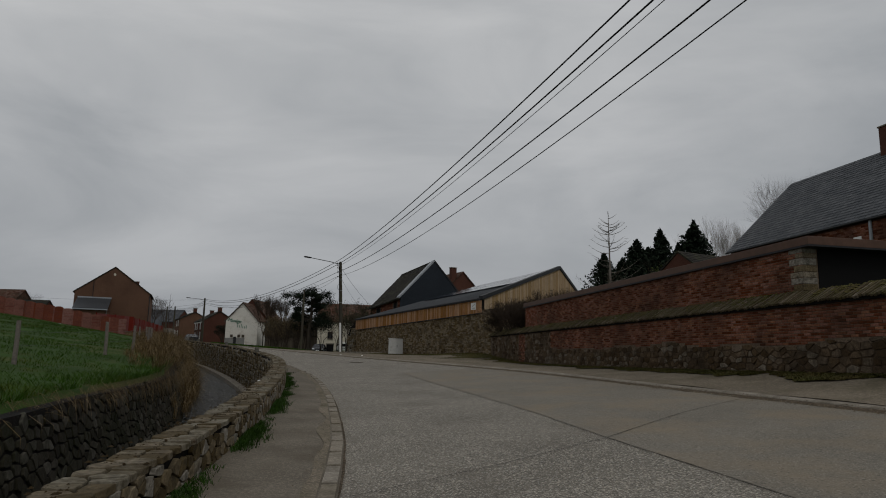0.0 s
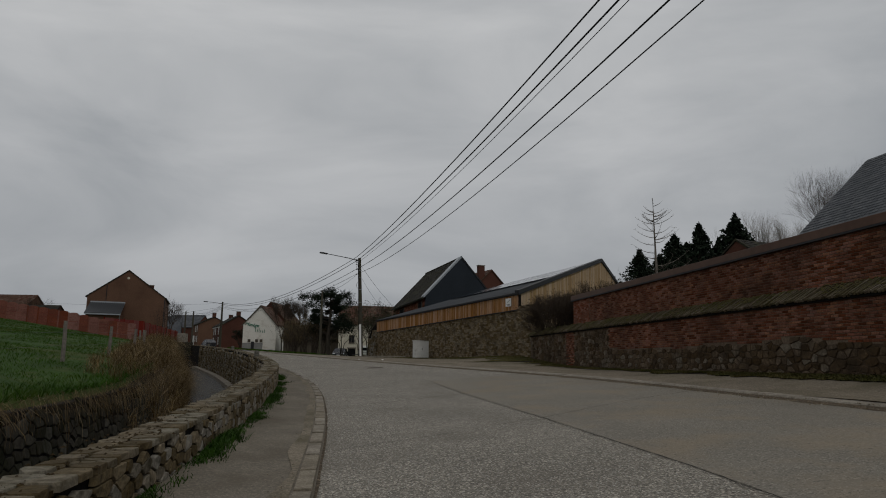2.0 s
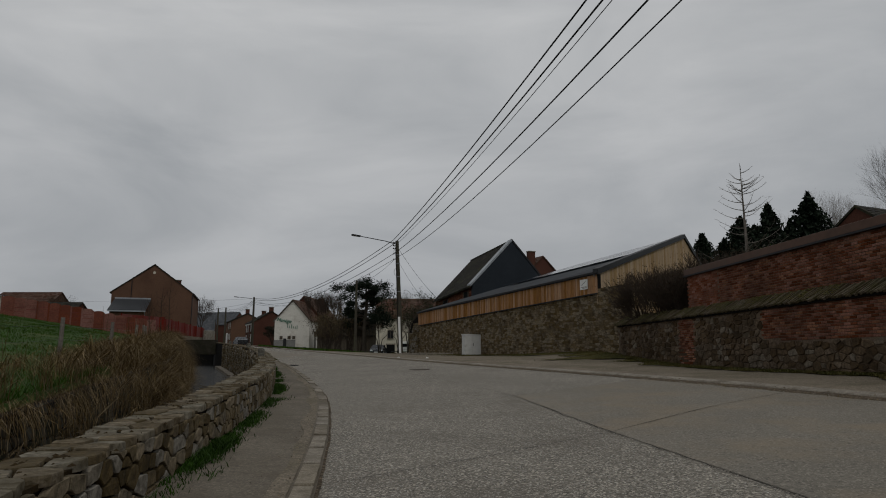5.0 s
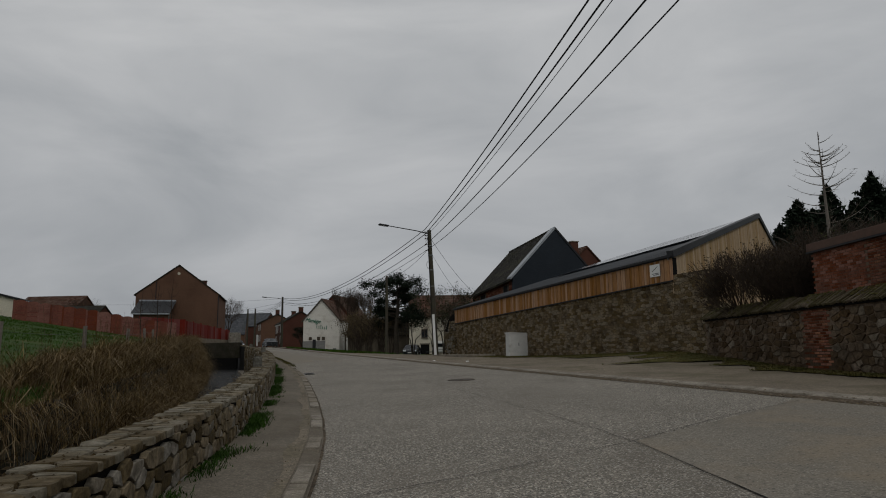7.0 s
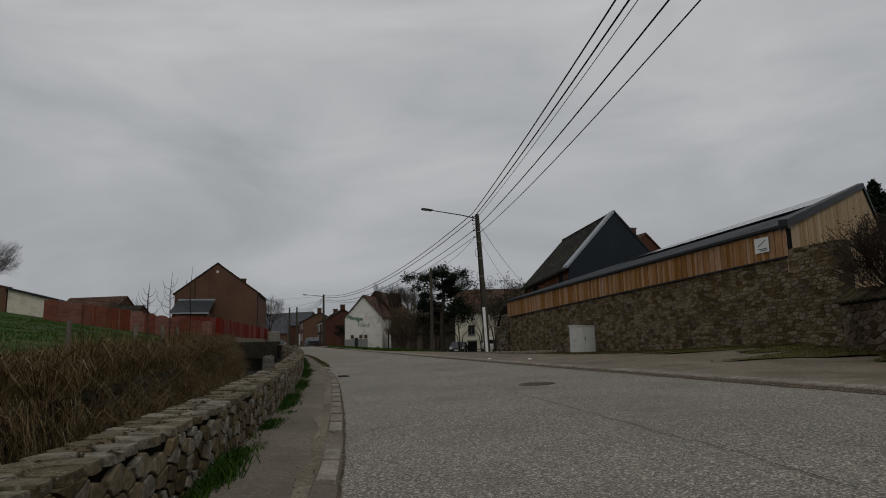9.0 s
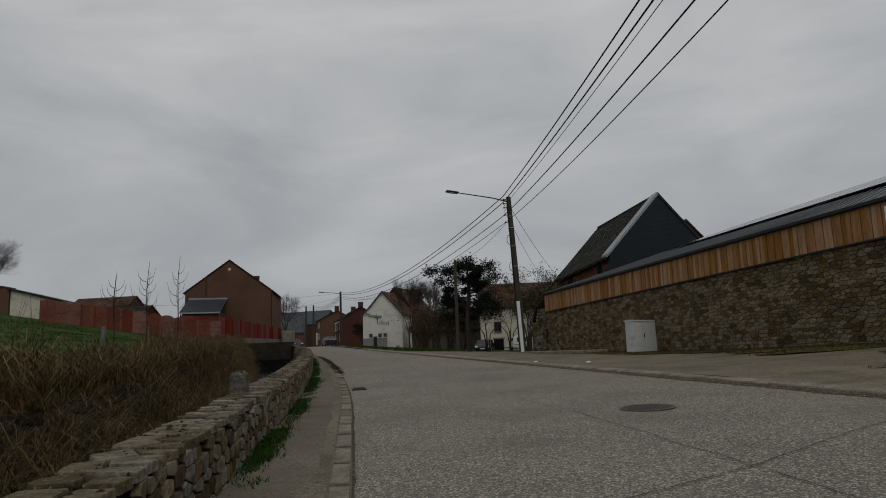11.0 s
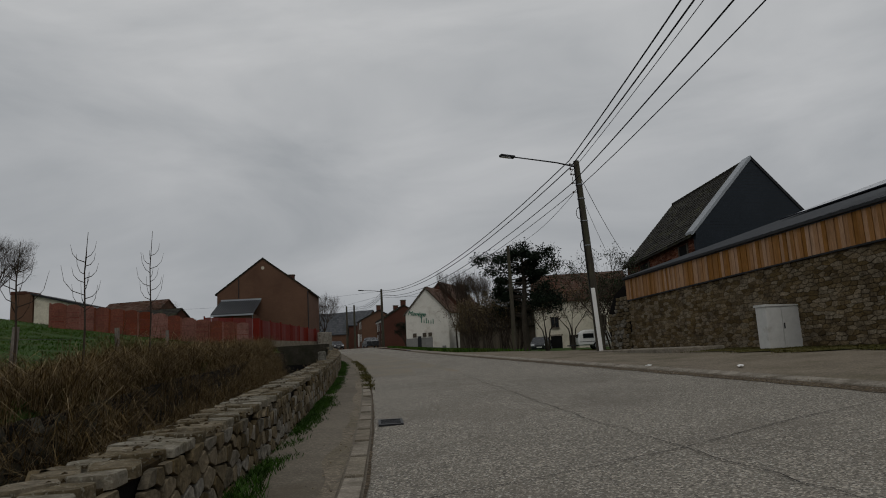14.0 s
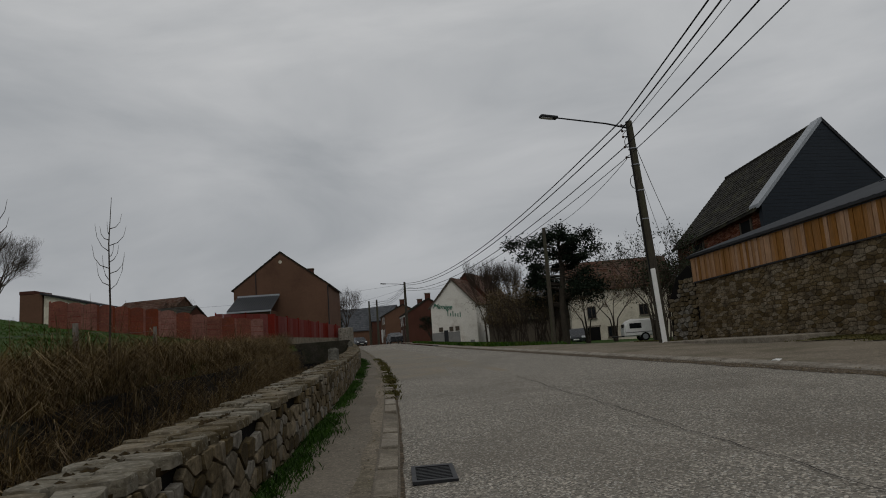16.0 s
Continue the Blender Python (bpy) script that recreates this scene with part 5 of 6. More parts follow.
def slate_house():
    h = empty("slate_roofed_house", pose(0, 0, 0), "large red brick house with a grey slate roof", "house")
    x0, x1, z0, z1, ya, yb = 33.4, 40.2, 10.1, 16.6, 22.0, -24.0
    part("wall", box((x0 + 0.25, yb + 0.2, 0.0), (x1 + 6.3, ya - 0.2, z0)), M["house_brick_red"], h)
    s = Soup()
    brick_face(s, -21.5, 8.0, 5.5, 10.0, 0, random.Random(9), bl=0.32, bh=0.10)
    s.v = [Vector((x0 + 0.244 - v[1], -v[0], v[2])) for v in s.v]
    s.make("brickwork", M["brick_i"], h, "red brick wall under the eave", "", "stuff")
    part("gable", prism([(x0 + 0.25, z0 - 0.01), (x1 + 6.3, z0 - 0.01), (x1, z1 - 0.2)], ya - 0.4, ya - 0.22), M["house_brick_red"], h, "brick gable")
    r = part("roof", prism([(x0, z0), (x1, z1), (x1 + 6.8, z0), (x1 + 6.8, z0 + 0.12), (x1, z1 + 0.14), (x0, z0 + 0.12)], yb, ya), M["slate"], h, "grey slate roof")
    tiles_on(r, (x0, ya, z0 + 0.125), (x0, yb, z0 + 0.125), (x1, ya, z1 + 0.145), (x1, yb, z1 + 0.145), 26, 90, "slate", random.Random(8), 0.03)
    part("gutter", tube([(x0 - 0.06, ya, z0 + 0.02), (x0 - 0.06, yb, z0 + 0.02)], 0.06), M["dark_metal"], h, "dark gutter")
    part("downpipe", tube([(x0 + 0.15, 7.4, z0), (x0 + 0.15, 7.4, 3.0)], 0.1), M["zinc"], h, "zinc downpipe")
    v = part("vent", box((x0 + 0.15, 8.2, 8.7), (x0 + 0.26, 8.8, 9.2)), M["white_plastic"], h, "small white wall vent")
    chimney(h, x1, 11.5, 16.0, 18.4, 1.1, 1.2)
    # lower tiled roof beside it
    b = gabled("tiled_outbuilding", pose(31.6, 26.5, 2.2, 0, 0, -72), 3.2, 7.0, 6.2, 8.6, "house_brick_red", "roof_dark", "small outbuilding with dark tiled roof behind the wall", 12, 18)


slate_house()


def brick_house_left():
    h = gabled("brick_house", pose(-31.9, 87.5, 3.0, 0, 0, 10), 5.5, 11.0, 7.2, 11.3, "house_brick", "roof_dark", "tall brown brick house with a blank gable beside the stream", 12, 20, 0.25)
    rnd = random.Random(3)
    s = Soup()
    brick_face(s, -5.5, 5.5, 0.0, 11.2, 0, rnd, lambda u, z: z < 7.2 + 4.1 * (1 - abs(u) / 5.5) - 0.1, 0.44, 0.13)
    s.v = [Vector((v[0], -v[1] * 0.6 - 0.002, v[2])) for v in s.v]
    s.make("brickwork", M["house_brick"], h, "courses of brown brick", "", "stuff")
    bm = bmesh.new()
    bmesh.ops.create_circle(bm, cap_ends=True, radius=0.2, segments=16, matrix=pose(0, -0.03, 10.2, 90))
    part("vent", bm, M["cream_wall"], h, "round pale vent under the ridge")
    chimney(h, 3.2, 2.0, 8.0, 9.35, 0.7, 0.7)
    part("pipe", tube([(-2.9, -0.06, 5.8), (-2.9, -0.06, 9.0)], 0.05), M["dark_metal"], h, "dark flue pipe")
    part("downpipe", tube([(5.45, -0.08, 0.5), (5.45, -0.08, 7.1)], 0.06), M["dark_metal"], h, "dark downpipe")
    # lean-to
    l = empty("lean_to", pose(-33.6, 86.6, 3.0, 0, 0, 10), "brick lean-to with dark corrugated roof against the house", "lean-to")
    part("wall", box((-2.9, -4.0, -1.0), (1.5, 0.2, 4.3)), M["house_brick"], l)
    r = part("roof", prism([(-3.1, 0), (1.7, 0), (1.7, 0.1), (-3.1, 0.1)], 0, 1), M["metal_roof"], l, "dark corrugated roof")
    for v in r.data.vertices:
        v.co = Vector((v.co.x, -4.4 + 4.6 * v.co.y, 4.25 + v.co.z + 1.9 * v.co.y))
    for k in range(19):
        x = -3.05 + k * 0.25
        part("rib", tube([(x, -4.4, 4.39), (x, 0.2, 6.29)], 0.05, 5), M["metal_roof"], r)
    part("fascia", box((-3.1, -4.5, 4.12), (1.7, -4.38, 4.3)), M["zinc"], l, "pale metal eave")
    part("flashing", box((-3.1, 0.05, 6.2), (1.7, 0.25, 6.42)), M["zinc"], l, "pale flashing")
    part("downpipe", tube([(1.6, -4.4, 4.1), (1.55, -4.1, 3.6), (1.55, -4.1, 1.0)], 0.05), M["zinc"], l, "pale downpipe")
    # roofs further back
    gabled("tiled_house", pose(-46.5, 92, 3.4, 0, 0, 82), 3.4, 9.0, 4.6, 7.0, "house_brick", "roof_red", "house with weathered orange tiled roof beyond the fence", 10, 22)
    t = gabled("low_shed", pose(-38.5, 80, 3.4, 0, 0, 86), 2.4, 9.5, 3.2, 4.6, "house_brick_red", "roof_dark", "low shed with dark roof beyond the fence", 8, 22)


brick_house_left()


def meadow_shed():
    s = empty("garden_shed", pose(-51.4, 75.0, 7.6, 0, 0, 10), "cream rendered shed with a sloping flat roof behind the meadow", "shed")
    part("wall", prism([(-0.9, -2.6), (4.6, -2.6), (4.6, 0.95), (-0.9, 2.4)], 0, 5), M["cream_wall"], s)
    part("roof", prism([(-1.2, 2.5), (4.9, 0.92), (4.9, 1.12), (-1.2, 2.7)], -0.3, 5.2), M["dark_metal"], s, "thin dark roof")
    part("gutter", tube([(4.85, -0.3, 0.95), (4.85, 5.2, 0.95)], 0.07), M["zinc"], s, "grey gutter")
    b = empty("brick_shed", pose(-53.4, 74.6, 7.6, 0, 0, 8), "small dark brick shed beside the cream shed", "shed")
    part("wall", box((-1.3, 0, -2.6), (1.0, 3, 2.6)), M["house_brick"], b)
    part("parapet", box((-1.35, -0.05, 2.6), (0.2, 3.05, 2.95), None, 0.02), M["house_brick_red"], b)


meadow_shed()


# ---------------- red panel fence ----------------
def panel_fence():
    pts = [(-35.0, 54.0), (-29.0, 57.2), (-23.0, 61.3)]
    f = empty("panel_fence", Matrix.Identity(4), "red painted concrete panel fence along the meadow", "fence")
    rnd = random.Random(6)
    path = []
    for a, b in zip(pts, pts[1:]):
        n = round(math.dist(a, b) / 1.0)
        path += [(a[0] + (b[0] - a[0]) * i / n, a[1] + (b[1] - a[1]) * i / n) for i in range(n)]
    path.append(pts[-1])

    def foot(x):
        return interp([(-35.0, 5.35), (-29.0, 4.45), (-26.0, 3.8), (-23.0, 3.45)], x)[0]

    for a, b in zip(path, path[1:]):
        zl = (foot(a[0]) + foot(b[0])) / 2
        ang = math.degrees(math.atan2(b[1] - a[1], b[0] - a[0]))
        m = pose(a[0], a[1], zl, 0, 0, ang)
        L = math.dist(a, b)
        part("post", box((-0.07, -0.07, -0.5), (0.07, 0.07, 1.42), m, 0.015), M["fence_red"], f)
        arch = [(0.06, -0.5), (L - 0.06, -0.5), (L - 0.06, 1.28)] + [(L / 2 + (L / 2 - 0.06) * math.cos(t), 1.28 + 0.14 * math.sin(t)) for t in frange(0.3, 2.84, 0.42)] + [(0.06, 1.28)]
        p = part("panel", prism(arch, -0.03, 0.03, m), M["fence_red"], f)
        for k in range(3):
            part("groove", box((0.08, -0.036, 0.05 + k * 0.38), (L - 0.08, 0.036, 0.075 + k * 0.38), m), M["fence_dark"], p)
    # darker stretch that turns along the stream
    d = empty("painted_fence", Matrix.Identity(4), "dark red painted board fence on a concrete base beside the stream", "fence")
    a0, a1, a2 = Vector((-26.2, 60.0, 3.7)), Vector((-22.4, 62.0, 3.5)), Vector((-21.4, 75.5, 3.25))
    for (p, q, h, n) in ((a0, a1, 1.72, 8), (a1, a2, 1.6, 26)):
        for i in range(n):
            s, e = p.lerp(q, i / n), p.lerp(q, (i + 1) / n)
            ang = math.degrees(math.atan2(e.y - s.y, e.x - s.x))
            L = (e - s).to_2d().length
            hh = h - (0.25 * i / n if n > 10 else 0)
            part("board", box((0.0, -0.02, -0.1), (L - 0.02, 0.02, hh + rnd.uniform(-0.01, 0.01)), pose(s.x, s.y, s.z, 0, 0, ang)), M["fence_dark"], d)
            if i % 4 == 0:
                part("post", box((-0.05, -0.06, -0.6), (0.05, 0.06, hh + 0.12), pose(s.x, s.y, s.z, 0, 0, ang)), M["fence_dark"], d)
    ang = math.degrees(math.atan2(a2.y - a1.y, a2.x - a1.x))
    part("base", box((0, -0.12, -1.2), ((a2 - a1).length, 0.1, -0.05), pose(a1.x, a1.y, a1.z, 0, 0, ang)), M["kerb"], d, "grey concrete base")
    # culvert where the stream goes under
    c = empty("culvert", pose(-19.6, 62.5, base(62), 0, 0, -8), "dark stone culvert where the stream goes underground", "culvert", "", "structure")
    part("headwall", box((-3.6, 0, -0.6), (2.8, 0.6, 1.0), None, 0.04), M["stone_dark"], c)
    part("opening", box((-3.2, -0.03, -2.4), (2.5, 0.3, -0.6)), M["black"], c, "black culvert mouth")
    w = empty("stone_pier", pose(-20.6, 74.5, base(74), 0, 0, -10), "rough stone pier at the end of the red fence", "pier")
    part("shaft", box((-0.5, -0.5, -0.5), (0.6, 0.6, 2.1), None, 0.08), M["stone"], w)


panel_fence()


# ---------------- white riding-school house ----------------
def white_house():
    h = gabled("white_house", pose(-11.35, 84.0, 2.1, 0, 0, -15), 2.62, 13.0, 4.15, 6.95, "white_wall", "roof_red",
               "whitewashed gabled house with green lettering and red tiled roof", 14, 30, 0.18)
    for z0, x in ((0.0, 0),):
        part("plinth", box((-2.64, -0.04, -0.6), (0.6, 0.0, 1.35)), M["grey_plinth"], h, "grey cement plinth")
    for s in (-1, 1):
        part("barge_board", prism([(0, 6.9), (s * 2.85, 3.88), (s * 2.85, 4.08), (0, 7.1)], -0.16, -0.04), M["wood_old"], h, "dark brown barge board")
    cu = bpy.data.curves.new("lettering", "FONT")
    cu.body = "Manège"
    cu.size = 0.72
    cu.extrude = 0.02
    cu.shear = 0.3
    cu.materials.append(M["green_paint"])
    t = new("lettering", cu)
    t.parent = h
    t.matrix_basis = pose(-2.35, -0.05, 4.05, 90, 8, 0)
    tagged(t, "green painted word on the gable")
    for k, (x0, x1, hh) in enumerate(((-0.72, -0.55, 0.62), (-0.45, -0.2, 0.36), (-0.12, 0.02, 0.58), (0.1, 0.32, 0.36), (0.4, 0.62, 0.36), (0.7, 0.86, 0.55))):
        part("letter_bar", box(((x0 + x1) / 2 - 0.035, -0.06, 3.05 - 0.14 * (x0 + 0.7)), ((x0 + x1) / 2 + 0.035, -0.03, 3.05 + hh - 0.14 * (x0 + 0.7))), M["green_paint"], h)
    for x in (-1.55, -0.35, 0.35):
        part("notice_board", box((x - 0.22, -0.09, 1.45), (x + 0.22, -0.04, 1.9), None, 0.01), M["wood_old"], h, "small framed notice")
    part("gate", box((-1.2, -0.09, -0.2), (-0.75, -0.05, 1.55)), M["dark_metal"], h, "dark gate leaf")
    part("hatch", box((1.75, -0.07, -0.3), (2.2, -0.03, 0.35)), M["grey_plinth"], h, "low vent hatch")
    chimney(h, 0.3, 11.5, 6.3, 8.2, 0.7, 0.7)
    gabled("low_outbuilding", pose(-7.4, 82.5, 1.1, 0, 0, -90), 2.6, 8.4, 2.9, 5.0, "wood_old", "roof_dark", "low dark outbuilding behind the shrubs", 10, 24)
    # higher red roof behind
    gabled("red_roofed_house", pose(-10.3, 88.6, 2.1, 0, 0, -15), 2.4, 8.0, 5.2, 7.9, "house_brick_red", "roof_red", "brick house with red roof behind the white gable", 10, 22)


white_house()


def cream_house():
    h = gabled("cream_house", pose(0.6, 80.0, 1.0, 0, 0, -90), 3.4, 9.5, 5.2, 8.0, "cream_wall", "roof_red", "stained cream farmhouse with a brown tiled roof behind the trees", 12, 26)
    # long front faces the road: local x = +half side
    f = empty("front", pose(3.4, 0, 0, 0, 0, 90), "long front wall")
    f.parent = h
    part("plinth", box((0.0, -0.05, -0.5), (9.5, 0.0, 0.35)), M["grey_plinth"], f, "blue-grey painted plinth")
    d = part("door", box((1.4, -0.06, -0.1), (2.5, -0.02, 1.7)), M["black"], f, "dark open stable door")
    part("door_frame", box((1.3, -0.08, 1.7), (2.6, -0.01, 1.85)), M["kerb"], f, "stone lintel")
    for x0, x1, z0, z1 in ((1.5, 2.3, 2.5, 3.6), (3.2, 4.0, 0.7, 1.7), (0.0, 0.7, 0.4, 1.6), (6.2, 7.0, 2.5, 3.5), (6.0, 6.9, 0.5, 1.6)):
        window(f, x0, x1, z0, z1, 0.0, "wood_old", -1, True)


cream_house()


def road_houses():
    h = gabled("village_house", pose(-17.2, 104.0, 3.0, 0, 0, 19), 3.0, 8.2, 3.9, 5.7, "house_brick_red", "roof_dark", "dark red brick village house with white trimmed windows", 10, 22)
    chimney(h, 0, 0.5, 5.3, 6.5, 0.7, 0.6)
    chimney(h, 0, 7.6, 5.3, 6.3, 0.7, 0.6)
    f = empty("front", pose(-3.0, 8.2, 0, 0, 0, -90), "street front")
    f.parent = h
    for x in (0.8, 2.6, 5.6):
        window(f, x, x + 0.75, 2.4, 3.6, 0.0, "white_plastic", -1, True)
    for x in (0.8, 5.6):
        window(f, x, x + 0.9, 0.6, 1.9, 0.0, "white_plastic", -1, True)
    part("door", box((3.2, -0.06, 0), (4.1, -0.01, 2.1)), M["wood_old"], f, "brown front door")
    part("cornice", box((0, -0.1, 3.62), (8.2, 0.0, 3.82)), M["white_plastic"], f, "white eave board")
    h2 = gabled("village_house", pose(-24.3, 121.0, 3.6, 0, 0, 19), 3.0, 7.5, 4.3, 5.8, "house_brick", "roof_dark", "brown brick village house with a white garage door", 10, 20)
    chimney(h2, 0, 0.5, 5.4, 6.7, 0.7, 0.6)
    f = empty("front", pose(-3.0, 7.5, 0, 0, 0, -90), "street front")
    f.parent = h2
    part("garage_door", box((0.6, -0.05, 0), (2.8, -0.01, 2.2)), M["white_plastic"], f, "white garage door")
    for x in (3.6, 5.6):
        window(f, x, x + 0.8, 2.9, 4.1, 0.0, "white_plastic", -1, True)
        window(f, x, x + 0.8, 0.8, 2.0, 0.0, "white_plastic", -1, True)
    h3 = gabled("village_house", pose(-43.0, 138.0, 4.4, 0, 0, -80), 3.6, 8.5, 2.0, 6.1, "house_brick", "slate", "low village house with a grey slate roof", 12, 22)
    h4 = gabled("village_house", pose(-31.5, 150.0, 4.5, 0, 0, 70), 4, 9.0, 4.0, 7.0, "house_brick_red", "slate", "distant village house with grey roof", 8, 18)


road_houses()


# ---------------- vehicles ----------------
def wheel(parent, x, y, r=0.31):
    t = part("wheel", tube([(x, y - 0.09, r), (x, y + 0.09, r)], r, 18), M["tyre"], parent, "black tyre")
    part("rim", tube([(x, y - 0.1, r), (x, y + 0.1, r)], r * 0.62, 14), M["zinc"], t, "grey wheel rim")


def car(x, y, z, ang, mat, label):
    c = empty("car", pose(x, y, z, 0, 0, ang), label, "car", "cars in the village")
    prof = [(-2.1, 0.28), (2.1, 0.28), (2.14, 0.62), (1.95, 0.82), (1.1, 0.96), (0.55, 1.42), (-0.9, 1.47), (-1.75, 1.02), (-2.1, 0.92)]
    bm = prism(prof, -0.84, 0.84)
    for v in bm.verts:
        if v.co.z > 1.1:
            v.co.y *= 0.76
    bmesh.ops.bevel(bm, geom=list(bm.edges), offset=0.05, segments=2, affect="EDGES")
    body = part("body", bm, M[mat], c)
    for s in (-1, 1):
        part("side_window", prism([(-1.45, 1.0), (0.85, 1.0), (0.5, 1.36), (-0.85, 1.40)], s * 0.76 - 0.012, s * 0.76 + 0.012), M["glass_dark"], body, "dark side glass")
        part("headlight", box((2.0, s * 0.62 - 0.16, 0.6), (2.13, s * 0.62 + 0.16, 0.76), None, 0.02), M["headlight"], c, "clear headlight")
        for wx in (-1.3, 1.35):
            wheel(c, wx, s * 0.76)
    part("windscreen", box((-0.02, -0.62, 0.0), (0.02, 0.62, 0.56), pose(0.86, 0, 0.93, 0, -50, 0)), M["glass_dark"], body, "dark windscreen")
    part("number_plate", box((2.13, -0.24, 0.42), (2.15, 0.24, 0.52)), M["white_plastic"], c, "white plate")
    return c


car(-21.5, 100.3, base(100) + 0.02, 112, "car_dark", "dark estate car parked before the brick house")
car(-29.5, 112.0, base(112), -64, "car_dark", "dark car with pale headlights on the road")
car(-31.5, 114.5, base(114), -64, "zinc", "silver car standing on the road behind the dark one")
car(0.9, 74.0, 1.2, 262, "car_dark", "dark small car parked in the farmyard")


def caravan():
    c = empty("caravan", pose(4.0, 58.0, 1.28, 0, 0, 4), "small rounded white caravan parked in the yard", "caravan")
    prof = [(-1.15, 0.3), (1.15, 0.3), (1.25, 0.75), (1.05, 1.2), (0.65, 1.4), (-0.7, 1.42), (-1.1, 1.15), (-1.2, 0.75)]
    bm = prism(prof, -0.7, 0.7)
    bmesh.ops.bevel(bm, geom=list(bm.edges), offset=0.09, segments=3, affect="EDGES")
    b = part("body", bm, M["white_plastic"], c)
    part("window", box((-0.85, -0.72, 0.82), (-0.1, -0.695, 1.15), None, 0.01), M["glass_dark"], b, "dark side window")
    part("window", box((-1.17, -0.4, 0.85), (-1.1, 0.4, 1.12), None, 0.01), M["glass_dark"], b, "dark end window")
    part("stripe", box((-1.1, -0.712, 0.55), (1.1, -0.70, 0.6)), M["grey_plinth"], b, "thin grey stripe")
    for s in (-1, 1):
        wheel(c, 0.1, s * 0.62, 0.27)
    part("drawbar", tube([(-1.1, 0, 0.35), (-1.9, 0, 0.35)], 0.04), M["dark_metal"], c, "steel drawbar")


caravan()


# ---------------- plants ----------------
def branchy(soup, p, d, length, r, depth, rnd, spread=0.6, up=0.15, split=(2, 4), min_r=0.004, tips=None):
    """Limbs that taper and divide."""
    p = Vector(p)
    d = Vector(d).normalized()
    seg = 3
    for i in range(seg):
        nd = (d + Vector((rnd.gauss(0, 0.10), rnd.gauss(0, 0.10), rnd.gauss(0, 0.06) + up * 0.3))).normalized()
        q = p + nd * length / seg
        r1 = r * 0.86
        soup.stick(p, q, r, r1, 5 if r > 0.04 else 3)
        p, d, r = q, nd, r1
        if depth > 0 and i > 0:
            for _ in range(rnd.randint(*split) - 1):
                a = d.orthogonal().normalized()
                a = Matrix.Rotation(rnd.uniform(0, 6.28), 3, d) @ a
                nd2 = (d * rnd.uniform(0.5, 1.0) + a * spread * rnd.uniform(0.6, 1.3) + Vector((0, 0, up))).normalized()
                branchy(soup, p, nd2, length * rnd.uniform(0.55, 0.78), max(min_r, r * 0.6), depth - 1, rnd, spread, up, split, min_r, tips)
    if depth > 0:
        branchy(soup, p, d, length * 0.7, max(min_r, r * 0.8), depth - 1, rnd, spread, up, split, min_r, tips)
    elif tips is not None:
        tips.append(p)


def bare_tree(x, y, z, h, label, seed, mat="bark", depth=4, spread=0.6, r=None, name="bare_tree", up=0.15, group="", bole=0.3):
    rnd = random.Random(seed)
    e = empty(name, pose(x, y, z), label, "tree", group)
    s = Soup()
    r = r or h * 0.022
    top = Vector((rnd.uniform(-0.1, 0.1), rnd.uniform(-0.1, 0.1), h * bole))
    part("trunk", tube([(0, 0, -0.4), top * 0.5, top], (r * 1.25, r * 1.05, r * 0.9), 9), M[mat], e)
    for k in range(4):
        a = k * 1.57 + rnd.uniform(-0.5, 0.5)
        branchy(s, top, (math.cos(a) * spread * 0.8, math.sin(a) * spread * 0.8, 1), h * (1 - bole) * 0.43, r * 0.55, depth, rnd, spread, up)
    s.make("crown", M["twig" if mat == "bark" else mat], e, "bare branches and twigs", "", "stuff")
    return e


def sapling(x, y, top, seed):
    rnd = random.Random(seed)
    z = field_z(x, y) - 0.05
    h = top - z
    e = empty("sapling", pose(x, y, z), "thin bare young tree with upswept twigs in the meadow", "tree", "young trees in the meadow")
    part("trunk", tube([(0, 0, -0.2), (0.04, 0, h * 0.4), (-0.02, 0.02, h * 0.75), (0.05, 0, h)], (0.026, 0.02, 0.013, 0.005), 6), M["twig"], e)
    n = rnd.randint(11, 14)
    for k in range(n):
        z0 = h * (0.5 + 0.36 * k / n)
        a = k * 2.4 + rnd.uniform(-0.5, 0.5)
        ln = (0.62 - 0.35 * k / n) * rnd.uniform(0.7, 1.25)
        c = Vector((math.cos(a), math.sin(a), 0))
        o = Vector((0, 0, z0))
        pts = [o, o + c * ln * 0.4 + Vector((0, 0, ln * 0.16)), o + c * ln * 0.68 + Vector((0, 0, ln * 0.5)), o + c * ln * 0.8 + Vector((0, 0, ln * 1.05))]
        part("branch", tube(pts, (0.010, 0.008, 0.006, 0.003), 4), M["twig"], e)


for i, (x, y, top) in enumerate(((-10.63, 20.17, 4.0), (-10.73, 22.26, 4.56), (-11.49, 26.18, 5.34))):
    sapling(x, y, top, 60 + i)


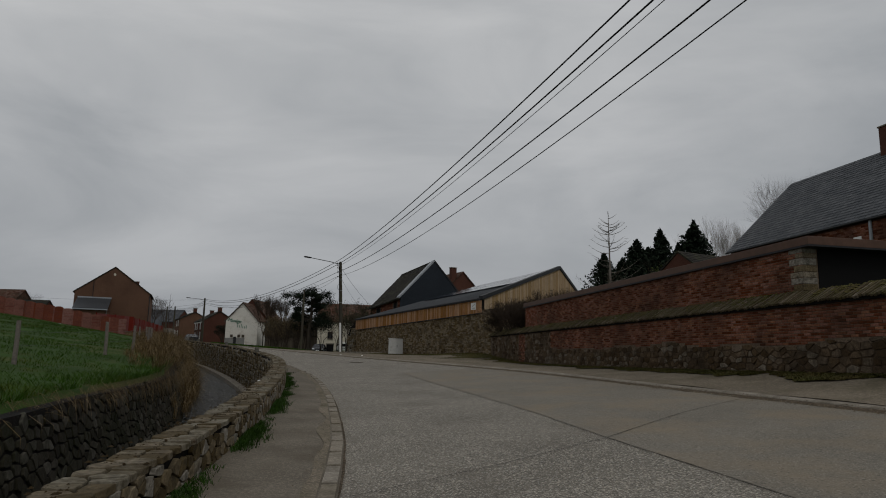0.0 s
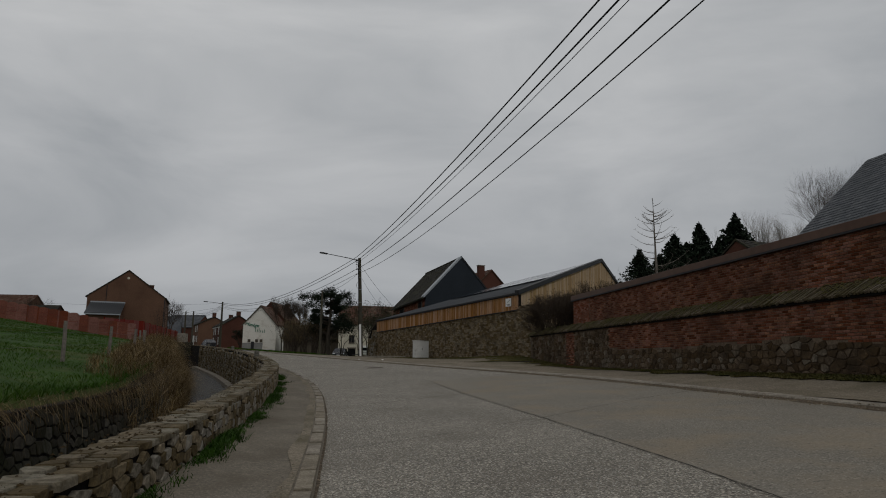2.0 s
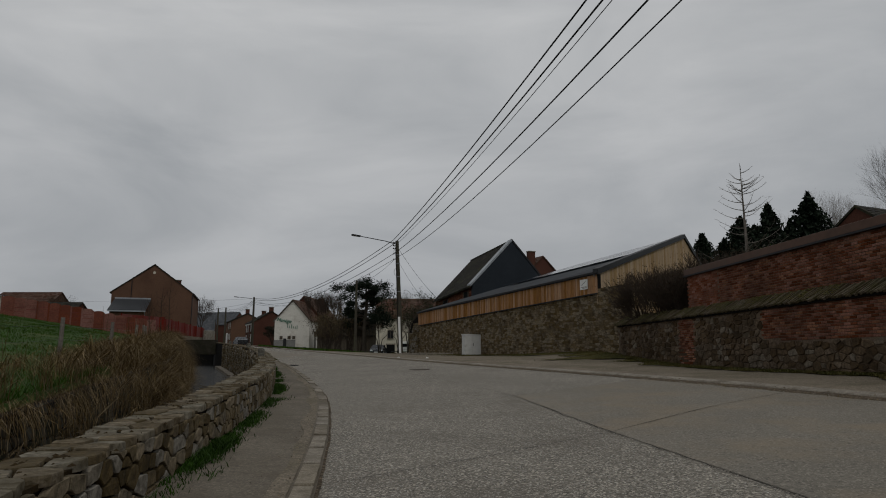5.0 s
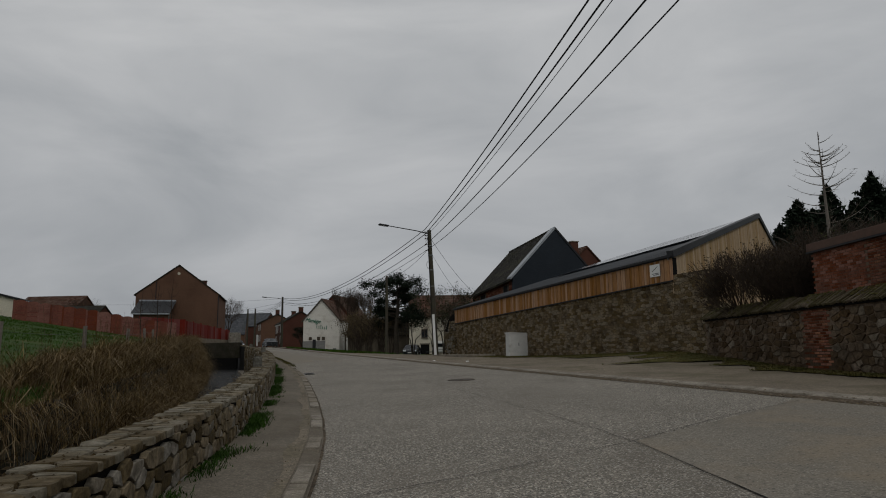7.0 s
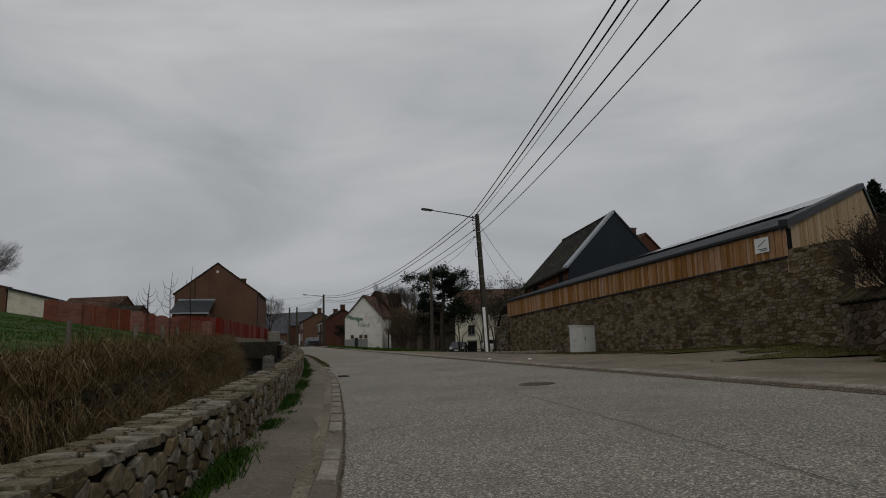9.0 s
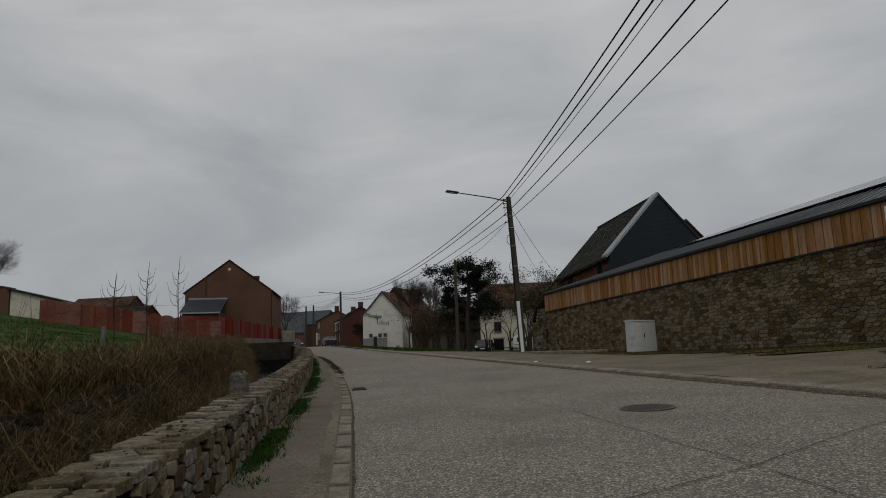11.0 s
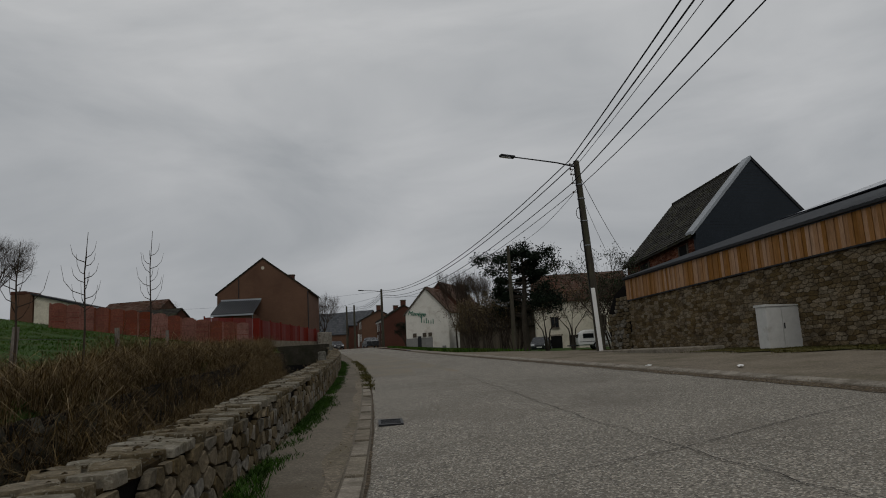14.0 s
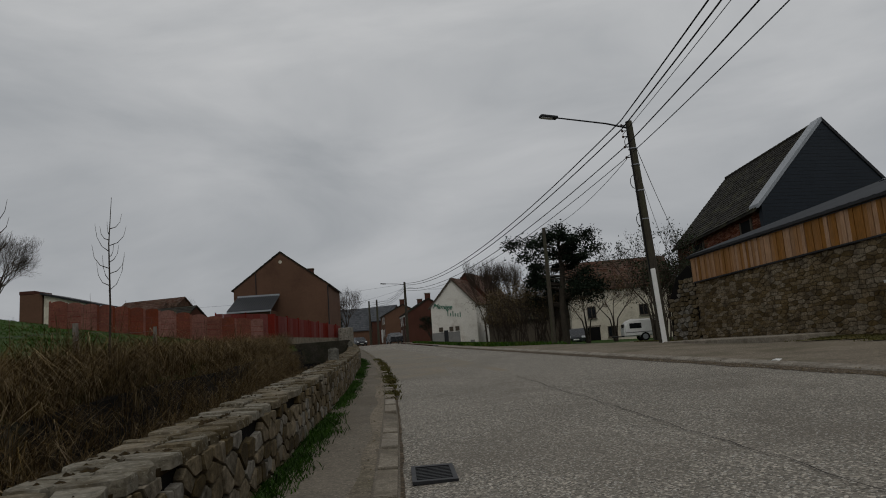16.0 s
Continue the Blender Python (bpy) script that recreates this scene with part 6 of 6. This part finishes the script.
def needle_tree(x, y, z, h, width, label, seed, dense=1.0, mat="needle", name="conifer", lo=0.15, ragged=0.3):
    """A spire with whorls of drooping boughs."""
    rnd = random.Random(seed)
    e = empty(name, pose(x, y, z), label, "tree", "")
    part("trunk", tube([(0, 0, -0.5), (0, 0, h * 0.5), (0, 0, h * 0.98)], (h * 0.02, h * 0.013, 0.02), 7), M["bark"], e)
    s = Soup()
    n = int(260 * dense)
    for i in range(n):
        k = rnd.uniform(lo, 1.0)
        zc = h * k
        rr = width * (1 - k) ** 0.8 * rnd.uniform(1 - ragged, 1 + ragged) + 0.15
        a = rnd.uniform(0, 6.28)
        m = 14
        for j in range(m):
            t = (j + rnd.random()) / m
            p = Vector((math.cos(a) * rr * t, math.sin(a) * rr * t, zc - rr * 0.25 * t * t + rnd.gauss(0, h * 0.012)))
            p += Vector((rnd.gauss(0, 1), rnd.gauss(0, 1), 0)) * rr * 0.10
            s.leaf(p, h * 0.021, rnd)
    s.make("crown", M[mat], e, "dense dark needles", "", "stuff")


def larch():
    rnd = random.Random(77)
    e = empty("larch", pose(29.4, 36.0, 2.5), "bare larch with level drooping branches behind the barn", "tree")
    h = 14.1
    part("trunk", tube([(0, 0, -0.5), (0.1, 0, h * 0.5), (0, 0, h)], (0.22, 0.12, 0.015), 8), M["bark_pale"], e)
    s = Soup()
    for i in range(50):
        k = rnd.uniform(0.30, 0.98)
        a = rnd.uniform(0, 6.28)
        ln = 4.9 * (1 - k) ** 0.75 * rnd.uniform(0.75, 1.15) + 0.3
        c = Vector((math.cos(a), math.sin(a), 0))
        p0 = Vector((0.05, 0, h * k))
        prev = p0
        for j in range(1, 7):
            t = j / 6
            q = p0 + c * ln * t + Vector((0, 0, ln * (0.04 * t + 0.42 * t * t)))
            s.stick(prev, q, 0.035 * (1 - t) + 0.012, 0.035 * (1 - t) + 0.008, 3)
            for _ in range(2):
                s.stick(q, q + Vector((rnd.gauss(0, 0.28), rnd.gauss(0, 0.28), rnd.uniform(-0.1, 0.4))) * ln * 0.25, 0.012, 0.006, 3)
            prev = q
    s.make("crown", M["bark_pale"], e, "bare pale branches", "", "stuff")


larch()
K = 110 / 62.2


def from_view(x45, z45, k):
    """A place further along the same line of sight from the bend."""
    return -0.16 + (x45 + 0.16) * k, -17.2 + 62.2 * k, 0.8 + (z45 - 0.8) * k


for i, (x, z, w) in enumerate(((31.4, 12.7, 3.2), (33.6, 12.2, 3.4), (36.8, 13.6, 3.6), (35.4, 14.4, 4.2), (38.4, 15.7, 3.8), (42.7, 16.9, 4.4), (40.6, 14.2, 3.6))):
    px, py, pz = from_view(x, z, K)
    needle_tree(px, py, 7.0, pz - 7.0, w * 2.1, "tall dark fir tree behind the walls", 90 + i, 2.6, lo=0.03, ragged=0.5)
px, py, pz = from_view(39.0, 12.6, K * 0.98)
bare_tree(px, py, 7.0, 13.0, "small tree in yellow-green young leaf among the firs", 71, "bark", 4, 0.5, name="young_leaf_tree")


def leafy(x, y, z, h, w, label, seed, mat, n=2600, size=0.06, stems=9, name="shrub", lo=0.25, twigs=3, scatter=0.09):
    rnd = random.Random(seed)
    e = empty(name, pose(x, y, z), label, "shrub", "")
    s, tips = Soup(), []
    for i in range(stems):
        a = rnd.uniform(0, 6.28)
        p = Vector((math.cos(a) * w * 0.12, math.sin(a) * w * 0.12, -0.2))
        branchy(s, p, (math.cos(a) * 0.45 * w / h, math.sin(a) * 0.45 * w / h, 1), h * 0.42, 0.05, twigs, rnd, 0.5, 0.18, (2, 3), 0.007, tips)
    s.make("branchwork", M["twig"], e, "bare tangled branches", "", "stuff")
    if n:
        f = Soup()
        for i in range(n):
            c = rnd.choice(tips)
            f.leaf(c + Vector((rnd.gauss(0, 1), rnd.gauss(0, 1), rnd.gauss(0, 0.8))) * w * scatter, size, rnd)
        f.make("foliage", M[mat], e, "small leaves", "", "stuff")
    return e


px, py, pz = from_view(39.0, 12.6, K * 0.97)
leafy(px, py, 6.0, 12.0, 7.0, "bush in yellow-green spring leaf below the firs", 72, "leaf_young", 2500, 0.22, 6)
for i, (x, z) in enumerate(((43.8, 15.9), (46.6, 14.8), (48.3, 15.4))):
    px, py, pz = from_view(x, z, K * 1.25)
    bare_tree(px, py, 8.0, pz - 8.0, "tall slender bare birch in the distance", 120 + i, "bark_pale", 4, 0.28, (pz - 8) * 0.009, up=0.3, group="bare birches")
px, py, pz = from_view(55.2, 20.6, K * 1.25)
bare_tree(px, py, 6.0, pz - 6.0, "large bare tree behind the slate-roofed house", 130, "bark", 5, 0.42, (pz - 6) * 0.012)
bare_tree(-46.8, 62.0, 6.3, 6.6, "rounded bare tree at the top of the meadow", 131, "bark", 5, 0.62, 0.2, bole=0.1)
bare_tree(-29.0, 104.0, 3.5, 7.0, "bare tree behind the brick house", 132, "bark", 4, 0.5)
bare_tree(-43.0, 84.0, 4.5, 5.0, "small bare tree by the far roofs", 133, "bark", 3, 0.5)
needle_tree(-38.5, 128.0, 4.0, 9.5, 2.8, "dark fir tree beyond the brick house", 134, 1.0)

# hedge of bare shrub behind the low wall, between barn and outbuilding
leafy(12.4, 14.3, 1.7, 2.9, 3.2, "dense tangled bare shrub behind the garden wall", 140, "leaf_dead", 5200, 0.035, 24, twigs=4, scatter=0.035)
leafy(12.3, 11.9, 1.7, 2.6, 2.8, "dense tangled bare shrub behind the garden wall", 141, "leaf_dead", 4600, 0.035, 22, twigs=4, scatter=0.035)
leafy(14.6, 13.2, 1.7, 3.5, 3.4, "tall bare shrub behind the garden wall", 142, "leaf_dead", 2600, 0.035, 18, twigs=4, scatter=0.035)


def cedar():
    """The lopped evergreen between the white house and the farm."""
    rnd = random.Random(150)
    e = empty("evergreen_tree", pose(-0.7, 59.0, 1.45), "dark lopped evergreen with ragged pads of needles beside the telephone pole", "tree")
    part("trunk", tube([(0, 0, -0.4), (-0.1, 0, 2.5), (0.1, 0, 5), (0.0, 0, 7.6)], (0.26, 0.22, 0.16, 0.06), 9), M["bark"], e)
    s, f = Soup(), Soup()
    pads = []
    for i in range(46):
        k = rnd.uniform(0.28, 0.98)
        a = rnd.uniform(0, 6.28)
        ln = rnd.uniform(1.0, 3.1) * (1.15 - 0.45 * k)
        p0 = Vector((0, 0, 7.6 * k))
        q = p0 + Vector((math.cos(a) * ln, math.sin(a) * ln, rnd.uniform(-0.1, 0.7)))
        s.stick(p0, q, 0.06, 0.02, 4)
        pads.append((q, ln * rnd.uniform(0.2, 0.4)))
    pads += [(Vector((-3.1, -0.5, 6.9)), 0.6), (Vector((-2.3, -0.4, 6.0)), 0.7), (Vector((2.3, 0, 6.3)), 0.8), (Vector((1.4, 0.2, 7.0)), 0.8), (Vector((0.1, 0, 7.7)), 0.7), (Vector((0.6, 0.0, 6.2)), 1.0), (Vector((-0.9, 0.0, 6.2)), 0.9)]
    for q, r in pads:
        s.stick((q.x * 0.15, q.y * 0.15, q.z - 0.3), q, 0.05, 0.02, 4)
        for _ in range(420):
            f.leaf(q + Vector((rnd.gauss(0, r * 0.55), rnd.gauss(0, r * 0.55), rnd.gauss(0, r * 0.36))), 0.10, rnd)
    s.make("branchwork", M["bark"], e, "dark broken limbs", "", "stuff")
    f.make("crown", M["needle"], e, "ragged dark foliage", "", "stuff")


cedar()


def leaf_tree(x, y, z, h, label, seed, mat, n, size=0.07, spread=0.6, bole=0.35):
    """A small tree whose leaves sit on the twigs."""
    rnd = random.Random(seed)
    e = empty("small_tree", pose(x, y, z), label, "tree", "")
    s, f, tips = Soup(), Soup(), []
    for k in range(4):
        a = k * 1.57 + rnd.uniform(-0.5, 0.5)
        q = Vector((math.cos(a) * 0.3, math.sin(a) * 0.3, h * bole))
        part("stem", tube([(0.1 * math.cos(a), 0.1 * math.sin(a), -0.3), q * 0.5, q], (0.08, 0.065, 0.05), 6), M["bark"], e)
        branchy(s, q, (math.cos(a) * spread, math.sin(a) * spread, 0.8), h * (1 - bole) * 0.45, 0.045, 4, rnd, spread, 0.1, (2, 3), 0.006, tips)
    s.make("branchwork", M["twig"], e, "fine tangled branches", "", "stuff")
    for i in range(n):
        f.leaf(rnd.choice(tips) + Vector((rnd.gauss(0, 0.16), rnd.gauss(0, 0.16), rnd.gauss(0, 0.14))), size, rnd)
    f.make("foliage", M[mat], e, "thin foliage", "", "stuff")


for i, (x, y, h, w, mat, n, label) in enumerate((
        (-4.4, 66.0, 4.6, 3.4, "leaf_brown", 5200, "tangled brown shrub in front of the white house"),
        (-2.9, 63.0, 5.0, 3.4, "leaf_brown", 3400, "tall bare shrub beside the white house"),
        (-5.9, 71.5, 3.4, 2.6, "leaf_brown", 4200, "low tangled brown shrub beside the white gable"),
        (-1.6, 60.5, 3.8, 2.6, "leaf_brown", 2200, "multi-stemmed bare shrub under the evergreen"),
        (4.6, 52.0, 4.6, 2.6, "leaf", 2600, "evergreen shrub behind the utility pole"),
        (5.9, 55.5, 5.0, 3.0, "leaf", 2600, "evergreen shrub behind the utility pole"),
        (-14.9, 92.0, 3.6, 1.5, "needle", 3500, "narrow dark conifer beside the village house"))):
    leafy(x, y, 1.4 if y < 80 else 2.6, h, w, label, 160 + i, mat, n, 0.065, 11, twigs=3 if i < 6 else 2)
for i, (x, y, h, mat, n, label) in enumerate((
        (0.9, 62.0, 4.7, "leaf_brown", 900, "small tree with thin brown leaves beside the evergreen"),
        (3.2, 65.5, 5.0, "leaf_brown", 900, "small tree with thin brown leaves above the caravan"),
        (3.5, 49.5, 5.4, "leaf", 1500, "thin-leaved small tree behind the utility pole"))):
    leaf_tree(x, y, 1.3, h, label, 260 + i, mat, n)
for i, (x, y, h) in enumerate(((-7.5, 78.0, 7.4), (-6.2, 76.0, 6.8), (-4.6, 75.0, 7.0))):
    bare_tree(x, y, 1.6, h, "slender bare tree behind the shrubs", 180 + i, "bark", 4, 0.3, 0.09, up=0.3)


# ---------------- grass and reeds ----------------
def blade(soup, p, h, w, lean, rnd):
    a = rnd.uniform(0, 6.28)
    c = Vector((math.cos(a), math.sin(a), 0))
    b = rnd.uniform(0, 6.28)
    l = Vector((math.cos(b), math.sin(b), 0)) * lean * h
    p = Vector(p)
    soup.add([p - c * w, p + c * w, p + l * 0.4 + Vector((0, 0, h * 0.6)) + c * w * 0.7, p + l * 0.4 + Vector((0, 0, h * 0.6)) - c * w * 0.7, p + l + Vector((0, 0, h * 0.95))],
             [(0, 1, 2, 3), (3, 2, 4)])


def grasses():
    rnd = random.Random(200)
    s = Soup()
    # meadow: tussocks, denser near the stream
    for i in range(80000):
        y = rnd.uniform(-22, 62)
        d = 0.3 + rnd.random() ** 1.8 * 26
        x = bank_x(y) - d
        patch = noise.noise(Vector((x * 0.5, y * 0.5, 0)))
        if patch < -0.35:
            continue
        h = rnd.uniform(0.06, 0.13) * (1.3 + patch) * (1.7 if d < 1.5 else 1)
        blade(s, (x, y, field_z(x, y) - 0.02), h * 0.8, 0.007 + d * 0.0012, 0.9, rnd)
    s.make("meadow_grass", M["grass"], None, "short uneven green meadow grass", "grass", "stuff")
    # weeds at the foot of the low wall
    s = Soup()
    for i in range(1500):
        y = rnd.uniform(-28, 45)
        k = noise.noise(Vector((y * 0.45, 0, 4)))
        if k < -0.12 and rnd.random() < 0.85:
            continue
        n = int(rnd.uniform(24, 46))
        cx = wall_x(y) + abs(rnd.gauss(0.0, 0.10)) + 0.01
        big = (0.6 + max(0, k) * 1.6) * (0.45 if y < 4 else 0.4)
        for _ in range(n):
            xx, yy = cx + rnd.gauss(0, 0.06), y + rnd.gauss(0, 0.14)
            if xx < wall_x(yy) + 0.005:
                xx = wall_x(yy) + 0.01
            blade(s, (xx, yy, base(yy) + 0.085), rnd.uniform(0.06, 0.26) * big, 0.006, 0.8, rnd)
    s.make("wall_weeds", M["grass_dark"], None, "lush green weeds along the foot of the stone wall", "weeds", "stuff")
    # strip of grass in the kerb and below the right-hand walls
    s = Soup()
    for i in range(9000):
        y = rnd.uniform(25, 44)
        if noise.noise(Vector((y * 0.8, 0, 9))) < -0.05:
            continue
        x = pl(y)[0] + rnd.gauss(-0.05, 0.07)
        blade(s, (x, y, base(y) + 0.03), rnd.uniform(0.04, 0.10), 0.012, 0.8, rnd)
    for i in range(42000):
        y = rnd.uniform(-22, 45)
        x = pl(y)[4] - 0.03 - moss_width(y) * rnd.random() ** 1.4
        blade(s, (x, y, verge_z(x, y) + 0.02), rnd.uniform(0.03, 0.07), 0.014, 1.2, rnd)
    s.make("verge_grass", M["wall_moss"], None, "thin mossy grass along kerb and wall foot", "grass", "stuff")
    s = Soup()
    for i in range(22000):
        y = rnd.uniform(48, 82)
        p = pl(y)
        x = p[2] + 0.9 + abs(rnd.gauss(0, 1.6))
        blade(s, (x, y, verge_z(x, y) if x < p[4] else base(y) + p[5] - 0.05), rnd.uniform(0.08, 0.25), 0.03, 0.6, rnd)
    s.make("roadside_grass", M["grass"], None, "longer green grass along the road before the houses", "grass", "stuff")


grasses()


def reed_stem(soup, p, h, d, r, rnd):
    """A dry stem that bends over."""
    p = Vector(p)
    q1 = p + Vector((d.x * h * 0.12, d.y * h * 0.12, h * 0.55))
    q2 = q1 + Vector((d.x * h * 0.32, d.y * h * 0.32, h * 0.30))
    q3 = q2 + Vector((d.x * h * 0.5, d.y * h * 0.5, -h * rnd.uniform(-0.15, 0.6)))
    c = Vector((-d.y, d.x, 0)) * r
    soup.add([p - c, p + c, q1 + c, q1 - c, q2 + c * 0.8, q2 - c * 0.8, q3], [(0, 1, 2, 3), (3, 2, 4, 5), (5, 4, 6)])


def reeds():
    rnd = random.Random(210)
    s, t = Soup(), Soup()
    # tufts that arch outwards, thick along the bank from where the walled stretch ends
    for i in range(3700):
        y = -4 + 62 * rnd.random()
        thick = interp([(-4, 0.0), (3, 0.06), (7, 0.3), (11, 1.0), (45, 1.0), (58, 0.7)], y)[0]
        if rnd.random() > thick:
            continue
        off = 0.85 - 3.1 * rnd.random() ** 1.2
        x = bank_x(y) + off
        zf = field_z(bank_x(y), y)
        z = base(y) - 1.7 + (zf - base(y) + 1.6) * min(1.0, max(0.0, (0.8 - off) / 1.0)) if off > -0.2 else field_z(x, y) - 0.05
        size = rnd.uniform(0.5, 1.0) * (1.0 + 0.45 * noise.noise(Vector((y * 0.4, off, 2)))) * (1.15 if off > -0.9 else 0.7)
        pale = rnd.random()
        lean = rnd.gauss(0.0, 0.9)
        for _ in range(rnd.randint(22, 50)):
            a = lean + rnd.gauss(0, 1.3)
            d = Vector((math.cos(a), math.sin(a), 0)) * rnd.uniform(0.5, 1.7)
            q = (x + rnd.gauss(0, 0.10), y + rnd.gauss(0, 0.12), z)
            reed_stem(s if rnd.random() < 0.25 + 0.5 * pale else t, q, size * rnd.uniform(0.55, 1.15), d, rnd.uniform(0.002, 0.005), rnd)
        if rnd.random() < 0.12:
            for _ in range(4):
                h = size * rnd.uniform(1.1, 1.6)
                q = Vector((x + rnd.gauss(0, 0.1), y + rnd.gauss(0, 0.1), z))
                t.stick(q, q + Vector((rnd.gauss(0, 0.12), rnd.gauss(0, 0.12), 1)) * h, 0.006, 0.003)
    # dry grass hanging over the retaining wall
    for i in range(9000):
        y = rnd.uniform(-24, 10)
        if noise.noise(Vector((y * 0.7, 0, 15))) < rnd.uniform(-0.3, 0.5) - 0.03 * (y + 8):
            continue
        x = bank_x(y) + rnd.uniform(-0.6, 0.25)
        z = field_z(bank_x(y), y) - rnd.uniform(0.0, 0.3)
        h = rnd.uniform(0.1, 0.75) * interp([(-24, 0.5), (-10, 0.7), (2, 1.5), (10, 1.8)], y)[0] * (1 + 0.6 * noise.noise(Vector((y * 0.9, 2, 1))))
        p = Vector((x, y, z))
        c = Vector((0, rnd.uniform(0.004, 0.010), 0))
        q1 = p + Vector((rnd.uniform(0.02, 0.3), rnd.gauss(0, 0.1), rnd.uniform(0.0, 0.16)))
        q2 = q1 + Vector((rnd.uniform(0.02, 0.25), rnd.gauss(0, 0.16), -h * 0.55))
        q3 = q2 + Vector((0.03, rnd.gauss(0, 0.06), -h * 0.5))
        (s if rnd.random() < 0.4 else t).add([p - c, p + c, q1 + c, q1 - c, q2 + c, q2 - c, q3], [(0, 1, 2, 3), (3, 2, 4, 5), (5, 4, 6)])
    s.make("dry_reeds", M["reed"], None, "thick dry brown reeds bending over the stream bank", "reeds", "stuff")
    t.make("dry_brambles", M["reed_dark"], None, "dark dead stems among the reeds on the bank", "reeds", "stuff")


reeds()


# ---------------- meadow posts ----------------
def fence_posts():
    for i, (x, y, h) in enumerate(((-9.7, 3.96, 1.45), (-9.9, 9.5, 1.3), (-10.4, 15.0, 1.3), (-11.6, 21.3, 1.3), (-13.2, 27.5, 1.25), (-15.2, 34.0, 1.2), (-10.2, -4.0, 1.4))):
        rnd = random.Random(300 + i)
        p = empty("fence_post", pose(x, y, field_z(x, y), rnd.uniform(-3, 3), rnd.uniform(-3, 3), rnd.uniform(0, 90)), "weathered grey wooden fence post in the meadow", "post", "meadow fence posts")
        part("shaft", tube([(0, 0, -0.4), (0.01, 0, h * 0.5), (0, 0, h)], (0.075, 0.07, 0.065), 8), M["bark_pale"], p)
        part("staple", box((-0.08, -0.01, h * 0.75), (-0.06, 0.01, h * 0.75 + 0.04)), M["dark_metal"], p)
    pts = [(-10.2, -4.0), (-9.7, 3.96), (-9.9, 9.5), (-10.4, 15.0), (-11.6, 21.3), (-13.2, 27.5), (-15.2, 34.0)]
    for hgt in (0.6, 1.05):
        for a, b in zip(pts, pts[1:]):
            bm = tube([(a[0], a[1], field_z(*a) + hgt), ((a[0] + b[0]) / 2, (a[1] + b[1]) / 2, (field_z(*a) + field_z(*b)) / 2 + hgt - 0.06), (b[0], b[1], field_z(*b) + hgt)], 0.004, 4)
            me = bpy.data.meshes.new("fence_wire")
            bm.to_mesh(me)
            bm.free()
            me.materials.append(M["dark_metal"])
            tagged(new("fence_wire", me), "thin rusty wire strung between meadow posts", "wire", "fence wires")


fence_posts()


def litter():
    rnd = random.Random(400)
    p = empty("drain_pipe", pose(wall_x(4.0) - 0.6, 4.0, base(4) - 0.5, 0, 0, 0), "short white pipe end in the stream wall", "pipe")
    part("pipe", tube([(0.3, 0, 0), (-0.25, 0, -0.03)], 0.12, 12), M["white_plastic"], p)
    for (x, y) in ((3.1, 24.0), (1.6, 26.2)):
        c = empty("litter", pose(x, y, verge_z(x, y) + 0.02, 0, 0, rnd.uniform(0, 180)), "crumpled scrap of white litter on the verge", "litter", "scraps of litter")
        bm = bmesh.new()
        bmesh.ops.create_icosphere(bm, subdivisions=1, radius=0.07)
        for v in bm.verts:
            v.co = Vector((v.co.x * 1.5, v.co.y, v.co.z * 0.4)) * rnd.uniform(0.6, 1.3)
        part("paper", bm, M["white_plastic"], c)


litter()
